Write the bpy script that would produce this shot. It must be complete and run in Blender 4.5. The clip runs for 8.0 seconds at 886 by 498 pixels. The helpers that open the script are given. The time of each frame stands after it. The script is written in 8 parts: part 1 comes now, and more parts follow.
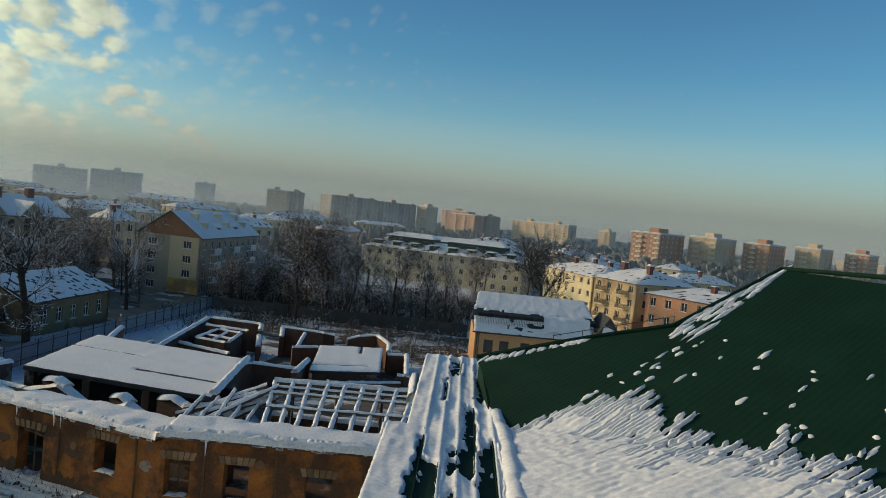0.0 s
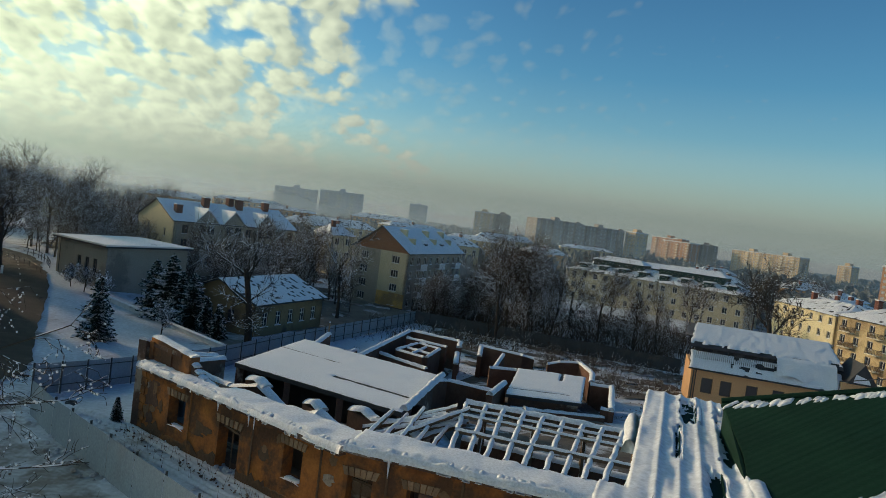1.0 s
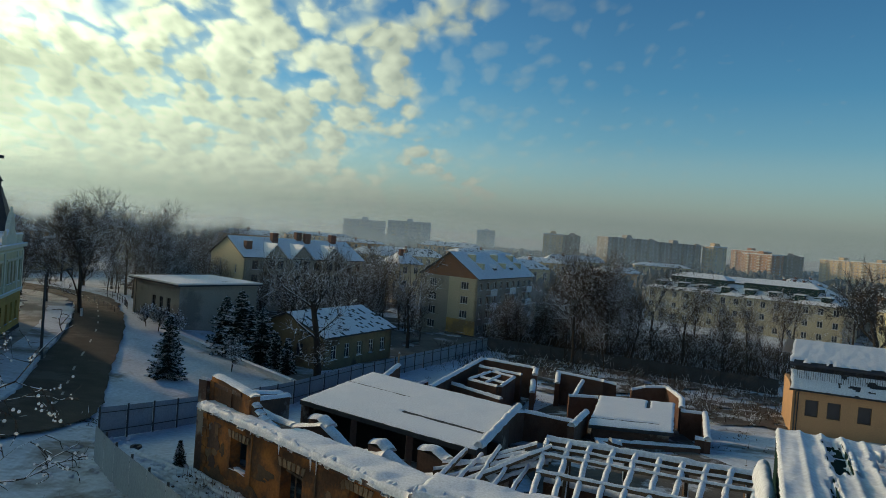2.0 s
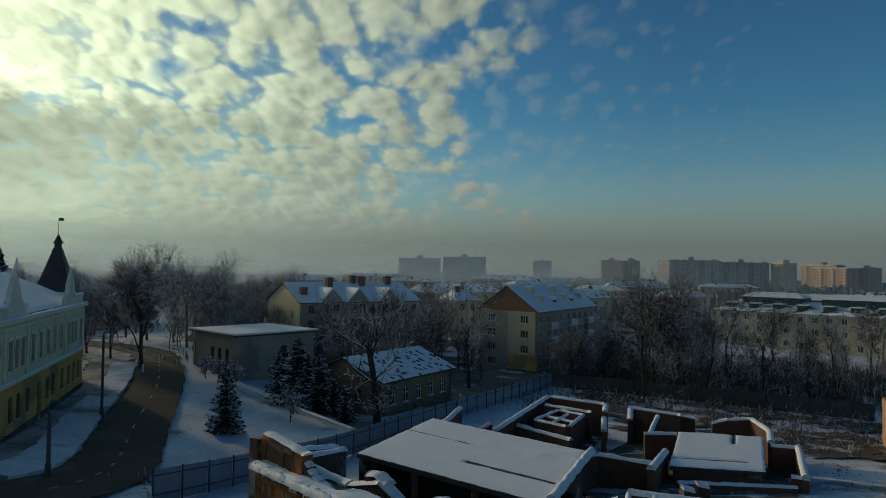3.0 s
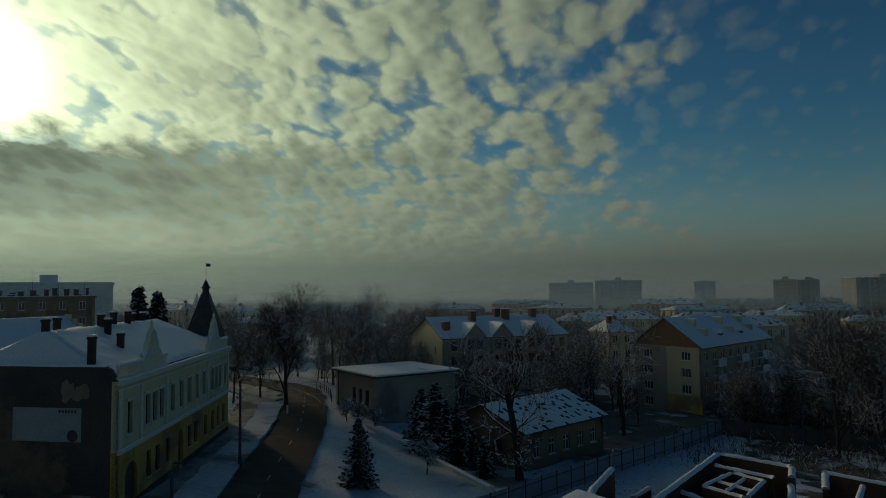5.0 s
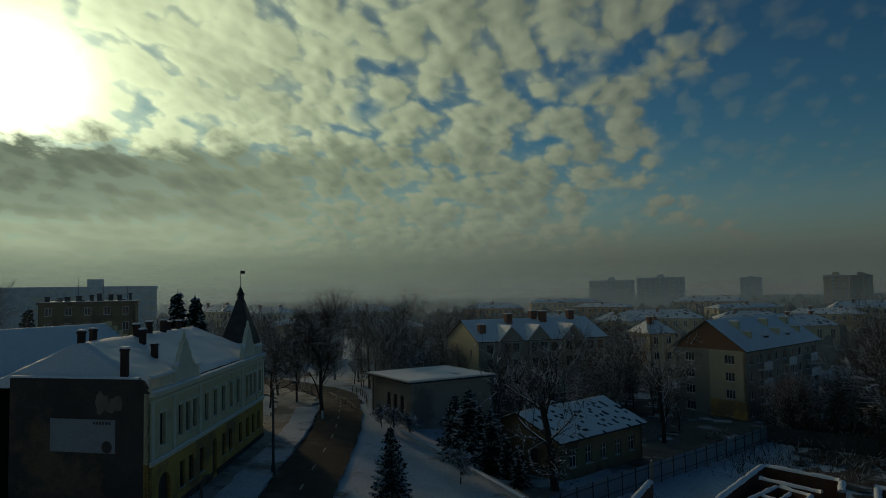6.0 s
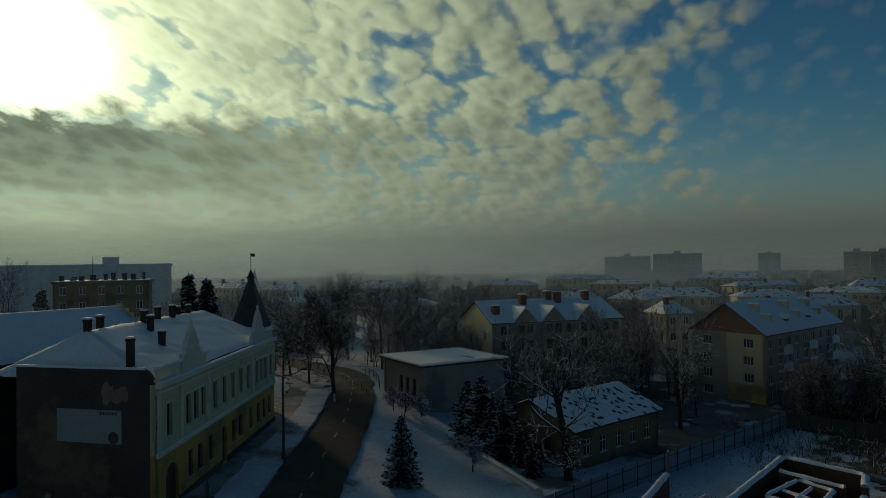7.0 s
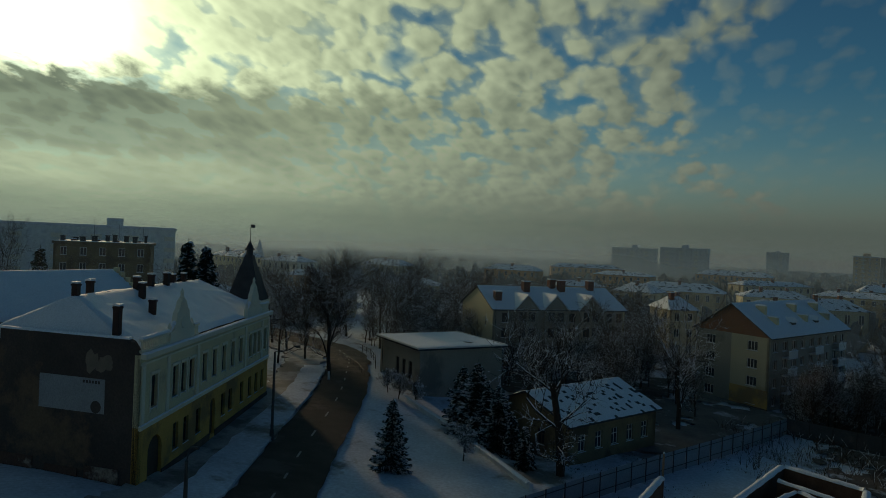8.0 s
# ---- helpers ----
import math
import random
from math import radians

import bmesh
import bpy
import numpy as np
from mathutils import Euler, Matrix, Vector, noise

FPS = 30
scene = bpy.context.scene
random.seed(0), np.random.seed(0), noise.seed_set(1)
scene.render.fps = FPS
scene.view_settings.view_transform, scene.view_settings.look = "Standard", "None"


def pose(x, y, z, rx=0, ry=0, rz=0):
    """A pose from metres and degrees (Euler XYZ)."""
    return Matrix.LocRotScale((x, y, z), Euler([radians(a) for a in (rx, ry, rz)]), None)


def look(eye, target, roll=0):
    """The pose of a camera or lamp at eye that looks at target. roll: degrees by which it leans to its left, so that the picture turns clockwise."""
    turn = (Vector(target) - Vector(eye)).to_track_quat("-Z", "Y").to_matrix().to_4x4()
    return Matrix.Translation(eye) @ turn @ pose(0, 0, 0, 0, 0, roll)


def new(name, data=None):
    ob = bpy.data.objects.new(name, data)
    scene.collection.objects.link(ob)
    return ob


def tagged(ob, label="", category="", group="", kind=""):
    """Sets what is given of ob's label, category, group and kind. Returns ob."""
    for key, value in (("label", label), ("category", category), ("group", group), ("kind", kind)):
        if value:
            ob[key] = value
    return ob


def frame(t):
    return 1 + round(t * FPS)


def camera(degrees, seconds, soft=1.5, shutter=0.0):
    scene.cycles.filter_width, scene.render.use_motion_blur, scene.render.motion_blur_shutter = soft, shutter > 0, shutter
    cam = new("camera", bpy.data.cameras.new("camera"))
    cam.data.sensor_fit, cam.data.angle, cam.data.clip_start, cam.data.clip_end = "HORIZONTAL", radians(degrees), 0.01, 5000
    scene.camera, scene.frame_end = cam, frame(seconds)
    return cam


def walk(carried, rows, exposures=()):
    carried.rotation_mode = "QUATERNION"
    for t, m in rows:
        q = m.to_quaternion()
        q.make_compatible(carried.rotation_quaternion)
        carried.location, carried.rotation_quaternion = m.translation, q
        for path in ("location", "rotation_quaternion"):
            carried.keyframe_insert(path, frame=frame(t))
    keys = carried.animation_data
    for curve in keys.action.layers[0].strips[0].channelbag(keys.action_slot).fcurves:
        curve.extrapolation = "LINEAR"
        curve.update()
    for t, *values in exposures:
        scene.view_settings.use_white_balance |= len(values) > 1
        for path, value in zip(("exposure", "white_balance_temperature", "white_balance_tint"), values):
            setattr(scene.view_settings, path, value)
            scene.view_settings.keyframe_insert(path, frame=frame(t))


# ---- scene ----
cam = camera(66.32, 8.0, soft=0.6)
walk(cam, [
    (0.0, look((-3.11, -10.95, 17.90), (17.44, 23.31, 15.92), 5.89)),
    (0.5, look((-1.84, -9.33, 17.45), (11.39, 28.37, 15.50), 7.97)),
    (1.0, look((-1.42, -7.08, 17.02), (8.05, 31.74, 15.09), 7.36)),
    (1.5, look((-0.98, -5.39, 16.68), (6.19, 33.93, 15.02), 6.03)),
    (3.0, look((-0.25, -1.72, 16.79), (1.75, 38.21, 17.90), 0.81)),
    (3.5, look((-0.02, -0.01, 17.01), (-0.02, 39.97, 18.45), -0.17)),
    (4.0, look((-0.05, 1.54, 17.50), (-2.14, 41.44, 19.47), 0.21)),
    (4.5, look((0.70, 3.26, 17.93), (-4.31, 42.86, 20.43), 0.03)),
    (5.0, look((0.99, 4.10, 18.43), (-5.83, 43.44, 20.93), -0.55)),
    (6.5, look((1.84, 5.86, 19.85), (-7.82, 44.62, 21.98), -1.05)),
    (7.0, look((1.57, 6.81, 20.46), (-8.42, 45.53, 21.36), -0.92)),
    (7.5, look((1.53, 7.81, 20.83), (-8.68, 46.48, 20.47), 1.21)),
    (8.0, look((1.45, 8.76, 20.80), (-8.92, 47.39, 20.51), 2.48)),
], exposures=[(0.0, -0.13, 6850, 16), (0.5, -0.10, 6800, 15), (1.0, -0.13, 6700, 13), (1.5, -0.15, 6600, 12), (3.0, -0.96, 6350, 11), (3.5, -1.23, 6350, 10), (4.5, -1.8, 6450, 7), (5.0, -1.9, 6500, 6), (6.5, -2.03, 6600, 6), (7.0, -1.85, 6600, 6), (7.5, -1.64, 6650, 6), (8.0, -1.72, 6700, 5)])

# ---- sky, sun ----
SUN_AZ, SUN_EL = radians(46), radians(15)          # azimuth to the left of +y
SUN = Vector((-math.sin(SUN_AZ) * math.cos(SUN_EL), math.cos(SUN_AZ) * math.cos(SUN_EL), math.sin(SUN_EL)))


def sky():
    world = bpy.data.worlds.new("sky")
    scene.world = world
    world.use_nodes = True
    nt = world.node_tree
    nt.nodes.clear()
    N, L = nt.nodes.new, nt.links.new

    def math_(op, a, b=None, clamp=False):
        n = N("ShaderNodeMath")
        n.operation, n.use_clamp = op, clamp
        for i, v in enumerate((a, b)):
            if v is None:
                continue
            if isinstance(v, (int, float)):
                n.inputs[i].default_value = v
            else:
                L(v, n.inputs[i])
        return n.outputs[0]

    def ramp(v, *stops):
        n = N("ShaderNodeValToRGB")
        L(v, n.inputs[0])
        el = n.color_ramp.elements
        while len(el) < len(stops):
            el.new(0.5)
        for e, (p, c) in zip(el, stops):
            e.position, e.color = p, (*c, 1)
        return n.outputs[0]

    def mix(f, a, b, mode="MIX"):
        n = N("ShaderNodeMix")
        n.data_type, n.blend_type = "RGBA", mode
        for i, v in ((0, f), (6, a), (7, b)):
            if isinstance(v, (int, float)):
                n.inputs[i].default_value = v
            elif isinstance(v, tuple):
                n.inputs[i].default_value = (*v, 1)
            else:
                L(v, n.inputs[i])
        return n.outputs[2]

    co = N("ShaderNodeTexCoord").outputs["Generated"]
    sep = N("ShaderNodeSeparateXYZ")
    L(co, sep.inputs[0])
    X, Y, Z = sep.outputs
    el = math_("MAXIMUM", Z, 0.0)

    air = N("ShaderNodeTexSky")
    air.sky_type, air.sun_disc = "NISHITA", False
    air.sun_elevation, air.sun_rotation = SUN_EL, -SUN_AZ
    air.air_density, air.dust_density, air.ozone_density = 1.2, 0.6, 3.0
    blue = mix(1.0, air.outputs[0], (0.040, 0.080, 0.106), "MULTIPLY")

    # paler air low down
    blue = mix(1.0, blue, ramp(el, (0.10, (1.45, 1.38, 1.25)), (0.40, (1, 1, 1))), "MULTIPLY")

    # and to the east
    blue = mix(1.0, blue, ramp(X, (0.34, (1, 1, 1)), (0.80, (1.32, 1.30, 1.27))), "MULTIPLY")

    # nearness to the sun
    dot = N("ShaderNodeVectorMath")
    dot.operation = "DOT_PRODUCT"
    L(co, dot.inputs[0])
    dot.inputs[1].default_value = SUN
    near = math_("MAXIMUM", dot.outputs["Value"], 0.0)
    glow = math_("POWER", near, 420.0)
    wide = math_("POWER", near, 4.0)

    # cloud layer: the direction carried onto a flat sheet high above
    flat = math_("ADD", el, 0.32)
    comb = N("ShaderNodeCombineXYZ")
    L(math_("DIVIDE", X, flat), comb.inputs[0])
    L(math_("DIVIDE", Y, flat), comb.inputs[1])
    turn = N("ShaderNodeMapping")
    turn.inputs["Rotation"].default_value[2] = radians(12)
    turn.inputs["Scale"].default_value = (1.0, 0.66, 1.0)
    L(comb.outputs[0], turn.inputs[0])

    def noise_(scale, detail, rough, warp=0.0):
        n = N("ShaderNodeTexNoise")
        n.inputs["Scale"].default_value, n.inputs["Detail"].default_value = scale, detail
        n.inputs["Roughness"].default_value, n.inputs["Distortion"].default_value = rough, warp
        L(turn.outputs[0], n.inputs["Vector"])
        return n.outputs["Fac"]

    def shifted(k):
        """The sheet's place moved by k of the way towards the sun."""
        n = N("ShaderNodeMix")
        n.data_type = "VECTOR"
        n.inputs[0].default_value = k
        L(comb.outputs[0], n.inputs[4])
        n.inputs[5].default_value = (SUN.x / (SUN.z + 0.32), SUN.y / (SUN.z + 0.32), 0)
        m = N("ShaderNodeMapping")
        m.inputs["Rotation"].default_value[2] = radians(12)
        m.inputs["Scale"].default_value = (1.0, 0.66, 1.0)
        L(n.outputs[1], m.inputs[0])
        return m.outputs[0]

    def field(at):
        """Thickness of the puffs at a place of the sheet."""
        def nz(scale, detail, out="Fac"):
            n = N("ShaderNodeTexNoise")
            n.inputs["Scale"].default_value, n.inputs["Detail"].default_value, n.inputs["Roughness"].default_value = scale, detail, 0.55
            L(at, n.inputs["Vector"])
            return n.outputs[out]

        push = N("ShaderNodeVectorMath")
        push.operation = "MULTIPLY_ADD"
        L(nz(7.0, 2.0, "Color"), push.inputs[0])
        push.inputs[1].default_value = (0.062, 0.062, 0.0)
        L(at, push.inputs[2])

        def cell(scale, soft):
            n = N("ShaderNodeTexVoronoi")
            n.voronoi_dimensions, n.feature = "2D", "SMOOTH_F1"
            n.inputs["Scale"].default_value, n.inputs["Smoothness"].default_value = scale, soft
            L(push.outputs[0], n.inputs["Vector"])
            return n.outputs["Distance"]

        plain = math_("SUBTRACT", 0.92, math_("MULTIPLY", cell(14.0, 0.5), 0.98))
        curls = math_("SUBTRACT", 0.34, math_("MULTIPLY", cell(36.0, 0.45), 0.75))
        return plain, math_("ADD", math_("ADD", plain, math_("MULTIPLY", curls, 0.42)), math_("MULTIPLY", math_("SUBTRACT", nz(32.0, 5.0), 0.5), 0.36))

    (plain, puffs), (ahead, curl) = field(shifted(0.0)), field(shifted(0.026))
    big = noise_(1.6, 3.0, 0.5, 0.3)
    patch = noise_(4.6, 3.0, 0.5, 0.3)
    # more cloud towards the sun's side, none far to the other
    side = math_("MINIMUM", math_("MAXIMUM", math_("MULTIPLY", math_("SUBTRACT", 0.125, X), 1.15), -0.6), 0.29)
    loose = math_("ADD", math_("MULTIPLY", math_("SUBTRACT", big, 0.5), 0.5), math_("MULTIPLY", math_("SUBTRACT", patch, 0.5), 0.6))
    dens = math_("ADD", math_("ADD", puffs, side), loose)
    mask = ramp(dens, (0.38, (0, 0, 0)), (0.54, (0.5, 0.5, 0.5)), (0.72, (1, 1, 1)))
    lone = ramp(math_("ADD", side, math_("MULTIPLY", loose, 1.6)), (0.0, (0.2, 0.2, 0.2)), (0.10, (1, 1, 1)))
    mask = math_("MULTIPLY", mask, lone)
    veil = ramp(math_("ADD", math_("ADD", math_("MULTIPLY", puffs, 0.35), side), math_("MULTIPLY", loose, 1.3)), (0.16, (0, 0, 0)), (0.55, (0.85, 0.85, 0.85)))
    mask = math_("MAXIMUM", mask, veil)
    # sides turned from the sun and thick hearts are darker
    body = math_("ADD", math_("MULTIPLY", dens, 0.20), math_("MULTIPLY", math_("SUBTRACT", curl, puffs), 0.55))
    body = math_("ADD", body, math_("MULTIPLY", patch, 0.70))
    shade = ramp(body, (0.26, (0, 0, 0)), (0.50, (0.5, 0.5, 0.5)), (0.74, (1, 1, 1)))
    shade = math_("MULTIPLY", shade, math_("SUBTRACT", 1.0, math_("MULTIPLY", math_("POWER", near, 16.0), 0.55)))
    close = math_("POWER", near, 26.0)
    lit = mix(wide, (0.41, 0.435, 0.40), (2.40, 2.55, 1.66))
    lit = mix(close, lit, (4.6, 4.8, 3.1))
    dark = mix(wide, (0.32, 0.36, 0.34), (0.80, 0.90, 0.60))
    cloud = mix(math_("MULTIPLY", shade, 0.86), lit, dark)
    # the underside of the bank below the sun
    rim = math_("ADD", el, math_("ADD", math_("MULTIPLY", math_("SUBTRACT", noise_(13.0, 5.0, 0.58, 0.2), 0.5), -0.085), math_("MULTIPLY", math_("SUBTRACT", patch, 0.5), -0.12)))
    under = ramp(rim, (0.190, (1, 1, 1)), (0.222, (0, 0, 0)))
    under = math_("MULTIPLY", under, math_("POWER", near, 7.0))
    under = math_("MULTIPLY", under, ramp(el, (0.055, (0, 0, 0)), (0.11, (1, 1, 1))))
    cloud = mix(under, cloud, mix(ramp(math_("ADD", math_("MULTIPLY", patch, 0.46), math_("MULTIPLY", puffs, 0.54)), (0.40, (0, 0, 0)), (0.70, (1, 1, 1))), (0.52, 0.585, 0.40), (0.25, 0.29, 0.22)))
    cover = math_("MAXIMUM", math_("MULTIPLY", mask, 0.95), math_("MULTIPLY", under, 0.95))
    cloudy = mix(cover, blue, cloud)
    cloudy = mix(math_("MULTIPLY", glow, math_("SUBTRACT", 1.0, under)), cloudy, (14.0, 14.0, 10.0))
    # bank of haze on the horizon
    band = ramp(el, (0.0, (1, 1, 1)), (0.05, (0.90, 0.90, 0.90)), (0.10, (0.42, 0.42, 0.42)), (0.15, (0.12, 0.12, 0.12)), (0.22, (0, 0, 0)))
    haze = mix(math_("POWER", near, 6.0), (0.50, 0.53, 0.49), (1.45, 1.62, 1.24))
    low = ramp(el, (0.0, (0.60, 0.63, 0.63)), (0.035, (0.55, 0.58, 0.58)), (0.068, (0.74, 0.75, 0.73)), (0.12, (0.98, 0.98, 0.98)))
    haze = mix(1.0, haze, low, "MULTIPLY")
    out = mix(band, cloudy, haze)
    # the sky grows darker towards the zenith
    high = ramp(el, (0.41, (1, 1, 1)), (0.66, (0.10, 0.33, 0.66)))
    out = mix(1.0, out, high, "MULTIPLY")
    out = mix(1.0, out, (0.96, 1.02, 1.0), "MULTIPLY")
    bg = N("ShaderNodeBackground")
    bg.inputs["Strength"].default_value = 1.0
    L(out, bg.inputs[0])
    end = N("ShaderNodeOutputWorld")
    L(bg.outputs[0], end.inputs[0])


sky()
lamp = bpy.data.lights.new("sun", "SUN")
lamp.energy, lamp.angle, lamp.color = 2.5, radians(4.0), (1.0, 0.72, 0.44)
sun = new("sun", lamp)
sun.rotation_mode = "QUATERNION"
sun.rotation_quaternion = SUN.to_track_quat("Z", "Y")


# ---- materials ----
def material(name, c1, c2, scale=2.0, rough=0.8, fine=30.0, bump=0.25, metal=0.0, stains=None, stain=0.0, spec=0.3, island=0.0):
    """Two tones mixed by coarse noise, fine grain and relief; stains: a third tone in patches."""
    m = bpy.data.materials.new(name)
    m.use_nodes = True
    nt = m.node_tree
    N, L = nt.nodes.new, nt.links.new
    b = nt.nodes["Principled BSDF"]
    co = N("ShaderNodeTexCoord").outputs["Object"]

    def tex(s, d=4.0, r=0.55):
        n = N("ShaderNodeTexNoise")
        n.inputs["Scale"].default_value, n.inputs["Detail"].default_value, n.inputs["Roughness"].default_value = s, d, r
        L(co, n.inputs["Vector"])
        return n.outputs["Fac"]

    def ramp(v, a, z):
        n = N("ShaderNodeMapRange")
        n.inputs[1].default_value, n.inputs[2].default_value = a, z
        L(v, n.inputs[0])
        return n.outputs[0]

    def mix(f, a, z, mode="MIX"):
        n = N("ShaderNodeMix")
        n.data_type, n.blend_type = "RGBA", mode
        for i, v in ((0, f), (6, a), (7, z)):
            if isinstance(v, float):
                n.inputs[i].default_value = v
            elif isinstance(v, tuple):
                n.inputs[i].default_value = (*v, 1)
            else:
                L(v, n.inputs[i])
        return n.outputs[2]

    col = mix(ramp(tex(scale), 0.3, 0.7), tuple(c1), tuple(c2))
    if stains:
        col = mix(ramp(tex(scale * 0.43, 6.0, 0.65), 0.62 - stain * 0.35, 0.68 - stain * 0.25), col, tuple(stains))
    grain = tex(fine, 3.0, 0.6)
    n = N("ShaderNodeMapRange")
    n.inputs[1].default_value, n.inputs[2].default_value = 0.25, 0.75
    n.inputs[3].default_value, n.inputs[4].default_value = 0.8, 1.2
    L(grain, n.inputs[0])
    shade = N("ShaderNodeVectorMath")
    shade.operation = "SCALE"
    L(col, shade.inputs[0])
    L(n.outputs[0], shade.inputs["Scale"])
    last = shade.outputs[0]
    if island:
        info = N("ShaderNodeObjectInfo")
        geo = N("ShaderNodeNewGeometry")
        add = N("ShaderNodeMath")
        add.operation = "ADD"
        L(info.outputs["Random"], add.inputs[0])
        L(geo.outputs["Random Per Island"], add.inputs[1])
        fr = N("ShaderNodeMath")
        fr.operation = "FRACT"
        L(add.outputs[0], fr.inputs[0])
        mr = N("ShaderNodeMapRange")
        mr.inputs[3].default_value, mr.inputs[4].default_value = 1 - island, 1 + island
        L(fr.outputs[0], mr.inputs[0])
        s2 = N("ShaderNodeVectorMath")
        s2.operation = "SCALE"
        L(last, s2.inputs[0])
        L(mr.outputs[0], s2.inputs["Scale"])
        last = s2.outputs[0]
    L(last, b.inputs["Base Color"])
    b.inputs["Roughness"].default_value, b.inputs["Metallic"].default_value = rough, metal
    b.inputs["Specular IOR Level"].default_value = spec
    if bump:
        bp = N("ShaderNodeBump")
        bp.inputs["Strength"].default_value, bp.inputs["Distance"].default_value = bump, 0.05
        L(grain, bp.inputs["Height"])
        L(bp.outputs[0], b.inputs["Normal"])
    return m


def snowy(name, c1, c2, amount=0.5, scale=1.5):
    """A dark material that carries snow where it faces up."""
    m = material(name, c1, c2, 3.0, 0.9, 20.0, 0.3)
    nt = m.node_tree
    N, L = nt.nodes.new, nt.links.new
    b = nt.nodes["Principled BSDF"]
    src = b.inputs["Base Color"].links[0].from_socket
    geo = N("ShaderNodeNewGeometry")
    sep = N("ShaderNodeSeparateXYZ")
    L(geo.outputs["Normal"], sep.inputs[0])
    n = N("ShaderNodeTexNoise")
    n.inputs["Scale"].default_value, n.inputs["Detail"].default_value = scale, 3.0
    L(geo.outputs["Position"], n.inputs["Vector"])
    add = N("ShaderNodeMath")
    add.operation = "ADD"
    L(sep.outputs[2], add.inputs[0])
    L(n.outputs["Fac"], add.inputs[1])
    r = N("ShaderNodeMapRange")
    r.inputs[1].default_value, r.inputs[2].default_value = 1.35 - amount, 1.5 - amount
    L(add.outputs[0], r.inputs[0])
    mx = N("ShaderNodeMix")
    mx.data_type = "RGBA"
    L(r.outputs[0], mx.inputs[0])
    L(src, mx.inputs[6])
    mx.inputs[7].default_value = (0.82, 0.84, 0.88, 1)
    L(mx.outputs[2], b.inputs["Base Color"])
    return m


def glassy(name, tint=(0.03, 0.035, 0.045)):
    m = bpy.data.materials.new(name)
    m.use_nodes = True
    b = m.node_tree.nodes["Principled BSDF"]
    b.inputs["Base Color"].default_value = (*tint, 1)
    b.inputs["Roughness"].default_value, b.inputs["Specular IOR Level"].default_value = 0.08, 0.6
    return m


SNOW = material("snow", (0.74, 0.77, 0.82), (0.80, 0.82, 0.86), 0.6, 0.65, 9.0, 0.09, spec=0.35)
GROUND_SNOW = material("trodden_snow", (0.66, 0.70, 0.76), (0.50, 0.53, 0.58), 0.22, 0.75, 3.0, 0.6, stains=(0.22, 0.20, 0.18), stain=0.2)
ROAD = material("wet_asphalt", (0.062, 0.050, 0.041), (0.092, 0.076, 0.063), 0.5, 0.85, 12.0, 0.3, stains=(0.12, 0.10, 0.085), stain=0.2, spec=0.12)
SLUSH = material("slushy_pavement", (0.44, 0.43, 0.42), (0.26, 0.245, 0.23), 0.35, 0.7, 5.0, 0.5, stains=(0.17, 0.155, 0.14), stain=0.3)
ORANGE = material("ochre_plaster", (0.43, 0.165, 0.040), (0.22, 0.085, 0.030), 0.8, 0.92, 7.0, 0.6, stains=(0.11, 0.058, 0.034), stain=0.5)
BRICK = material("old_brick", (0.105, 0.052, 0.036), (0.15, 0.08, 0.055), 1.2, 0.92, 9.0, 0.5, stains=(0.14, 0.08, 0.06), stain=0.3, island=0.25)
LINTEL = material("pale_lintel_brick", (0.32, 0.225, 0.145), (0.24, 0.15, 0.09), 2.0, 0.9, 10.0, 0.3, island=0.3)
DARK_PLASTER = material("dark_plaster", (0.085, 0.062, 0.045), (0.14, 0.085, 0.05), 0.6, 0.95, 7.0, 0.5, stains=(0.26, 0.12, 0.045), stain=0.25)
PEELED = material("peeled_lime_render", (0.24, 0.15, 0.085), (0.17, 0.105, 0.06), 1.1, 0.95, 8.0, 0.5, stains=(0.16, 0.10, 0.07), stain=0.3)
RUBBLE = material("bare_masonry", (0.13, 0.075, 0.055), (0.085, 0.055, 0.045), 0.9, 0.95, 8.0, 0.6, stains=(0.3, 0.26, 0.22), stain=0.2)
GREEN = material("green_metal", (0.0045, 0.023, 0.015), (0.007, 0.033, 0.020), 0.7, 0.72, 18.0, 0.12, spec=0.10, stains=(0.006, 0.030, 0.02), stain=0.2)
GREEN_TILE = material("green_pressed_tile_sheet", (0.0045, 0.023, 0.015), (0.007, 0.033, 0.020), 0.7, 0.72, 18.0, 0.12, spec=0.10, stains=(0.006, 0.030, 0.02), stain=0.2)


def pressed_tiles(m, row=0.35, wave=0.19):
    """Fine relief of pressed tiles: rows across the slope, waves along them."""
    nt = m.node_tree
    N, L = nt.nodes.new, nt.links.new
    shader = nt.nodes["Principled BSDF"]
    before = shader.inputs["Normal"].links[0].from_socket
    co = N("ShaderNodeTexCoord").outputs["Object"]
    height = None
    for axis, size, profile in (("X", row, "SAW"), ("Y", wave, "SIN")):
        n = N("ShaderNodeTexWave")
        n.bands_direction, n.wave_profile = axis, profile
        n.inputs["Scale"].default_value, n.inputs["Distortion"].default_value = 0.314 / size, 0.0
        L(co, n.inputs["Vector"])
        if height is None:
            height = n.outputs["Fac"]
        else:
            add = N("ShaderNodeMath")
            add.operation = "ADD"
            L(height, add.inputs[0])
            L(n.outputs["Fac"], add.inputs[1])
            height = add.outputs[0]
    bump = N("ShaderNodeBump")
    bump.inputs["Strength"].default_value, bump.inputs["Distance"].default_value = 0.30, 0.012
    L(height, bump.inputs["Height"])
    L(before, bump.inputs["Normal"])
    L(bump.outputs[0], shader.inputs["Normal"])


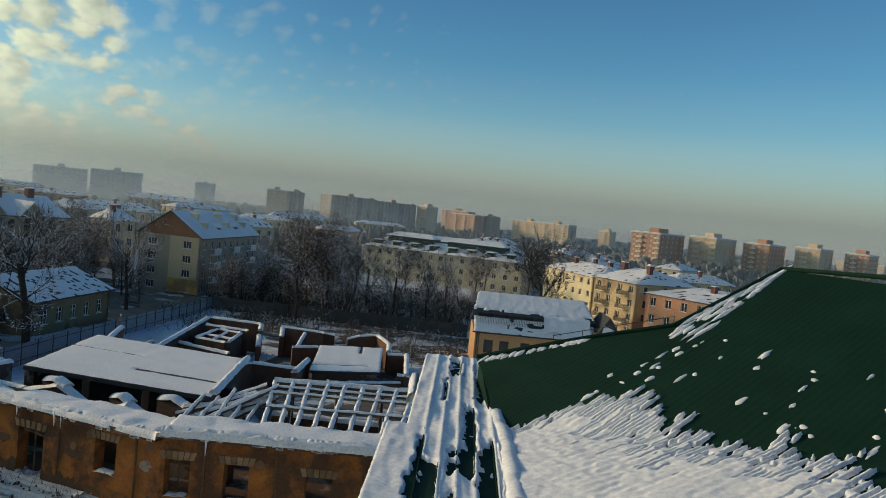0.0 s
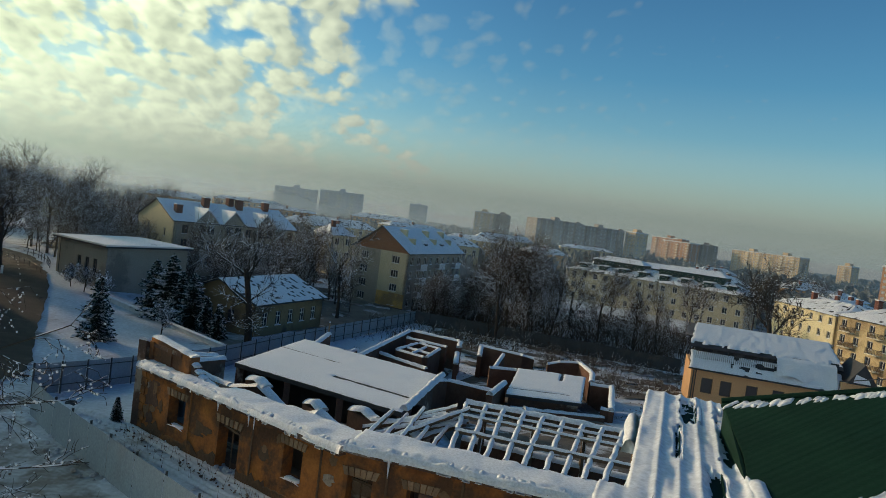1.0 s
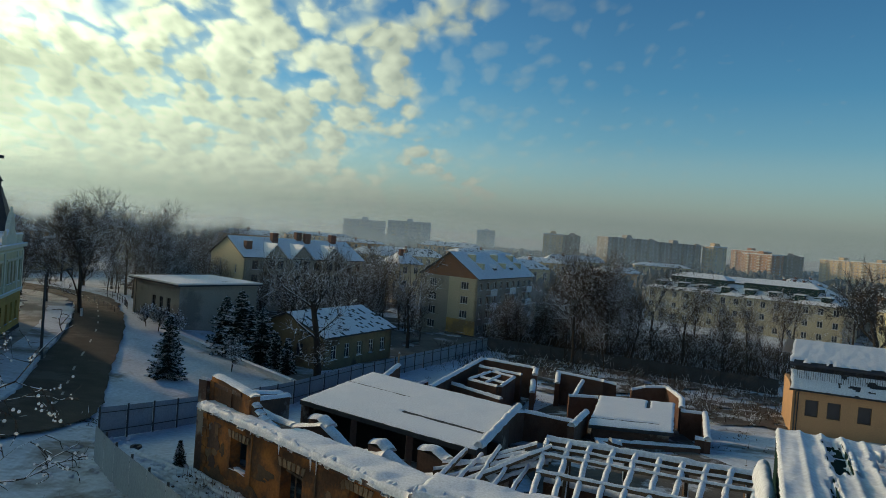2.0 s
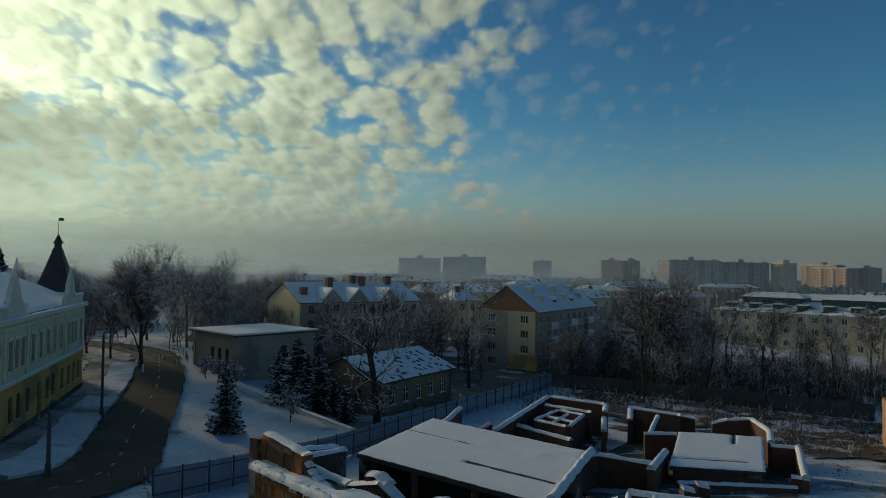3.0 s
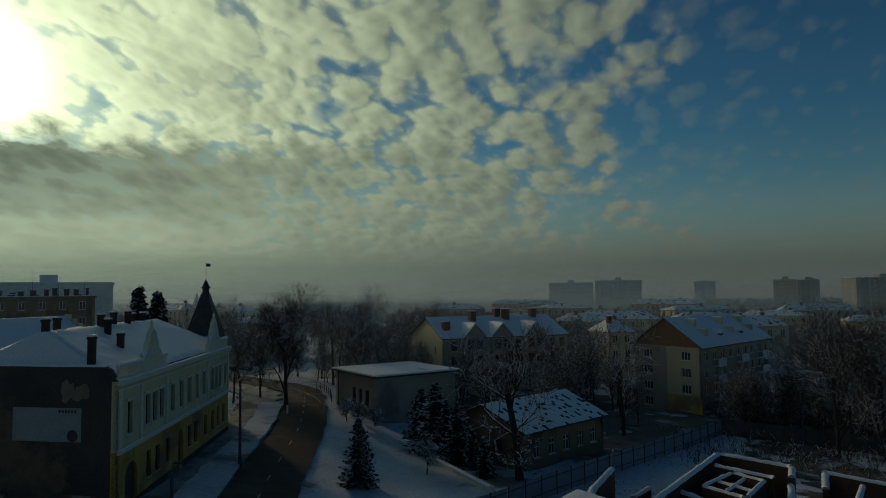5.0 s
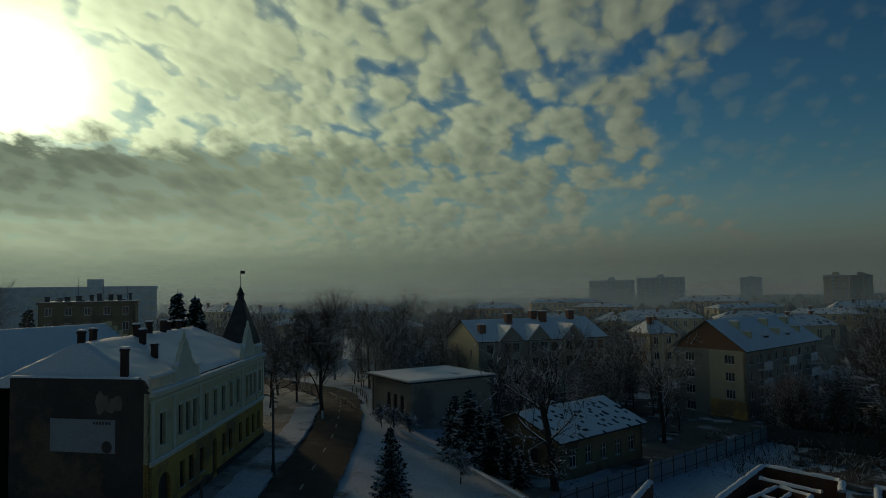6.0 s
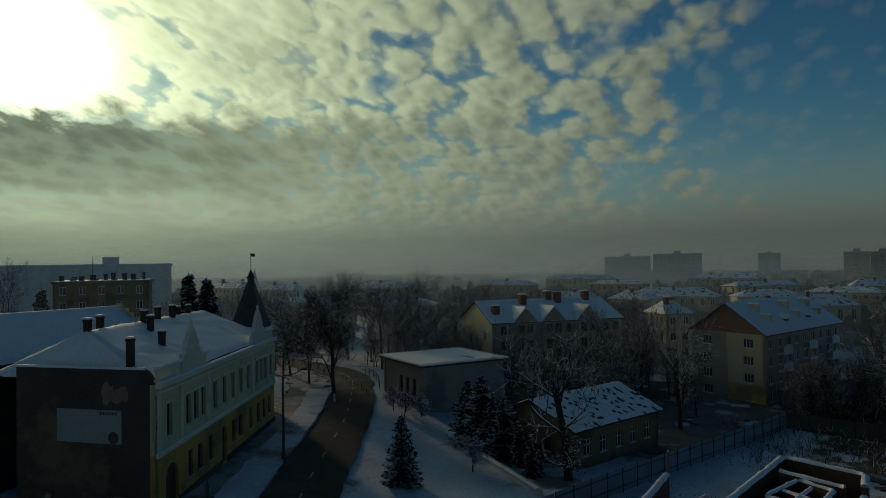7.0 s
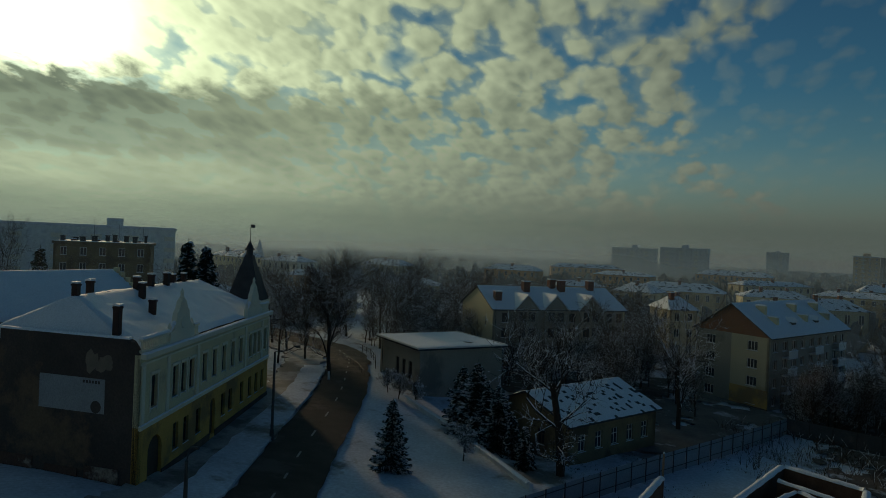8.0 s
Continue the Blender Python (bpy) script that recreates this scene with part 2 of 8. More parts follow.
pressed_tiles(GREEN_TILE)
TIMBER = material("weathered_timber", (0.16, 0.11, 0.07), (0.10, 0.07, 0.05), 2.0, 0.9, 14.0, 0.4, island=0.3)
YELLOW = material("yellow_plaster", (0.58, 0.36, 0.10), (0.46, 0.28, 0.08), 0.4, 0.88, 8.0, 0.2, stains=(0.28, 0.18, 0.08), stain=0.3)
CREAM = material("cream_plaster", (0.68, 0.60, 0.38), (0.60, 0.53, 0.34), 0.4, 0.88, 8.0, 0.2, stains=(0.42, 0.37, 0.26), stain=0.2)
PALE = material("pale_stucco_trim", (0.74, 0.70, 0.56), (0.66, 0.62, 0.50), 0.8, 0.85, 10.0, 0.25)
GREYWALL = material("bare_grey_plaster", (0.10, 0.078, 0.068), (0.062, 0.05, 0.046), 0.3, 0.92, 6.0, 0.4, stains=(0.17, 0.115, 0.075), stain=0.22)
APT = material("pale_yellow_render", (0.56, 0.49, 0.34), (0.48, 0.42, 0.29), 0.3, 0.9, 6.0, 0.2, stains=(0.36, 0.31, 0.2), stain=0.22)
APT_GREY = material("grey_render", (0.34, 0.31, 0.26), (0.28, 0.26, 0.22), 0.3, 0.9, 6.0, 0.2, stains=(0.2, 0.18, 0.16), stain=0.2)
BROWN = material("brown_tile_cladding", (0.30, 0.12, 0.05), (0.22, 0.085, 0.04), 0.8, 0.85, 9.0, 0.3)
# Paled towards the haze over the far blocks; kerb and balconies share it.
CONCRETE = material("haze_paled_concrete", (0.66, 0.68, 0.70), (0.58, 0.60, 0.62), 0.05, 0.9, 1.0, 0.2, stains=(0.48, 0.50, 0.51), stain=0.2)
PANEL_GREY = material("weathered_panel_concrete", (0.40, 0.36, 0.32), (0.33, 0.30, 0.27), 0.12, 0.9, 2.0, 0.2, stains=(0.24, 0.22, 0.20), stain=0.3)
# Darker copy of the grey panel: loggia shade is put into the colour.
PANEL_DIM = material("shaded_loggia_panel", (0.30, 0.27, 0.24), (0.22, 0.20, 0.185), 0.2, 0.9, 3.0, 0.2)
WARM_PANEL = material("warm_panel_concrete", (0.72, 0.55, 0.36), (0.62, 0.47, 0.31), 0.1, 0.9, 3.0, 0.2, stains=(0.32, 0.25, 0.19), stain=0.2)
RED_PANEL = material("red_brick_panel", (0.52, 0.29, 0.17), (0.44, 0.24, 0.15), 0.1, 0.9, 3.0, 0.2)
FENCE = material("blue_grey_sheet", (0.27, 0.335, 0.385), (0.22, 0.28, 0.33), 0.5, 0.5, 8.0, 0.1, metal=0.0, stains=(0.24, 0.28, 0.31), stain=0.2, spec=0.4)
BACK_FENCE = material("dull_dark_sheet", (0.085, 0.092, 0.098), (0.06, 0.065, 0.07), 0.5, 0.8, 8.0, 0.15, stains=(0.13, 0.12, 0.11), stain=0.3)
STEEL = material("dark_steel", (0.06, 0.062, 0.066), (0.09, 0.09, 0.09), 2.0, 0.55, 20.0, 0.1, metal=0.3)
DARKROOF = material("dark_tin", (0.035, 0.037, 0.042), (0.06, 0.06, 0.065), 1.0, 0.6, 12.0, 0.2)
REDCHIM = material("red_brick", (0.17, 0.065, 0.045), (0.12, 0.05, 0.04), 1.5, 0.9, 12.0, 0.4)
SOOT = material("sooty_brick", (0.075, 0.042, 0.034), (0.05, 0.032, 0.028), 1.5, 0.9, 12.0, 0.4)
DRAB = material("drab_ochre_plaster", (0.24, 0.18, 0.10), (0.18, 0.135, 0.08), 0.5, 0.9, 8.0, 0.25, stains=(0.12, 0.09, 0.06), stain=0.25)
PEACH = material("peach_plaster", (0.60, 0.36, 0.19), (0.54, 0.32, 0.17), 0.4, 0.88, 8.0, 0.15)
FRAME = material("white_window_paint", (0.74, 0.74, 0.72), (0.66, 0.66, 0.64), 3.0, 0.5, 20.0, 0.05)
DARKFRAME = material("dark_window_paint", (0.10, 0.07, 0.05), (0.07, 0.05, 0.04), 3.0, 0.6, 20.0, 0.1)
GLASS = glassy("window_glass")
# Far panes: a pale even tone carries the haze in place of dark glass.
FAR_GLASS = material("haze_paled_glass", (0.40, 0.42, 0.44), (0.48, 0.50, 0.52), 0.3, 0.4, 2.0, 0.0)
# Paled to grey: the haze over far trees is put into this colour.
WOODS = material("haze_paled_woods", (0.165, 0.18, 0.185), (0.22, 0.235, 0.24), 0.03, 0.95, 0.6, 0.0, stains=(0.24, 0.25, 0.26), stain=0.15)
DASH = material("worn_white_paint", (0.42, 0.40, 0.37), (0.3, 0.28, 0.26), 2.0, 0.8)
# Near-black tone that stands for the shade inside buildings.
INSIDE = material("interior_shade", (0.05, 0.045, 0.04), (0.03, 0.028, 0.026), 1.0, 0.95, 6.0, 0.1)
PALE_YELLOW = material("pale_yellow_plaster", (0.58, 0.47, 0.27), (0.48, 0.38, 0.22), 0.25, 0.88, 4.0, 0.2, stains=(0.28, 0.20, 0.11), stain=0.4)
# Panel tone lightened so that it holds the haze over the far block.
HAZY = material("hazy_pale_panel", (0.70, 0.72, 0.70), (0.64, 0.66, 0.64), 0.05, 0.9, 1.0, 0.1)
BARK = snowy("bark_with_snow", (0.038, 0.03, 0.025), (0.06, 0.047, 0.038), 0.33, 1.2)
TWIG = snowy("twigs_with_snow", (0.064, 0.046, 0.034), (0.095, 0.069, 0.05), 0.43, 0.9)
SNOWY_BARK = snowy("bark_deep_in_snow", (0.032, 0.026, 0.022), (0.05, 0.04, 0.033), 0.53, 1.0)
SNOWY_TWIG = snowy("twigs_deep_in_snow", (0.030, 0.024, 0.02), (0.048, 0.038, 0.03), 0.54, 0.7)
LITTER = material("dead_grass", (0.10, 0.075, 0.048), (0.06, 0.045, 0.03), 0.8, 0.95, 5.0, 0.0, island=0.4)
TRODDEN = material("trampled_earth_and_snow", (0.18, 0.165, 0.15), (0.105, 0.095, 0.085), 0.35, 0.9, 4.0, 0.5, stains=(0.52, 0.54, 0.58), stain=0.16)
WET_BARK = material("wet_dark_bark", (0.035, 0.028, 0.023), (0.055, 0.043, 0.035), 4.0, 0.9, 30.0, 0.3)
FLOOR = material("littered_floor", (0.075, 0.062, 0.053), (0.13, 0.115, 0.10), 0.8, 0.95, 5.0, 0.5, stains=(0.50, 0.52, 0.56), stain=0.27)
# Darkened to hold the shade under trees; lighter stains are snow.
SHADED_EARTH = material("tree_shade_earth", (0.055, 0.046, 0.04), (0.095, 0.082, 0.072), 0.5, 0.95, 4.0, 0.5, stains=(0.42, 0.44, 0.48), stain=0.16)
NEEDLES = snowy("needles_with_snow", (0.010, 0.020, 0.014), (0.016, 0.03, 0.02), 0.27, 2.6)


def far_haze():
    """The misty distance that closes the view: it glows in the tones of the haze low in the sky."""
    m = bpy.data.materials.new("glowing_haze")
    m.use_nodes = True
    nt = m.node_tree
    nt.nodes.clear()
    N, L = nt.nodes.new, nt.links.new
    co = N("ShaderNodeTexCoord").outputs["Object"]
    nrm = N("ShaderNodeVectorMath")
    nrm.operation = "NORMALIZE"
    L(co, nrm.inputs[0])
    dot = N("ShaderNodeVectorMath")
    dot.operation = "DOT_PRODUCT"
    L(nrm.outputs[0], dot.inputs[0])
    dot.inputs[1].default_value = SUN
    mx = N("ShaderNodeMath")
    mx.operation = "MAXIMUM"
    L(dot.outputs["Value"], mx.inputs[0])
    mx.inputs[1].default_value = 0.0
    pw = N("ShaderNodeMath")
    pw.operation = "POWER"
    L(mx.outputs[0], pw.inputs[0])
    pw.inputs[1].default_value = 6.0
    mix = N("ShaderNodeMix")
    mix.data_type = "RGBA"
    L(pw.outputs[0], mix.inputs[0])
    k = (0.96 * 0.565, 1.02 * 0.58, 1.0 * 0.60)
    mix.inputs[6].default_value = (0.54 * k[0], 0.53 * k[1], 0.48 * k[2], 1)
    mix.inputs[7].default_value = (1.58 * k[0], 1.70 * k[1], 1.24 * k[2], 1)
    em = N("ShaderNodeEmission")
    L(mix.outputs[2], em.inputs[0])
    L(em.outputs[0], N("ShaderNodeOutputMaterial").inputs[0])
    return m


HAZE_GLOW = far_haze()


def mist(name, thick):
    """Thin ground mist: it lets most of the light through and scatters the rest; it thins out with height."""
    m = bpy.data.materials.new(name)
    m.use_nodes = True
    nt = m.node_tree
    nt.nodes.clear()
    N, L = nt.nodes.new, nt.links.new
    co = N("ShaderNodeTexCoord").outputs["Object"]
    sep = N("ShaderNodeSeparateXYZ")
    L(co, sep.inputs[0])
    n = N("ShaderNodeTexNoise")
    n.inputs["Scale"].default_value, n.inputs["Detail"].default_value = 0.011, 3.0
    L(co, n.inputs["Vector"])
    up = N("ShaderNodeMath")
    up.operation = "MULTIPLY_ADD"
    L(n.outputs["Fac"], up.inputs[0])
    up.inputs[1].default_value = -30.0
    L(sep.outputs[2], up.inputs[2])
    fade = N("ShaderNodeMapRange")
    fade.interpolation_type = "SMOOTHSTEP"
    for i, v in enumerate((-14.0, 24.0, thick, 0.0)):
        fade.inputs[i + 1].default_value = v
    L(up.outputs[0], fade.inputs[0])
    east = N("ShaderNodeMapRange")
    east.interpolation_type = "SMOOTHSTEP"
    for i, v in enumerate((20.0, 260.0, 1.0, 0.35)):
        east.inputs[i + 1].default_value = v
    L(sep.outputs[0], east.inputs[0])
    amount = N("ShaderNodeMath")
    amount.operation = "MULTIPLY"
    L(fade.outputs[0], amount.inputs[0])
    L(east.outputs[0], amount.inputs[1])
    clear = N("ShaderNodeBsdfTransparent")
    veil = N("ShaderNodeBsdfTranslucent")
    veil.inputs[0].default_value = (0.66, 0.80, 0.88, 1)
    back = N("ShaderNodeBsdfDiffuse")
    back.inputs[0].default_value = (0.66, 0.80, 0.88, 1)
    both = N("ShaderNodeMixShader")
    L(veil.outputs[0], both.inputs[1])
    L(back.outputs[0], both.inputs[2])
    mx = N("ShaderNodeMixShader")
    L(amount.outputs[0], mx.inputs[0])
    L(clear.outputs[0], mx.inputs[1])
    L(both.outputs[0], mx.inputs[2])
    L(mx.outputs[0], N("ShaderNodeOutputMaterial").inputs[0])
    return m


# ---- mesh building ----
class Build:
    """Gathers faces and links them as one mesh object. shear: a slanting plan, x + k * y and y * c."""
    shear = (0.0, 1.0)

    def __init__(self, shear=None):
        self.v, self.f = [], []
        self.k, self.c = shear or Build.shear

    def add(self, pts, faces):
        n = len(self.v)
        self.v += [(p[0] + self.k * p[1], p[1] * self.c, p[2]) for p in pts]
        self.f += [tuple(n + i for i in f) for f in faces]

    def face(self, *pts):
        self.add(pts, [range(len(pts))])

    def box(self, x0, y0, z0, x1, y1, z1):
        self.add([(x0, y0, z0), (x1, y0, z0), (x1, y1, z0), (x0, y1, z0), (x0, y0, z1), (x1, y0, z1), (x1, y1, z1), (x0, y1, z1)],
                 [(0, 3, 2, 1), (4, 5, 6, 7), (0, 1, 5, 4), (1, 2, 6, 5), (2, 3, 7, 6), (3, 0, 4, 7)])

    def prism(self, poly, z0, z1):
        n = len(poly)
        z0 = z0 if isinstance(z0, (list, tuple)) else [z0] * n
        z1 = z1 if isinstance(z1, (list, tuple)) else [z1] * n
        self.add([(*p[:2], z) for p, z in zip(poly, z0)] + [(*p[:2], z) for p, z in zip(poly, z1)],
                 [tuple(range(n))[::-1], tuple(range(n, 2 * n))] + [(i, (i + 1) % n, n + (i + 1) % n, n + i) for i in range(n)])

    def wall(self, a, b, th, za0, za1, zb0=None, zb1=None):
        """A standing wall from a to b, th thick to its left."""
        a, b = Vector(a[:2]), Vector(b[:2])
        s = (b - a).normalized()
        n = Vector((-s.y, s.x)) * th
        zb0, zb1 = za0 if zb0 is None else zb0, za1 if zb1 is None else zb1
        self.prism([a, b, b + n, a + n], [za0, zb0, zb0, za0], [za1, zb1, zb1, za1])

    def beam(self, a, b, w, h=None):
        a, b = Vector(a), Vector(b)
        h = h or w
        d = (b - a).normalized()
        side = d.cross(Vector((0, 0, 1)))
        side = side.normalized() if side.length > 1e-3 else Vector((1, 0, 0))
        up = side.cross(d)
        s, u = side * w / 2, up * h / 2
        self.add([a - s - u, a + s - u, a + s + u, a - s + u, b - s - u, b + s - u, b + s + u, b - s + u],
                 [(0, 1, 2, 3), (7, 6, 5, 4), (0, 4, 5, 1), (1, 5, 6, 2), (2, 6, 7, 3), (3, 7, 4, 0)])

    def tube(self, a, b, r0, r1=None, n=8, caps=True):
        a, b = Vector(a), Vector(b)
        r1 = r0 if r1 is None else r1
        d = (b - a).normalized()
        s = d.orthogonal().normalized()
        u = d.cross(s)
        ring = [(math.cos(2 * math.pi * i / n), math.sin(2 * math.pi * i / n)) for i in range(n)]
        pts = [a + (s * c + u * q) * r0 for c, q in ring] + [b + (s * c + u * q) * r1 for c, q in ring]
        fs = [(i, (i + 1) % n, n + (i + 1) % n, n + i) for i in range(n)]
        if caps:
            fs += [tuple(range(n))[::-1], tuple(range(n, 2 * n))]
        self.add(pts, fs)

    def mesh(self, name, mat, smooth=False):
        me = bpy.data.meshes.new(name)
        me.from_pydata(self.v, [], self.f)
        me.materials.append(mat)
        if smooth:
            me.shade_smooth()
        me.update()
        return me

    def part(self, name, mat, parent=None, label="", smooth=False):
        ob = new(name, self.mesh(name, mat, smooth))
        ob.parent = parent
        return tagged(ob, label)


def thing(name, label, category, m=None, group="", kind=""):
    ob = new(name)
    ob.empty_display_size = 0.3
    if m is not None:
        ob.matrix_basis = m
    return tagged(ob, label, category, group, kind)


def smooth_step(a):
    a = min(max(a, 0.0), 1.0)
    return a * a * (3 - 2 * a)


def land(x, y):
    """Height of the ground."""
    return 2.4 * smooth_step((62 - y) / 30) + 2.2 * smooth_step((-x - 12) / 26) - 1.2 * smooth_step((x + 5) / 30) * smooth_step((y - 35) / 35)


def along(a, b, z=None):
    """A frame at a with x towards b; y goes away to its left."""
    a, b = Vector(a), Vector(b)
    turn = math.atan2(b.y - a.y, b.x - a.x)
    return pose(a.x, a.y, land(a.x, a.y) if z is None else z, 0, 0, math.degrees(turn))


def lump(x, y, s=1.0, seed=0.0):
    return noise.noise((x * s, y * s, seed))


def snow_sheet(b, p00, p10, p01, p11, nx, ny, th=0.16, ragged=0.35, seed=0.0, bare=None):
    """A blanket of snow over a four-cornered slope: uneven top, rounded rim; bare(u, v) leaves places free."""
    P = [Vector(p) for p in (p00, p10, p01, p11)]

    def at(u, v):
        return P[0] * (1 - u) * (1 - v) + P[1] * u * (1 - v) + P[2] * (1 - u) * v + P[3] * u * v

    lu, lv = (P[1] - P[0]).length, (P[2] - P[0]).length
    keep = [[not (bare and bare((i + 0.5) / nx, (j + 0.5) / ny)) for j in range(ny)] for i in range(nx)]

    def full(i, j):
        return all(0 <= i + a < nx and 0 <= j + c < ny and keep[i + a][j + c] for a in (-1, 0) for c in (-1, 0))

    idx, pts, faces = {}, [], []

    def vert(i, j):
        if (i, j) not in idx:
            p = at(i / nx, j / ny)
            rim = not full(i, j)
            w = 0.06 * ragged
            q = p + Vector((lump(p.x, p.y, 1.7, seed), lump(p.x, p.y, 1.7, seed + 5), 0)) * w * (3 if rim else 1)
            q.z += (0.03 if rim else th * (1 + 0.45 * lump(p.x, p.y, 0.8, seed + 9) + 0.2 * lump(p.x, p.y, 3.1, seed + 2)))
            idx[i, j] = len(pts)
            pts.append(q)
        return idx[i, j]

    for i in range(nx):
        for j in range(ny):
            if keep[i][j]:
                faces.append((vert(i, j), vert(i + 1, j), vert(i + 1, j + 1), vert(i, j + 1)))
    b.add(pts, faces)


def snow_ridge(b, path, w, th, step=0.35, seed=0.0):
    """A rounded cap of snow along the top of a wall."""
    ring = [(-0.55, -0.02), (-0.5, 0.35), (-0.28, 0.85), (0.0, 1.0), (0.28, 0.85), (0.5, 0.35), (0.55, -0.02)]
    rows = []
    for (a, c) in zip(path, path[1:]):
        a, c = Vector(a), Vector(c)
        n = max(1, int((c - a).length / step))
        s = (c - a).normalized()
        side = Vector((s.y, -s.x, 0)).normalized()
        for i in range(n + (1 if c == Vector(path[-1]) else 0)):
            p = a.lerp(c, i / n)
            k = 1 + 0.35 * lump(p.x * 1.3, p.y * 1.3, 1.0, seed) + 0.25 * lump(p.x, p.y, 4.0, seed + 3)
            j = 0.07 * lump(p.x, p.y, 2.2, seed + 7)
            rows.append([p + side * (x * w * (0.9 + 0.25 * k - 0.2) + j) + Vector((0, 0, z * th * k)) for x, z in ring])
    m = len(ring)
    fs = [(r * m + i, r * m + i + 1, (r + 1) * m + i + 1, (r + 1) * m + i) for r in range(len(rows) - 1) for i in range(m - 1)]
    fs += [tuple(range(m)), tuple(range((len(rows) - 1) * m, len(rows) * m))[::-1]]
    b.add([p for r in rows for p in r], fs)


def openings(b, o, d, W, H, rects, th, top=None):
    """A wall with real openings: o its foot, d its direction (2D), th thick to the left of d. rects: x, z, w, h."""
    o, d = Vector(o), Vector(d).normalized()
    n = Vector((-d.y, d.x))
    xs = sorted({0.0, W, *(r[0] for r in rects), *(r[0] + r[2] for r in rects)})
    zs = sorted({0.0, H, *(r[1] for r in rects), *(r[1] + r[3] for r in rects)})

    def P(x, z, y=0.0):
        q = o.to_2d() + d * x + n * y
        return (q.x, q.y, o.z + z)

    def hole(x, z):
        return any(r[0] < x < r[0] + r[2] and r[1] < z < r[1] + r[3] for r in rects)

    for x0, x1 in zip(xs, xs[1:]):
        z = 0
        while z < len(zs) - 1:
            if hole((x0 + x1) / 2, (zs[z] + zs[z + 1]) / 2):
                z += 1
                continue
            e = z
            while e + 1 < len(zs) - 1 and not hole((x0 + x1) / 2, (zs[e + 1] + zs[e + 2]) / 2):
                e += 1
            z0, z1 = zs[z], zs[e + 1]
            b.face(P(x0, z0), P(x1, z0), P(x1, z1), P(x0, z1))
            b.face(P(x1, z0, th), P(x0, z0, th), P(x0, z1, th), P(x1, z1, th))
            z = e + 1
    for x, z, w, h in rects:
        b.face(P(x, z), P(x, z, th), P(x + w, z, th), P(x + w, z))
        b.face(P(x, z + h), P(x + w, z + h), P(x + w, z + h, th), P(x, z + h, th))
        b.face(P(x, z), P(x, z + h), P(x, z + h, th), P(x, z, th))
        b.face(P(x + w, z), P(x + w, z, th), P(x + w, z + h, th), P(x + w, z + h))
    b.face(P(0, 0), P(0, H), P(0, H, th), P(0, 0, th))
    b.face(P(W, 0), P(W, 0, th), P(W, H, th), P(W, H))
    b.face(P(0, H), P(W, H), P(W, H, th), P(0, H, th))
    return P


def bars(b, g, P, x, z, w, h, cols, y, fw=0.07, transom=0.0):
    """Window bars into b and the panes into g, y behind the wall's face."""
    def bx(q, x0, z0, x1, z1, y0, y1):
        pts = [P(x0, z0, y0), P(x1, z0, y0), P(x1, z0, y1), P(x0, z0, y1), P(x0, z1, y0), P(x1, z1, y0), P(x1, z1, y1), P(x0, z1, y1)]
        q.add(pts, [(0, 3, 2, 1), (4, 5, 6, 7), (0, 1, 5, 4), (1, 2, 6, 5), (2, 3, 7, 6), (3, 0, 4, 7)])
    bx(b, x, z, x + w, z + fw, y, y + 0.06)
    bx(b, x, z + h - fw, x + w, z + h, y, y + 0.06)
    for i in range(cols + 1):
        c = x + fw / 2 + (w - fw) * i / cols
        bx(b, c - fw / 2, z + fw, c + fw / 2, z + h - fw, y, y + 0.06)
    if transom:
        bx(b, x + fw, z + transom - fw / 2, x + w - fw, z + transom + fw / 2, y + 0.005, y + 0.055)
    bx(g, x + fw * 0.5, z + fw * 0.5, x + w - fw * 0.5, z + h - fw * 0.5, y + 0.02, y + 0.035)


def window(parent, P, x, z, w, h, cols=2, inset=0.12, fw=0.07, transom=0.0, mat=None, sill=True, glass=None):
    b, g = Build(), Build()
    b.k = g.k = 0.0
    b.c = g.c = 1.0
    k, c = Build.shear
    Q = lambda a, e, y=0.0: (lambda q: (q[0] + k * q[1], q[1] * c, q[2]))(P(a, e, y))
    bars(b, g, Q, x, z, w, h, cols, inset, fw, transom)
    fr = b.part("window", mat or FRAME, parent)
    g.part("pane", glass or GLASS, fr)
    if sill:
        s = Build((0.0, 1.0))
        pts = [Q(x - 0.06, z - 0.05, -0.08), Q(x + w + 0.06, z - 0.05, -0.08), Q(x + w + 0.06, z - 0.05, 0.1), Q(x - 0.06, z - 0.05, 0.1),
               Q(x - 0.06, z, -0.08), Q(x + w + 0.06, z, -0.08), Q(x + w + 0.06, z, 0.1), Q(x - 0.06, z, 0.1)]
        s.add(pts, [(0, 3, 2, 1), (4, 5, 6, 7), (0, 1, 5, 4), (1, 2, 6, 5), (2, 3, 7, 6), (3, 0, 4, 7)])
        s.part("sill", SNOW, fr, "snow-covered sill")
    return fr


# ---- ground ----
def steps(lo, hi, n, near):
    """Coordinates from lo to hi, close together around near."""
    out = set()
    for i in range(n + 1):
        s = i / n * 2 - 1
        out.add(round(near + (hi - near if s > 0 else near - lo) * math.copysign(abs(s) ** 3.2, s), 2))
    return sorted(out)


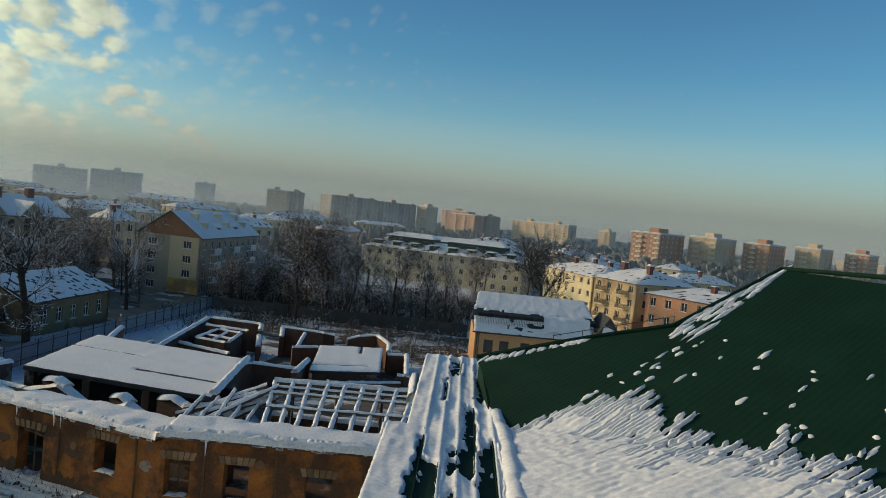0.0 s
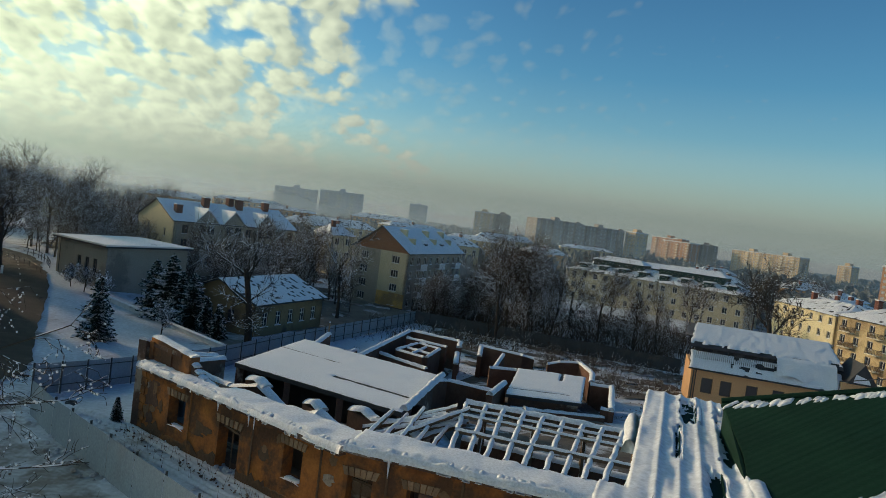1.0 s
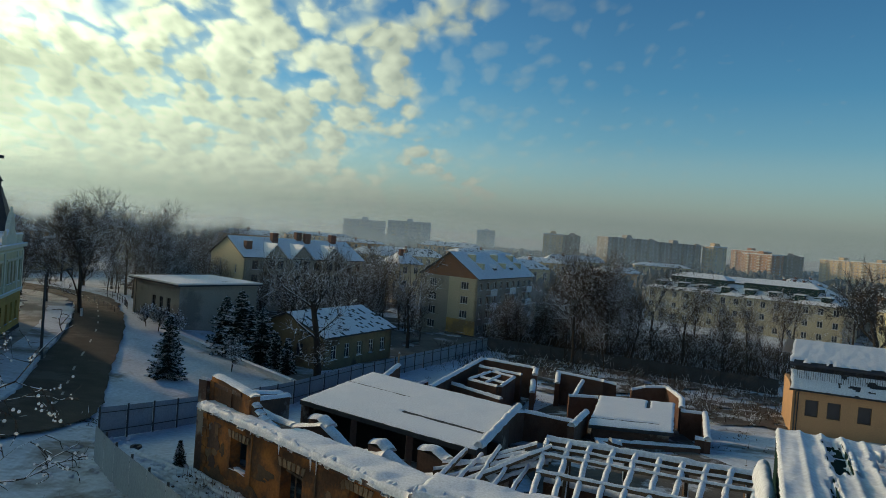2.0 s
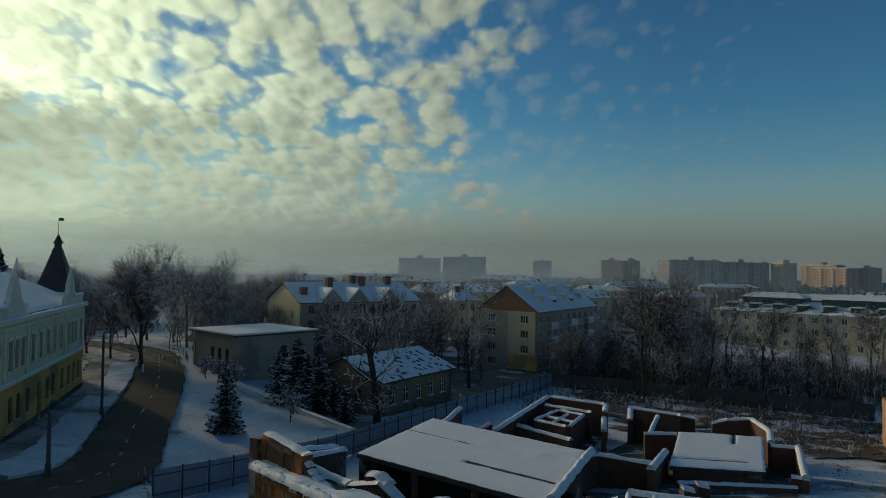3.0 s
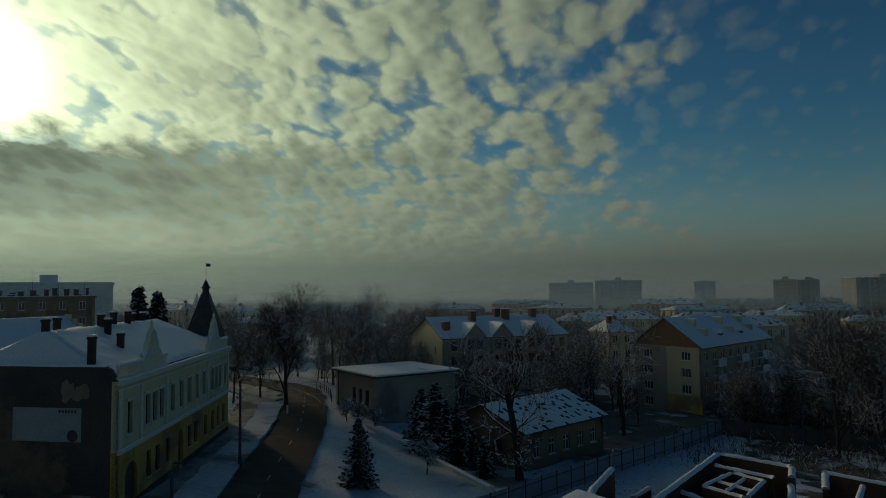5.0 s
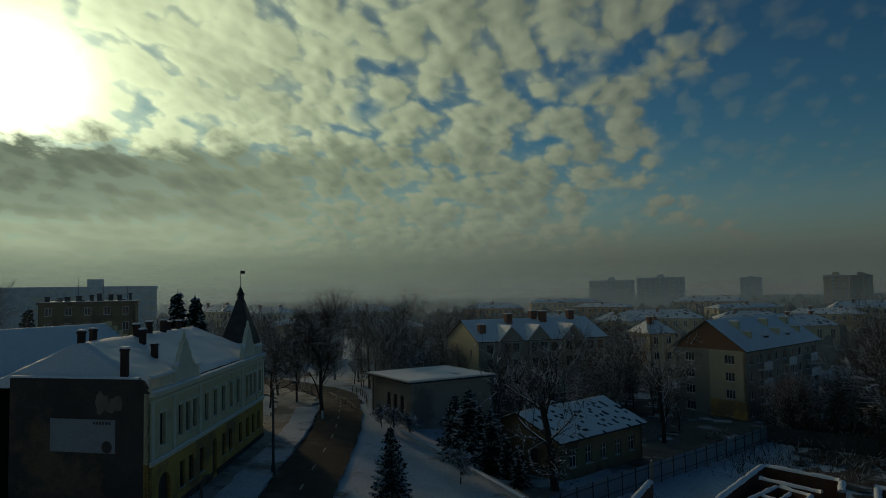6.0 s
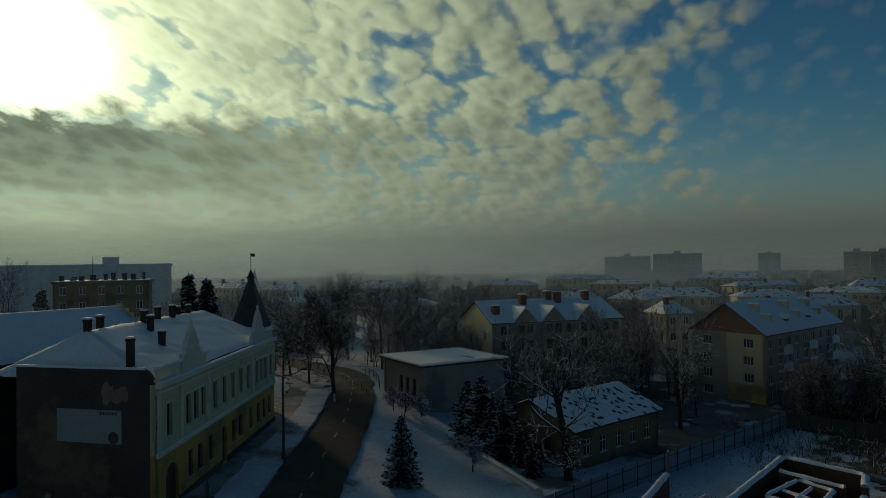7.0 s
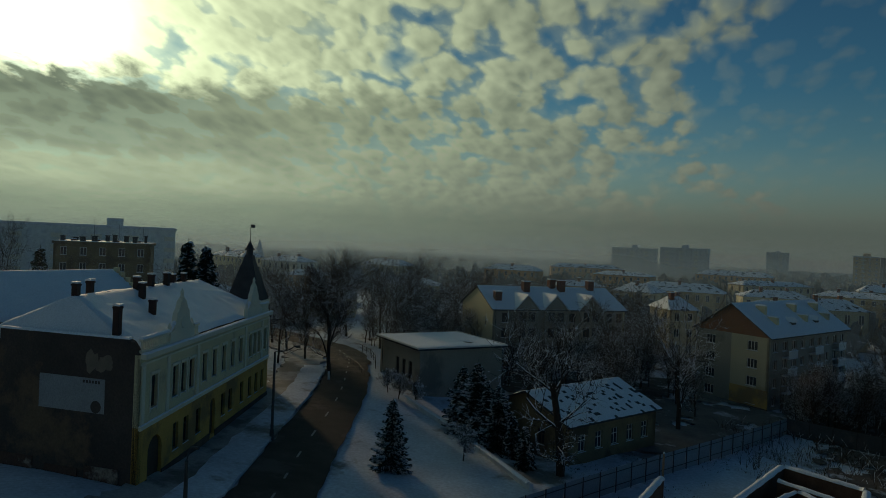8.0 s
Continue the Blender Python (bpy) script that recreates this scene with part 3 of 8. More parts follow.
def ground():
    xs, ys = steps(-2600, 2600, 190, -2), steps(-900, 3600, 190, 55)
    b = Build()
    pts = []
    for y in ys:
        for x in xs:
            r = min(1.0, 60 / (1 + abs(x) * 0.3 + abs(y - 50) * 0.5))
            pts.append((x, y, land(x, y) - 0.06 + 0.14 * r * lump(x, y, 0.35, 1.0) + 0.06 * r * lump(x, y, 1.4, 2.0)))
    n = len(xs)
    b.add(pts, [(j * n + i, j * n + i + 1, (j + 1) * n + i + 1, (j + 1) * n + i) for j in range(len(ys) - 1) for i in range(n - 1)])
    tagged(b.part("ground", GROUND_SNOW, smooth=True), "uneven snow-covered ground with trodden dark patches", "ground", kind="structure")


ROAD_MID = [(-38.5, 27.0), (-29.5, 33.0), (-23.0, 40.5), (-21.9, 49), (-25.8, 63.5), (-31.0, 84), (-36.2, 99.0), (-40.0, 108.0), (-47.5, 117), (-68, 130)]


def smooth_path(pts, n=10):
    out = []
    P = [Vector(p) for p in pts]
    P = [P[0] * 2 - P[1]] + P + [P[-1] * 2 - P[-2]]
    for a, c, d, e in zip(P, P[1:], P[2:], P[3:]):
        for i in range(n):
            t = i / n
            out.append(0.5 * ((2 * c) + (d - a) * t + (2 * a - 5 * c + 4 * d - e) * t * t + (3 * c - a - 3 * d + e) * t ** 3))
    return out + [P[-2]]


def strip(name, path, lo, hi, lift, mat, label, category, wave=0.0, height=0.0):
    """A band beside a path, from lo to hi metres to its right; with height it is a raised slab."""
    b = Build()
    rows = []
    for i, p in enumerate(path):
        d = (path[min(i + 1, len(path) - 1)] - path[max(i - 1, 0)]).normalized()
        r = Vector((d.y, -d.x))
        row = []
        k = 6
        for j in range(k + 1):
            o = lo + (hi - lo) * j / k
            if j in (0, k):
                o += wave * lump(p.x, p.y, 0.5, j + 3.0)
            q = p + r * o
            row.append((q.x, q.y, land(q.x, q.y) + lift + 0.02 * lump(q.x, q.y, 0.9, 8.0)))
        if height:
            row = [(*row[0][:2], row[0][2] - height)] + row + [(*row[-1][:2], row[-1][2] - height)]
        rows.append(row)
    n = len(rows[0])
    b.add([p for r in rows for p in r], [(i * n + j, i * n + j + 1, (i + 1) * n + j + 1, (i + 1) * n + j) for i in range(len(rows) - 1) for j in range(n - 1)])
    return tagged(b.part(name, mat, smooth=not height), label, category, kind="structure")


ground()
ROAD_PATH = smooth_path(ROAD_MID)
strip("road", ROAD_PATH, -3.1, 3.1, 0.16, ROAD, "wet brown asphalt road curving between snow banks", "road", 0.5)
strip("pavement", ROAD_PATH[22:], -9.5, -3.7, 0.26, SLUSH, "slushy grey pavement along the street", "pavement", 0.9, 0.3)
strip("snow_bank", ROAD_PATH[22:62], -6.3, -3.2, 0.36, GROUND_SNOW, "bank of cleared snow along the kerb", "snow", 0.45, 0.3)
marks = thing("road_marking", "worn white dashed centre line on the road", "road marking", kind="structure")
for i in range(22, 80, 3):
    b = Build()
    p, q = ROAD_PATH[i], ROAD_PATH[i].lerp(ROAD_PATH[i + 1], 0.8)
    d = (q - p).normalized()
    r = Vector((d.y, -d.x)) * 0.09
    b.prism([p - r, p + r, q + r, q - r], [land(c.x, c.y) + 0.17 for c in (p, p, q, q)], [land(c.x, c.y) + 0.195 for c in (p, p, q, q)])
    b.part("dash", DASH, marks)


# ---- the sheet-metal fence round the ruin ----
def fence(path, mat, label="blue-grey sheet metal site fence with posts and rails"):
    f = thing("fence", label, "fence", group="site fence")
    for a, c in zip(path, path[1:]):
        a, c = Vector(a), Vector(c)
        n = max(1, round((c - a).length / 2.5))
        for i in range(n):
            p, q = a.lerp(c, i / n), a.lerp(c, (i + 1) / n)
            zp, zq = land(p.x, p.y), land(q.x, q.y)
            d = (q - p).normalized()
            r = Vector((d.y, -d.x))
            b = Build()
            k = 12
            pts = []
            for j in range(k + 1):
                s = p.lerp(q, (j + 0.1) / (k + 0.2)) + r * (0.005 if j % 2 else 0.0)
                z = zp + (zq - zp) * j / k
                pts += [(s.x, s.y, z - 0.05), (s.x, s.y, z + 2.05)]
            b.add(pts, [(2 * j, 2 * j + 2, 2 * j + 3, 2 * j + 1) for j in range(k)])
            b.part("panel", mat, f)
            b = Build()
            o = p + r * 0.11
            b.box(o.x - 0.05, o.y - 0.05, zp - 0.2, o.x + 0.05, o.y + 0.05, zp + 2.15)
            b.part("post", STEEL, f)
            for h in (0.5, 1.7):
                b = Build()
                b.beam((p.x + r.x * 0.07, p.y + r.y * 0.07, zp + h), (q.x + r.x * 0.07, q.y + r.y * 0.07, zq + h), 0.05)
                b.part("rail", STEEL, f)


fence([(-15.9, 41.4), (-10.3, 51.6), (5.4, 76.2), (22, 102)], FENCE)
fence([(22, 102), (33, 95.5), (43, 88.5), (57, 79)], BACK_FENCE, "dull dark sheet metal fence before the grove")
fence([(-1.8, 19.0), (-8.2, 27.6), (-12.2, 33.0), (-14.4, 36.6)], FENCE)


# ---- the roof beside the flight ----
def green_roof():
    """A hipped metal roof: the slope beside the camera, the snowy strip along its foot, seams and slides of snow."""
    t = thing("green_metal_roof", "dark green standing-seam metal roof partly under sliding snow", "roof", kind="structure")
    # the slope, and the flatter skirt that carries it down to the strip at its foot
    slope = lambda x, y: 12.5 + 0.45 * (x - 7.3) + 0.012 * (y - 2.6)
    skirt = lambda x, y: 12.52 + 0.22 * ((x - 1.5) * 0.841 - (y + 3.65) * 0.541 - 1.3)
    Z = lambda x, y: max(slope(x, y), skirt(x, y))
    out = [(9.3, 6.9), (11.8, 4.6), (13.5, 2.8), (17.9, 2.4), (17.9, -32), (-7.5, -32), (-3.0, -15.0), (6.0, 0.7), (7.2, 2.8), (8.3, 4.7)]
    b = Build()
    b.prism(out, [slope(*p) - 0.1 for p in out], [slope(*p) for p in out])
    b.part("sheeting", GREEN_TILE, t)
    b = Build()
    low = [(1.5 + 0.541 * f + 0.841 * w, -3.65 + 0.841 * f - 0.541 * w) for f, w in ((9.2, 1.25), (-16.0, 1.25), (-16.0, 10.0), (6.0, 10.0))]
    b.prism(low, [skirt(*p) - 0.1 for p in low], [skirt(*p) for p in low])
    b.part("sheeting", GREEN, t)
    b = Build()
    b.wall((9.36, 6.86), (7.15, 2.75), 0.06, 12.4, slope(9.36, 6.86) - 0.02, 12.4, slope(7.15, 2.75) + 0.02)
    b.part("upstand", GREEN, t)

    def far_edge(y):
        return 17.9 if y < 2.4 else 9.3 + (6.9 - y) * 1.02

    def near_edge(y):
        return 6.0 + (y - 0.7) * 0.6 if y < 0.7 else 6.0 + (y - 0.7) * 0.58

    # standing seams up the slope
    for i in range(31):
        y = 6.4 - i * 0.84
        x0, x1 = near_edge(y) + 0.1, far_edge(y) - 0.12
        while x0 < x1 and slope(x0, y) < skirt(x0, y):
            x0 += 0.1
        if x1 - x0 < 0.3:
            continue
        b = Build()
        b.prism([(x0, y - 0.014), (x1, y - 0.014), (x1, y + 0.014), (x0, y + 0.014)], [Z(x0, y) - 0.02, Z(x1, y) - 0.02, Z(x1, y) - 0.02, Z(x0, y) - 0.02], [Z(x0, y) + 0.003, Z(x1, y) + 0.003, Z(x1, y) + 0.003, Z(x0, y) + 0.003])
        b.part("seam", GREEN, t)
    for a, c in (((9.3, 6.9), (11.8, 4.6)), ((11.8, 4.6), (13.5, 2.8)), ((13.5, 2.8), (17.9, 2.4)), ((17.9, 2.4), (17.9, -32))):
        b = Build()
        b.tube((*a, Z(*a) + 0.03), (*c, Z(*c) + 0.03), 0.07, 0.07, 8)
        b.part("ridge_cap", GREEN, t)
    # thin guard wire along the far eave
    b = Build()
    for k in range(5):
        x, y = 11.0 + k * 0.62, 5.3 - k * 0.62
        b.tube((x, y, Z(x, y)), (x, y, Z(x, y) + 0.32), 0.012, 0.012, 5)
    b.tube((11.0, 5.3, Z(11, 5.3) + 0.3), (13.48, 2.82, Z(13.48, 2.82) + 0.3), 0.012, 0.012, 5)
    b.part("guard_wire", STEEL, t)

    # the slides of snow: long tongues that end unevenly up the slope
    def top(y):
        return 9.25 + 0.42 * smooth_step((3.6 - y) / 3.2) * 2.2 + 0.35 * math.sin(y * 1.3) - 1.9 * smooth_step((y - 1.0) / 2.2)

    def bare(x, y):
        lane = math.floor(y / 0.11)
        jag = 1.3 * noise.noise((lane * 3.17, 0.0, 1.0)) + 1.05 * noise.noise((lane * 0.21, 2.0, 1.0)) + 0.6 * noise.noise((lane * 0.7, 5.0, 1.0))
        edge = top(y) + jag
        if x > edge:
            return True
        gap = abs(y / 0.11 - lane - 0.5)
        if gap > 0.52 * math.sqrt(min(1.0, (edge - x) / 0.45)):
            return True
        if x > edge - 1.1 and noise.noise((x * 2.6, lane * 1.7, 11.0)) > 0.30:
            return True
        return gap > 0.38 and x > edge - 1.6 + 1.4 * noise.noise((lane * 1.9, 7.0, 0.0)) and noise.noise((x * 0.9, lane * 2.3, 3.0)) > -0.12

    b = Build()
    x0, x1, y0, y1 = 0.6, 13.0, -8.5, 3.4
    nx, ny = 300, 560

    def on(x, y):
        return near_edge(y) + 0.05 < x and not bare(x, y)

    idx, pts, fs = {}, [], []
    cell = {(i, j) for i in range(nx) for j in range(ny) if on(x0 + (i + 0.5) * (x1 - x0) / nx, y0 + (j + 0.5) * (y1 - y0) / ny)}
    for i, j in sorted(cell):
        ring = []
        for a, c in ((i, j), (i + 1, j), (i + 1, j + 1), (i, j + 1)):
            if (a, c) not in idx:
                x, y = x0 + a * (x1 - x0) / nx, y0 + c * (y1 - y0) / ny
                full = sum((a - p, c - q) in cell for p in (0, 1) for q in (0, 1))
                h = 0.005 if full < 4 else 0.10 + 0.05 * lump(x, y, 1.2, 3.0) + 0.025 * lump(x, y, 5.0, 1.0) + 0.005 * math.cos((y + 0.02 * lump(x, y, 0.8, 4.0)) * 6.283 / 0.22) * smooth_step((x - near_edge(y)) / 2.0)
                idx[a, c] = len(pts)
                pts.append((x + 0.03 * lump(x, y, 6, 2), y + 0.02 * lump(x, y, 6, 9), Z(x, y) + h))
            ring.append(idx[a, c])
        fs.append(tuple(ring))
    b.add(pts, fs)
    b.part("snow_slide", SNOW, t, "streaked snow sliding down the seams", smooth=True)

    def blob(b, x, y, lx, ly, h):
        m, k = 10, 4
        p = [(x, y, Z(x, y) + h)]
        for r in range(1, k + 1):
            f = r / k
            for q in range(m):
                a = 6.283 * q / m
                w = 1 + 0.75 * lump(math.cos(a) + x, math.sin(a) + y, 1.7, x * 3.1)
                u, v = x + lx * f * math.cos(a) * w, y + ly * f * math.sin(a) * w + 0.06 * lx * lump(x + lx * f * math.cos(a), y, 4.0, y)
                p.append((u, v, Z(u, v) + h * math.sqrt(max(0.0, 1 - f * f)) - 0.01))
        b.add(p, [(0, 1 + q, 1 + (q + 1) % m) for q in range(m)] + [(1 + (r - 1) * m + q, 1 + r * m + q, 1 + r * m + (q + 1) % m, 1 + (r - 1) * m + (q + 1) % m) for r in range(1, k) for q in range(m)])

    rr = random.Random(4)
    # clots of snow left on the bare sheet, along the hip and along the far eave
    for i in range(66):
        y = rr.uniform(-7, 2.5)
        x = top(y) + rr.uniform(0.6, 2.7) ** 1.3
        b = Build()
        blob(b, min(x, 16.8), y, 0.05 + 0.20 * rr.random() ** 2.2, rr.uniform(0.035, 0.10), rr.uniform(0.03, 0.06))
        b.part("snow_clot", SNOW, t, smooth=True)
    for i in range(80):
        f = rr.random()
        x = 13.3 + 4.4 * f
        y = 2.75 - 0.3 * f - rr.random() ** 1.5 * (1.0 - 0.8 * f)
        b = Build()
        blob(b, x, y, rr.uniform(0.15, 0.6), rr.uniform(0.04, 0.08), rr.uniform(0.04, 0.08))
        b.part("snow_clot", SNOW, t, smooth=True)
    for i in range(64):
        f = rr.random()
        x, y = 9.3 + 2.5 * f, 6.75 - 2.3 * f - rr.random() * 0.35 * (1 - f)
        b = Build()
        blob(b, x, y, rr.uniform(0.05, 0.22), rr.uniform(0.03, 0.08), rr.uniform(0.03, 0.07))
        b.part("snow_clot", SNOW, t, smooth=True)

    # the flat strip at the foot of the slope: along runs down its length, across from its outer edge to the slope
    def at(along_, across):
        return 1.5 + 0.541 * along_ + 0.841 * across, -3.65 + 0.841 * along_ - 0.541 * across

    def sheet_z(y):
        return 12.36 + 0.36 * min(1.0, max(0.0, (y + 3.6) / 13))

    strip_poly = [at(16.0, -0.9), at(16.0, 0.9), (9.35, 6.85), (8.3, 4.7), (7.2, 2.8), (6.0, 0.7), (-3.0, -15.0), (-7.5, -32), (-12, -32), (-8, -17.0), at(2.0, -1.42), at(8.1, -1.42), at(8.1, -0.9)]
    b = Build()
    zs = [sheet_z(y) for x, y in strip_poly]
    b.prism(strip_poly, [z - 0.16 for z in zs], zs)
    b.part("foot_sheet", GREEN, t)
    RIBS = (-0.42, 0.0, 0.39, 0.80, 1.24)
    for w in RIBS:
        b = Build()
        for k in range(16):
            p, q = Vector(at(k, w)), Vector(at(k + 1, w))
            b.wall(p, q, 0.025, sheet_z(p.y) - 0.02, sheet_z(p.y) + 0.12, sheet_z(q.y) - 0.02, sheet_z(q.y) + 0.12)
        b.part("seam", GREEN, t)
    # where the sheet is bare: start, end, outer and inner edge
    BARE = ((13.2, 15.4, 0.05, 0.36), (13.3, 15.0, 0.40, 0.52), (10.6, 15.0, 0.88, 1.24), (10.2, 12.7, -0.09, 0.0), (6.7, 10.0, 0.56, 0.80), (5.3, 6.7, 0.20, 0.78),
            (2.0, 5.9, -0.56, -0.02), (2.0, 4.2, 0.16, 0.34), (2.4, 7.1, 0.92, 1.24), (5.3, 7.3, -0.52, -0.40), (12.0, 14.6, 1.26, 1.55))

    def bared(f, w):
        rag = 0.16 * noise.noise((f * 2.4, w * 1.2, 4.0)) + 0.12 * noise.noise((f * 8.0, w * 1.5, 9.0))
        far = 0.5 * noise.noise((f * 0.7, w * 7.0, 2.0))
        for k, (f0, f1, w0, w1) in enumerate(BARE):
            if f0 + far < f < f1 + far and w0 + (rag if k not in (3, 9) else 0.2 * rag) < w < w1:
                return noise.noise((f * 5.0, w * 4.0, k * 3.0)) < 0.34
        return False

    def snow_depth(f, w):
        k = min(abs(w - r) for r in RIBS)
        return 0.12 + 0.05 * noise.noise((f * 0.7, w * 2.6, 1.0)) + 0.02 * noise.noise((f * 2.5, w * 5.0, 6.0)) + 0.05 * math.exp(-(k / 0.06) ** 2) + 0.03 * smooth_step((w - 0.9) / 0.6)

    df, dw = 0.085, 0.042
    cell = set()
    for i in range(int(17.0 / df)):
        f = -1.0 + (i + 0.5) * df
        for j in range(int(2.95 / dw)):
            w = -1.42 + (j + 0.5) * dw
            if (w > -0.93 or f < 8.1 + 0.1 * lump(w * 5, f, 1.0, 3.0)) and w < 1.52 and not bared(f, w):
                cell.add((i, j))
    idx, pts, fs = {}, [], []
    for i, j in sorted(cell):
        ring = []
        for a, c in ((i, j), (i + 1, j), (i + 1, j + 1), (i, j + 1)):
            if (a, c) not in idx:
                f, w = -1.0 + a * df, -1.42 + c * dw
                full = sum((a - p, c - q) in cell for p in (0, 1) for q in (0, 1))
                f += 0.03 * lump(f * 7, w * 7, 1.0, 2.0)
                w += 0.02 * lump(f * 7, w * 7, 1.0, 8.0)
                x, y = at(f, w)
                idx[a, c] = len(pts)
                pts.append((x, y, sheet_z(y) + (0.015 if full < 4 else snow_depth(f, w))))
            ring.append(idx[a, c])
        fs.append(tuple(reversed(ring)))
    b = Build()
    b.add(pts, fs)
    b.part("snow_cover", SNOW, t, "lumpy snow with gaps over the green sheet", smooth=True)
    b = Build()
    snow_sheet(b, (-7.2, -15.2, 12.38), (-3.3, -15.0, 12.40), (-0.2, -3.7, 12.38), (2.0, -5.2, 12.40), 40, 90, 0.13, 0.35, 7.0)
    b.part("snow_cover", SNOW, t, smooth=True)
    # rolls of snow that lean on the ribs
    for w, f0, f1, h in ((0.45, 13.4, 15.6, 0.12), (1.32, 11.4, 14.9, 0.16), (0.06, 10.2, 12.6, 0.08), (0.10, 2.4, 6.0, 0.10), (0.88, 6.6, 9.8, 0.12), (1.36, 2.4, 7.2, 0.14)):
        b = Build()
        p, q = at(f0, w), at(f1, w)
        snow_ridge(b, [(*p, sheet_z(p[1]) + 0.04), (*q, sheet_z(q[1]) + 0.04)], 0.15, h, 0.12, w * 9)
        b.part("snow_fold", SNOW, t, smooth=True)
    b = Build()
    snow_ridge(b, [(*at(4.0, 1.62), 12.55), (*at(7.4, 1.55), 12.58), (*at(9.6, 1.38), 12.62)], 0.45, 0.22, 0.15, 5.0)
    b.part("snow_fold", SNOW, t, smooth=True)
    # upright sheet down to the ruin's wall, and the parapet stub
    b = Build()
    b.wall(at(15.98, -0.88), at(8.1, -0.88), 0.12, 9.5, 12.45)
    b.part("fascia", GREEN, t)
    b = Build()
    b.wall(at(8.1, -1.40), at(2.0, -1.40), 0.12, 11.9, 12.3)
    b.part("fascia", GREEN, t)
    b = Build()
    snow_ridge(b, [(8.35, 9.1, 12.1), (7.2, 7.2, 12.0)], 0.34, 0.4, 0.2)
    b.part("snow_fold", SNOW, t, smooth=True)
    b = Build()
    b.prism([(9.2, 9.6), (10.6, 8.8), (16.5, 1.6), (16.5, -32), (-7, -32), (-6, -16.5), (2.0, -1.2), (4.6, 1.6)], 0.5, 11.85)
    b.part("wall", CREAM, t)


green_roof()


# ---- the ruin ----
def capped_wall(t, path, th, base, tops, mat, cap=0.22, name="inner_wall", face=None):
    """Walls from point to point with snow along their tops."""
    for (a, e), za, ze in zip(zip(path, path[1:]), tops, tops[1:]):
        w, s = Build(), Build()
        w.wall(a, e, th, base, za, base, ze)
        o = w.part(name, mat, t)
        d = (Vector(e) - Vector(a)).normalized()
        n = Vector((-d.y, d.x)) * th / 2
        if cap:
            snow_ridge(s, [(a[0] + n.x, a[1] + n.y, za), (e[0] + n.x, e[1] + n.y, ze)], th * 1.15, cap, 0.4, a[0])
            s.part("snow_cap", SNOW, o, smooth=True)


def ruin():
    t = thing("ruined_building", "roofless ochre brick ruin with snow on its broken walls", "ruin")
    F0, F1, F2 = Vector((-8.2, 35.3)), Vector((2.6, 22.5)), Vector((12.6, 16.8))
    z0, ZA, ZB = 1.4, 5.95, 6.2
    rr = random.Random(12)
    holes = {0: [(2.9, 2.0, 1.6, 1.6), (7.6, 0.6, 1.75, 2.8), (12.7, 2.2, 1.35, 1.6)], 1: [(0.2, 1.9, 1.2, 1.75), (3.0, 1.9, 1.2, 1.75), (6.9, 1.8, 1.3, 1.6)]}
    for k, (a, e, top) in enumerate(((F0, F1, ZA), (F1, F2, ZB))):
        b = Build()
        P = openings(b, (a.x, a.y, z0), e - a, (e - a).length, top - z0, holes[k], 0.65)
        w = b.part("front_wall", ORANGE, t, "stained ochre plaster facade with broken windows")
        for x, z, ww, h in holes[k]:
            for i in range(6):
                b = Build()
                c = x + ww * (i + 0.5) / 6 + (i - 2.5) * 0.06
                lean = (i - 2.5) * 0.045
                pts = [P(c - 0.11, z + h + 0.03, -0.05), P(c + 0.11, z + h + 0.03, -0.05), P(c + 0.13 + lean, z + h + 0.42, -0.05), P(c - 0.13 + lean, z + h + 0.42, -0.05)]
                pts += [P(c - 0.11, z + h + 0.03, 0.02), P(c + 0.11, z + h + 0.03, 0.02), P(c + 0.13 + lean, z + h + 0.42, 0.02), P(c - 0.13 + lean, z + h + 0.42, 0.02)]
                b.add(pts, [(0, 1, 2, 3), (7, 6, 5, 4), (0, 4, 5, 1), (1, 5, 6, 2), (2, 6, 7, 3), (3, 7, 4, 0)])
                b.part("lintel_brick", LINTEL, w)
            if z > 1.0:
                b = Build()
                pts, fs, nu, nv = [], [], 9, 5
                for i in range(nu):
                    u = i / (nu - 1)
                    for j in range(nv):
                        v = j / (nv - 1)
                        rise = math.sin(math.pi * min(1.0, u * 1.02)) ** 0.4 * math.sin(math.pi * (0.06 + 0.88 * v)) ** 0.6
                        pts.append(P(x + 0.03 + (ww - 0.06) * u, z - 0.06 + rise * (0.13 + 0.10 * lump(u * 3 + x, v * 2 + z, 1.0, 5.0)), -0.05 - 0.05 * lump(u * 4 + x, z, 1.0, 2.0) + 0.5 * v))
                for i in range(nu - 1):
                    for j in range(nv - 1):
                        fs.append((i * nv + j, (i + 1) * nv + j, (i + 1) * nv + j + 1, i * nv + j + 1))
                b.add(pts, fs)
                b.part("sill", SNOW, w, "snow-covered window sill", smooth=True)
        # where the plaster has come away
        for i in range(26 if k == 0 else 16):
            u, v = rr.uniform(0.5, (e - a).length - 0.5), rr.uniform(0.9, top - z0 - 0.35)
            ru, rv = rr.uniform(0.15, 0.75), rr.uniform(0.12, 0.5)
            if any(x - ru * 1.7 < u < x + ww + ru * 1.7 and z - rv * 1.7 < v < z + h + 0.5 + rv * 1.7 for x, z, ww, h in holes[k]):
                continue
            rim = []
            for q in range(14):
                c = 1 + 0.8 * lump(math.cos(q * 0.4488) * 1.4 + u, math.sin(q * 0.4488) * 1.4 + v, 1.0, 3.0)
                rim.append((u + ru * c * math.cos(q * 0.4488), min(v + rv * c * math.sin(q * 0.4488), top - z0 - 0.02)))
            b = Build()
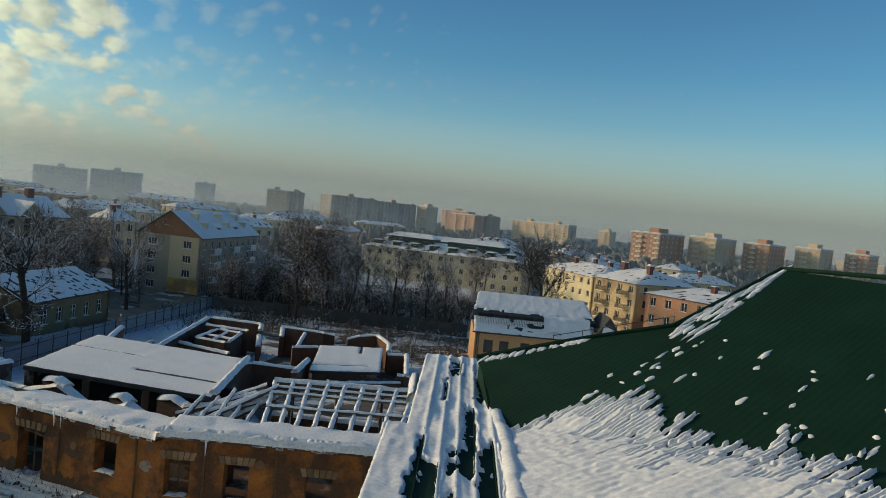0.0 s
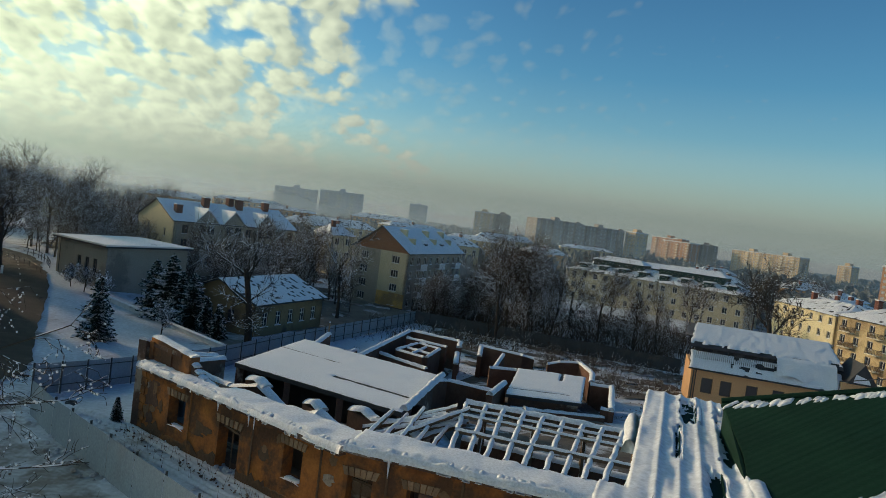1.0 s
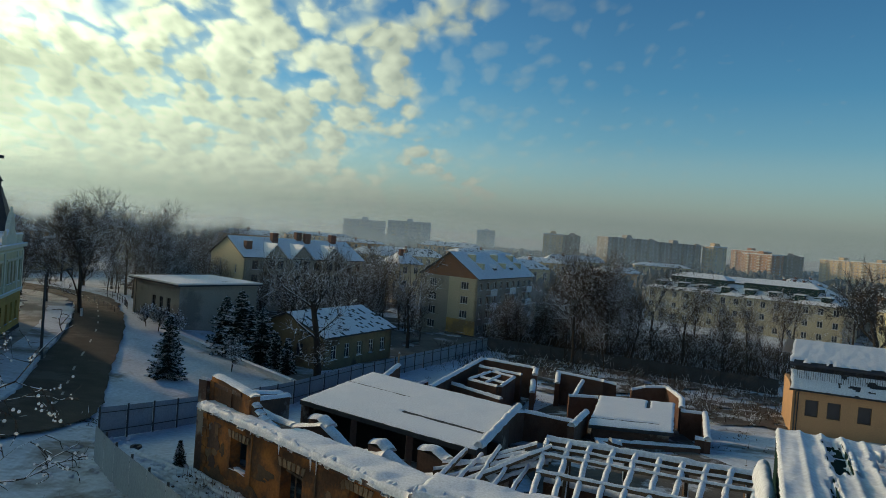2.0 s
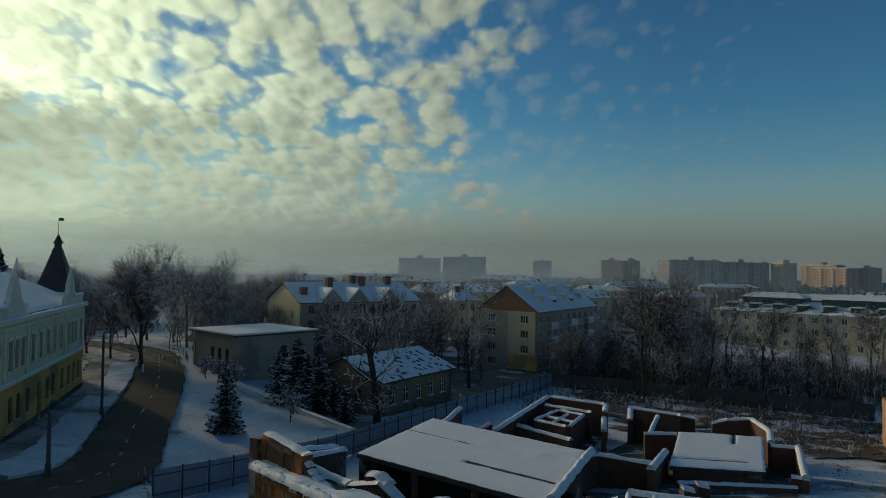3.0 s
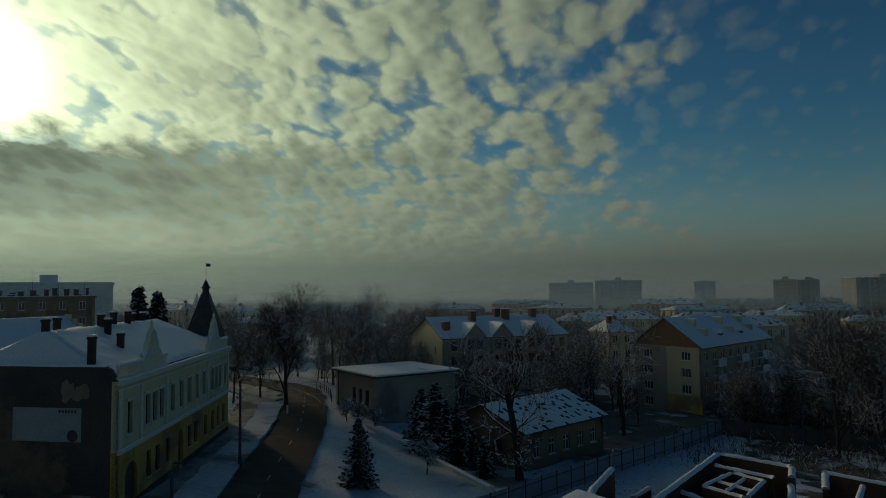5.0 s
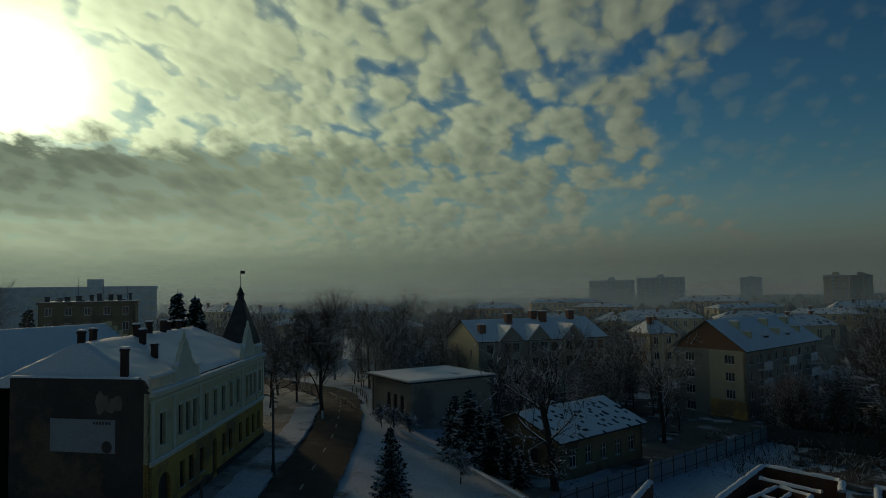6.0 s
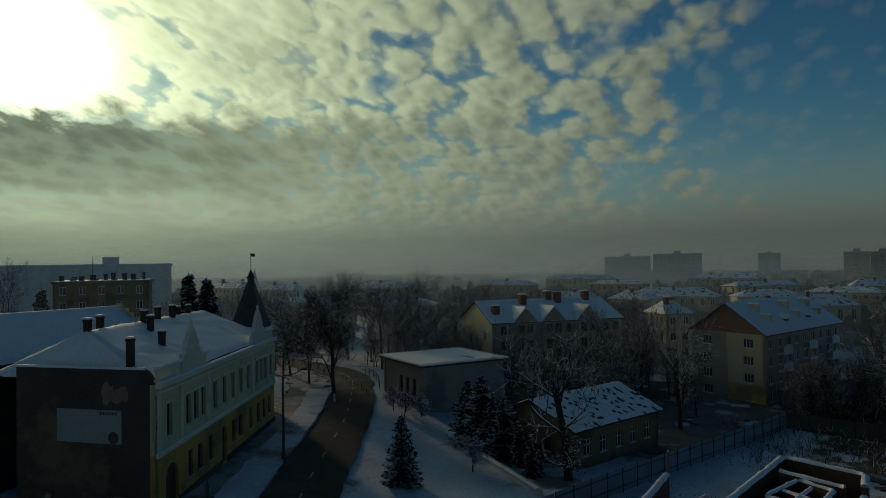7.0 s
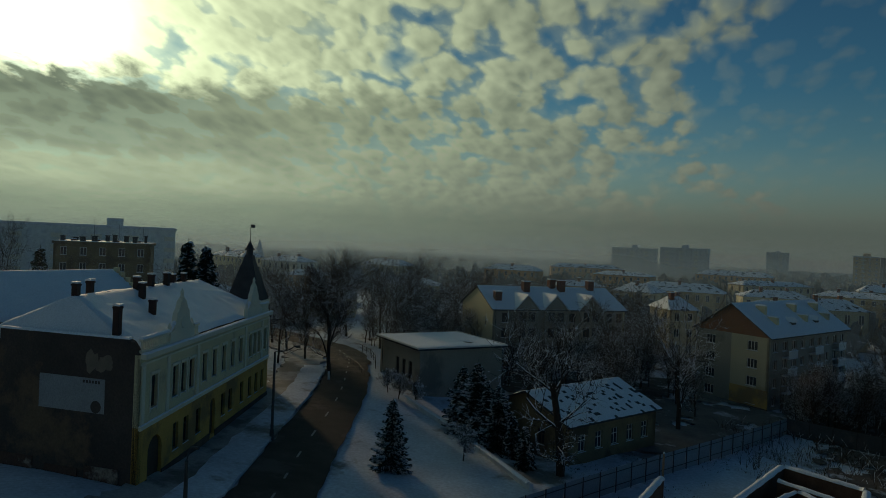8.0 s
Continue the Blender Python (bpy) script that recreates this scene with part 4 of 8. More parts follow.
            b.add([P(*g, -0.012 - 0.002 * (i % 5)) for g in rim] + [P(*g, 0.0) for g in rim], [tuple(range(14))[::-1]] + [(q, (q + 1) % 14, 14 + (q + 1) % 14, 14 + q) for q in range(14)])
            b.part("peeled_patch", (RUBBLE, PEELED, DARK_PLASTER)[i % 3], w)
        for u in ((4.9, 10.3, 15.2) if k == 0 else (2.0, 5.4, 9.6)):
            b = Build()
            b.add([P(u + du, zz, y) for zz in (0.3, top - z0 - 0.05) for du, y in ((0, 0.0), (0.02, -0.045), (0.11, -0.045), (0.13, 0.0))], [(i, i + 1, i + 5, i + 4) for i in range(3)])
            b.part("pilaster_strip", DARK_PLASTER, w)
        # a few boards hang in the openings
        for x, z, ww, h in (holes[k][1:2] if k == 0 else holes[k][:1]):
            b = Build()
            b.beam(P(x + 0.1, z + h - 0.2, 0.3), P(x + ww - 0.1, z + h - 0.35, 0.3), 0.08, 0.12)
            b.beam(P(x + ww * 0.5, z + 0.1, 0.3), P(x + ww * 0.5, z + h - 0.2, 0.3), 0.07, 0.07)
            b.part("broken_frame", TIMBER, w)
        # dark skirting
        b = Build()
        xs = [0.0] + [v for h in holes[k] if h[1] < 1.0 for v in (h[0], h[0] + h[2])] + [(e - a).length]
        for x0, x1 in zip(xs[::2], xs[1::2]):
            m = max(2, int((x1 - x0) / 0.3))
            hs = [1.35 + 0.5 * lump(x0 + i * 0.3, k * 9.0, 0.9, 4.0) + 0.25 * lump(i * 1.0, k, 1.1, 6.0) for i in range(m + 1)]
            b = Build()
            us = [x0 + (x1 - x0) * i / m for i in range(m + 1)]
            b.add([p for u, h in zip(us, hs) for p in (P(u, 0, -0.035), P(u, h, -0.035), P(u, h + 0.03, -0.003))], [(3 * i + j, 3 * i + 3 + j, 3 * i + 4 + j, 3 * i + 1 + j) for i in range(m) for j in (0, 1)])
            b.part("plinth", DARK_PLASTER, w, "dark plinth with fallen plaster")
        # cornice and the snow-filled deck behind it
        d = (e - a).normalized()
        n = Vector((-d.y, d.x))
        b = Build()
        b.beam((a.x - n.x * 0.1, a.y - n.y * 0.1, top + 0.12), (e.x - n.x * 0.1, e.y - n.y * 0.1, top + 0.12), 0.75, 0.24)
        b.part("cornice", RUBBLE, t)
        i0, i1 = a + n * (1.0 if k == 0 else 2.1), e + n * 2.1
        o0, o1 = a - n * 0.42, e - n * 0.42
        b = Build()
        b.prism([a + n * 0.2, e + n * 0.2, i1, i0], top - 0.3, top + 0.2)
        b.part("wall_top", RUBBLE, t)
        b = Build()
        snow_sheet(b, (*o0, top + 0.24), (*o1, top + 0.24), (*i0, top + 0.22), (*i1, top + 0.22), 64, 9, 0.24, 2.2, 3.0 + k, lambda u, v: k == 0 and v > 0.55 and 0.28 < u < 0.4)
        b.part("snow_cover", SNOW, t, "thick ragged snow along the cornice", smooth=True)
        b = Build()
        snow_ridge(b, [(*(a - n * 0.36), top + 0.12), (*(e - n * 0.36), top + 0.12)], 0.3, 0.34, 0.25, 2.0 + k)
        b.part("snow_lip", SNOW, t, smooth=True)
        # clumps that hang over the edge
        for i in range(30 if k == 0 else 20):
            q = a.lerp(e, rr.random())
            drop, wd = rr.uniform(0.02, 0.22) ** 1.3, rr.uniform(0.12, 0.42)
            c = [(*(q - n * y), top + z) for y, z in ((0.10, 0.42), (0.34, 0.36), (0.47, 0.20 - drop), (0.50, 0.08 - drop))]
            b = Build()
            snow_ridge(b, c, wd, 0.10, 0.12, i * 2.0)
            b.part("snow_clump", SNOW, t, smooth=True)
        for i in range(3 if k == 0 else 1):
            f = rr.uniform(0.3, 1.0) if k == 0 else rr.uniform(0, 0.2)
            q = a.lerp(e, f) - n * 0.46
            b = Build()
            b.tube((q.x, q.y, top + 0.2), (q.x, q.y, top - rr.uniform(0.15, 0.7)), rr.uniform(0.04, 0.08), 0.008, 6)
            b.part("icicle", SNOW, t)
    # quoins on the corner
    d = (F1 - F0).normalized()
    for i in range(9):
        b = Build()
        q = F0 - d * 0.04
        b.prism([q - Vector((d.y, -d.x)) * -0.05, q + d * (0.62 if i % 2 else 0.42) - Vector((d.y, -d.x)) * -0.05, q + d * (0.62 if i % 2 else 0.42) + Vector((-d.y, d.x)) * 0.1, q + Vector((-d.y, d.x)) * 0.5], z0 + i * 0.5, z0 + i * 0.5 + 0.44)
        b.part("quoin", ORANGE, t)
    # upper parapet at the corner, broken towards the middle
    n = Vector((-d.y, d.x))
    b = Build()
    up = [(0.0, 7.72), (1.1, 7.70), (2.2, 7.58), (3.2, 7.50), (4.1, 7.38)]
    for (x0, h0), (x1, h1) in zip(up, up[1:]):
        a, e = F0 + d * x0 + n * 0.32, F0 + d * x1 + n * 0.32
        b.wall(a, e, 0.55, ZA + 0.1, h0, ZA + 0.1, h1)
    b.part("parapet", ORANGE, t, "peeling ochre parapet above the cornice")
    for x, h in ((0.0, 7.5), (1.9, 7.42), (3.7, 7.2)):
        b = Build()
        a = F0 + d * x + n * 0.23
        b.wall(a, a + d * 0.4, 0.09, ZA + 0.2, h)
        b.part("pilaster", ORANGE, t)
    b = Build()
    a = F0 + n * 0.26
    b.wall(a, a + d * 3.2, 0.06, 7.2, 7.42)
    b.part("parapet_band", RUBBLE, t)
    # the torn end steps down in broken courses
    for x, w, h in ((4.1, 0.35, 7.0), (4.45, 0.4, 6.72), (4.85, 0.5, 6.5), (5.35, 0.7, 6.32)):
        b = Build()
        a = F0 + d * x + n * 0.36
        b.wall(a, a + d * w, 0.5, ZA + 0.1, h, ZA + 0.1, h - 0.12)
        o = b.part("broken_course", RUBBLE, t)
        sc = Build()
        snow_ridge(sc, [(*(a + n * 0.25), h), (*(a + d * w + n * 0.25), h - 0.12)], 0.5, 0.12, 0.1, x)
        sc.part("snow_cap", SNOW, o, smooth=True)
    s = Build()
    snow_ridge(s, [(*(F0 + d * x + n * 0.6), h) for x, h in up], 0.62, 0.13, 0.2)
    s.part("snow_cap", SNOW, t, smooth=True)
    # side wall and the broken cross walls behind the facade
    capped_wall(t, [(-8.2, 35.3), (-6.2, 38.6), (-4.4, 41.4)], 0.55, 1.0, (7.5, 6.0, 5.4), RUBBLE, name="side_wall")
    inner = [(-5.6, 36.6), (-3.4, 34.6), (-1.6, 32.4), (0.0, 31.0), (1.6, 28.8), (3.0, 27.4), (4.6, 25.6), (6.4, 24.4)]
    capped_wall(t, inner, 0.6, 1.2, (5.5, 5.2, 6.0, 5.0, 5.7, 5.1, 5.9, 5.6), RUBBLE, 0.2, "broken_wall")
    for x, y, h, w in ((-2.3, 33.4, 6.2, 1.6), (0.9, 30.0, 6.0, 1.3), (3.5, 30.6, 5.6, 1.9), (6.2, 28.2, 5.7, 1.7), (5.2, 25.4, 6.4, 1.5)):
        b = Build()
        q = Vector((x, y))
        b.wall(q, q + d * w, 0.7, 1.4, h - 0.1, 1.4, h - 0.25)
        o = b.part("broken_pier", RUBBLE, t)
        s = Build()
        m = q + n * 0.35
        snow_ridge(s, [(m.x, m.y, h - 0.1), (*(m + d * w * 0.5), h + 0.05), (*(m + d * w), h - 0.25)], 0.8, 0.2, 0.2, x)
        s.part("snow_cap", SNOW, o, smooth=True)
    capped_wall(t, [(-4.4, 41.4), (-6.4, 37.4)], 0.5, 1.0, (5.3, 5.9), RUBBLE)
    # dark earth floor inside
    b = Build()
    b.prism([(-7.6, 35.6), (2.8, 23.2), (12.6, 17.6), (17.2, 22.0), (9.2, 30.0), (11.4, 42.0), (2.0, 51.4), (-3.6, 42.2)], 1.0, [2.6, 2.7, 2.7, 2.6, 2.2, 1.2, 0.5, 1.9])
    b.part("floor", RUBBLE, t, "earth and rubble floor")
    # the long flat roof with its snow
    q = [(-3.35, 42.0), (7.0, 32.5), (11.6, 42.4), (1.8, 52.0)]
    z = 4.9
    b = Build()
    b.prism(q, z - 0.28, z)
    r = b.part("roof_slab", DARKROOF, t)
    s = Build()
    c = [(*v, z) for v in q]
    snow_sheet(s, c[0], c[1], c[3], c[2], 60, 60, 0.10, 0.5, 1.0, lambda u, v: (abs(v - 0.62) < 0.009 and u < 0.45) or (abs(v - 0.30) < 0.009 and 0.52 < u < 0.97))
    s.part("snow_cover", SNOW, r, "smooth snow with two cracks", smooth=True)
    capped_wall(t, [(-2.9, 42.2), (2.2, 51.4), (11.0, 42.6)], 0.4, 0.0, (4.6, 4.6, 4.6), RUBBLE, 0)
    capped_wall(t, [(10.9, 42.4), (6.9, 33.4)], 0.4, 0.6, (4.6, 4.6), RUBBLE, 0)
    for x, y in ((-2.9, 41.9), (0.3, 38.8), (3.6, 35.8)):
        b = Build()
        b.box(x - 0.2, y - 0.1, 1.6, x + 0.2, y + 0.35, 4.6)
        b.part("pier", RUBBLE, t)
    # dark wall added under the slab to stand for the shade there
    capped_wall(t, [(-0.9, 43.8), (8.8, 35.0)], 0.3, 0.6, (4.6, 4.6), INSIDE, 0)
    s = Build()
    snow_ridge(s, [(7.2, 32.9, 4.95), (11.9, 42.5, 4.95)], 0.5, 0.32, 0.3)
    s.part("snow_bank", SNOW, r, smooth=True)
    # walls behind and beside it
    capped_wall(t, [(2.4, 52.6), (3.4, 58.4), (5.2, 65.0)], 0.5, -0.6, (3.4, 3.2, 3.0), BRICK, 0.24)
    capped_wall(t, [(6.5, 62.0), (8.2, 65.0)], 0.4, -0.8, (1.5, 1.5), RUBBLE)
    capped_wall(t, [(11.4, 44.4), (13.7, 47.3), (17.5, 45.8)], 0.5, -0.2, (3.9, 3.3, 3.0), BRICK, 0.22)
    capped_wall(t, [(16.8, 44.4), (20.6, 51.6)], 0.5, -0.6, (3.1, 2.4), BRICK, 0.3)
    # littered floor of the open rooms
    for k, q in enumerate((((8.4, 58.6), (15.9, 73.6), (20.4, 70.0), (14.6, 57.6)), ((15.0, 57.5), (22.8, 68.4), (33.0, 63.2), (28.4, 46.2), (17.4, 45.0)), ((11.8, 43.2), (14.0, 57.0), (17.2, 56.0), (17.0, 44.6)))):
        b = Build()
        b.prism(q, -1.6, [land(*p) + 0.12 for p in q])
        b.part("floor", FLOOR, t, "littered floor half under snow")
    b = Build()
    yard = [(10.0, 29.4), (16.9, 22.6), (24.0, 25.0), (27.2, 44.6), (17.0, 44.2), (11.8, 42.0)]
    inside = lambda x, y: all((yard[(i + 1) % 6][0] - p[0]) * (y - p[1]) - (yard[(i + 1) % 6][1] - p[1]) * (x - p[0]) > 0 for i, p in enumerate(yard))
    for i in range(10, 28):
        for j in range(22, 46):
            if inside(i + 0.5, j + 0.5):
                b.add([(x, y, land(x, y) + 0.10 + 0.06 * lump(x, y, 0.7, 1.0)) for x, y in ((i, j), (i + 1, j), (i + 1, j + 1), (i, j + 1))], [(0, 1, 2, 3)])
    b.part("floor", FLOOR, t, "rubble-strewn floor half under snow")
    # first room with the stair well
    capped_wall(t, [(7.8, 58.4), (15.8, 74.3)], 0.5, -1.4, (2.4, 2.4), BRICK, 0.25)
    capped_wall(t, [(15.8, 74.3), (20.8, 70.4)], 0.5, -1.4, (2.4, 2.35), BRICK, 0.25)
    capped_wall(t, [(20.8, 70.4), (20.1, 68.4)], 0.5, -1.4, (2.3, 2.0), BRICK)
    capped_wall(t, [(19.4, 66.2), (18.8, 64.2)], 0.5, -1.4, (1.9, 1.0), BRICK)
    capped_wall(t, [(14.5, 70.6), (18.5, 67.2)], 0.4, -1.4, (2.2, 2.15), BRICK)
    capped_wall(t, [(10.1, 63.6), (14.3, 58.6)], 0.45, -1.4, (1.7, 1.5), BRICK, 0.25)
    capped_wall(t, [(12.5, 64.6), (15.7, 69.0), (17.5, 66.8), (14.9, 61.9), (12.5, 64.6)], 0.35, -1.4, (2.0, 2.0, 2.0, 2.0, 2.0), BRICK, 0.2)
    capped_wall(t, [(13.8, 66.2), (15.9, 63.6)], 0.3, -1.4, (1.95, 1.95), BRICK, 0.2)
    capped_wall(t, [(14.0, 63.4), (16.4, 67.4)], 0.3, -1.4, (1.95, 1.95), BRICK, 0.2)
    # second room, its back wall gapped
    capped_wall(t, [(23.0, 68.9), (27.3, 65.7), (28.6, 65.2)], 0.5, -1.4, (2.35, 2.2, 2.0), BRICK, 0.22)
    capped_wall(t, [(30.0, 64.4), (31.4, 64.2), (33.4, 63.6)], 0.5, -1.4, (1.7, 2.1, 2.3), BRICK, 0.22)
    capped_wall(t, [(28.6, 65.2), (30.0, 64.4)], 0.5, -1.4, (0.6, 0.5), BRICK, 0.16)
    capped_wall(t, [(33.4, 63.6), (32.8, 59.4), (31.2, 56.2)], 0.5, -1.4, (2.3, 2.2, 2.0), BRICK, 0.26)
    capped_wall(t, [(23.0, 68.9), (22.2, 66.6)], 0.5, -1.4, (2.3, 1.6), BRICK)
    capped_wall(t, [(24.7, 65.6), (21.2, 58.4)], 0.4, -1.4, (2.2, 2.0), BRICK)
    capped_wall(t, [(21.0, 58.2), (23.8, 57.9)], 0.4, -1.4, (2.2, 2.2), BRICK)
    # small flat roof
    q = [(19.1, 47.6), (25.5, 46.0), (30.7, 56.1), (24.0, 58.0)]
    z = 2.45
    b = Build()
    b.prism(q, z - 0.25, z)
    r = b.part("roof_slab", DARKROOF, t)
    c = [(*v, z) for v in q]
    s = Build()
    snow_sheet(s, c[0], c[1], c[3], c[2], 50, 50, 0.10, 0.6, 6.0, lambda u, v: (abs(v - 0.21) < 0.012 and u < 0.82) or (abs(u - 0.66) < 0.012 and v > 0.70))
    s.part("snow_cover", SNOW, r, smooth=True)
    capped_wall(t, [(24.2, 57.6), (19.5, 47.8), (25.4, 46.4), (30.3, 56.0)], 0.3, -1.4, (2.2, 2.2, 2.2, 2.2), RUBBLE, 0)
    capped_wall(t, [(27.6, 45.8), (19.4, 47.0)], 0.4, -1.4, (1.5, 1.5), BRICK, 0.2)
    capped_wall(t, [(28.3, 45.3), (32.6, 53.6)], 0.45, -1.4, (2.2, 2.25), BRICK, 0.26)
    capped_wall(t, [(32.6, 53.6), (30.4, 54.4)], 0.4, -1.4, (2.2, 2.2), BRICK, 0.22)
    capped_wall(t, [(27.3, 45.9), (28.3, 45.3)], 0.4, -1.4, (2.1, 2.1), BRICK)
    for x, y in ((18.3, 42.1), (19.6, 42.9)):
        capped_wall(t, [(x - 0.4, y), (x + 0.4, y)], 0.7, -0.6, (2.5, 2.3), RUBBLE, 0.3, "stub")

    # roof frame over the near end: rafters on a top plate, purlins, posts
    T0, T1 = Vector((8.9, 26.0, 7.5)), Vector((17.0, 22.0, 7.5))
    B0, B1 = Vector((7.1, 22.0, 6.4)), Vector((13.9, 18.0, 6.5))

    def timber(name, a, e, w, h, snow=0.12):
        b = Build()
        b.beam(a, e, w, h)
        o = b.part(name, TIMBER, t)
        if snow:
            s = Build()
            up = Vector((0, 0, h / 2 - 0.01))
            snow_ridge(s, [Vector(a) + up, Vector(e) + up], w * 1.25, snow, 0.25, a[0])
            s.part("snow", SNOW, o, smooth=True)

    for i in range(10):
        f = i / 9 * 0.985 + 0.005
        j = Vector((rr.uniform(-0.06, 0.06), rr.uniform(-0.06, 0.06), rr.uniform(-0.05, 0.05)))
        timber("rafter", B0.lerp(B1, f) + j, T0.lerp(T1, f) + j * 0.5 + Vector((0, 0, 0.06)), 0.2, 0.2, 0.15)
    timber("top_plate", T0, T1, 0.26, 0.26, 0.22)
    for f, w in ((0.82, 0.13), (0.68, 0.13), (0.36, 0.16)):
        timber("purlin", B0.lerp(T0, f) + Vector((0, 0, 0.17)), B1.lerp(T1, f) + Vector((0, 0, 0.17)), w, w, 0.1)
    for f in (0.12, 0.4, 0.68, 0.95):
        p = T0.lerp(T1, f)
        timber("post", (p.x, p.y, 2.4), (p.x, p.y, 7.3), 0.18, 0.18, 0)
        timber("brace", (p.x - 0.9, p.y - 1.9, 4.2), (p.x - 0.1, p.y - 0.2, 7.2), 0.14, 0.14, 0.05)
    for f in (0.2, 0.5, 0.8):
        p, q = B0.lerp(B1, f), T0.lerp(T1, f)
        timber("joist", (p.x, p.y, 4.6), (q.x, q.y, 4.6), 0.2, 0.24, 0.1)
    capped_wall(t, [(17.2, 22.2), (9.2, 26.6)], 0.5, 1.0, (5.4, 5.6), RUBBLE, 0.2)
    # fallen rafters heaped beside the frame
    for i in range(15):
        a = Vector((rr.uniform(3.4, 6.4), rr.uniform(23.6, 26.8), rr.uniform(5.5, 6.3)))
        e = Vector((8.6 + rr.uniform(-1.2, 0.6), 25.6 + rr.uniform(-1.4, 0.6), rr.uniform(6.4, 7.6)))
        timber("fallen_rafter", a, e, 0.15, 0.15, 0.13)
    for i in range(5):
        a = Vector((3.6 + i * 0.7, 23.8 - i * 0.35, 6.4))
        timber("fallen_rafter", a, a + Vector((1.7, 2.9, rr.uniform(0.1, 0.8))), 0.15, 0.15, 0.13)


ruin()


# low kerb wall between the lawn and the yellow house
t = thing("garden_wall", "low concrete kerb wall topped with snow", "wall")
path = [(-24.1, 89.6), (-16.0, 81.4), (-11.4, 75.2), (-5.6, 67.0)]
for a, e in zip(path, path[1:]):
    b = Build()
    b.wall(a, e, 0.35, land(*a) - 0.3, land(*a) + 0.55, land(*e) - 0.3, land(*e) + 0.55)
    w = b.part("kerb", CONCRETE, t)
    b = Build()
    snow_ridge(b, [(a[0] - 0.15, a[1] + 0.1, land(*a) + 0.55), (e[0] - 0.15, e[1] + 0.1, land(*e) + 0.55)], 0.42, 0.12)
    b.part("snow_cap", SNOW, w, smooth=True)

# trampled and littered ground: the thicket behind the ruin, the drive to the flats, the wooded gardens
def litter(name, label, poly, step, lift, miss, seed, mat):
    b = Build()
    n = len(poly)
    xs, ys = [p[0] for p in poly], [p[1] for p in poly]
    idx, pts, faces = {}, [], []

    def vert(i, j):
        if (i, j) not in idx:
            x, y = i * step + 0.5 * lump(i, j, 0.9, seed), j * step + 0.5 * lump(i, j, 0.9, seed + 3)
            idx[i, j] = len(pts)
            pts.append((x, y, land(x, y) + lift + 0.04 * lump(x, y, 0.8, seed)))
        return idx[i, j]

    for i in range(int(min(xs) / step), int(max(xs) / step) + 1):
        for j in range(int(min(ys) / step), int(max(ys) / step) + 1):
            x, y = (i + 0.5) * step, (j + 0.5) * step
            inside = False
            for k in range(n):
                (xa, ya), (xb, yb) = poly[k], poly[(k + 1) % n]
                if (ya > y) != (yb > y) and x < (xb - xa) * (y - ya) / (yb - ya) + xa:
                    inside = not inside
            if inside and lump(x, y, 0.16, seed) + 0.5 * lump(x, y, 0.45, seed + 1) > miss:
                faces.append((vert(i, j), vert(i + 1, j), vert(i + 1, j + 1), vert(i, j + 1)))
    b.add(pts, faces)
    tagged(b.part(name, mat), label, "ground", kind="structure")


litter("ground_thicket", "dead leaves and trampled snow in the thicket", [(21, 76), (34, 67), (44, 58), (60, 74), (43, 88), (33, 95), (24, 100)], 0.9, 0.09, -0.16, 3.0, FLOOR)
litter("ground_grove", "leaf litter and snow under the park trees", [(24, 103), (58, 82), (78, 98), (60, 128), (28, 132)], 1.2, 0.09, 0.08, 8.0, FLOOR)
# drive, orchard, shrubs, gardens: tree shade goes into the dark ground colour
litter("ground_drive", "trampled snowy drive beside the flats", [(2, 84), (7, 84), (20, 104), (26, 116), (10, 124), (4, 104)], 0.9, 0.09, -0.45, 5.0, TRODDEN)
litter("ground_orchard", "earth and thin snow darkened for the shade under the garden trees", [(-24, 108), (-14, 94), (-2, 88), (4, 104), (12, 124), (-4, 122)], 1.1, 0.10, -0.34, 21.0, SHADED_EARTH)
litter("ground_shrubs", "ground darkened for the shade under the bushes beside the flats", [(21, 105), (27, 100), (50, 111), (46, 124), (30, 118)], 1.1, 0.10, -0.42, 31.0, SHADED_EARTH)
litter("ground_gardens", "earth and snow in the wooded gardens darkened for tree shade", [(-30, 112), (-4, 112), (14, 122), (16, 168), (-50, 172), (-44, 134)], 1.5, 0.10, -0.26, 13.0, SHADED_EARTH)

# rubble, clods and dead stalks round the ruin
rnd = random.Random(83)
b = Build()
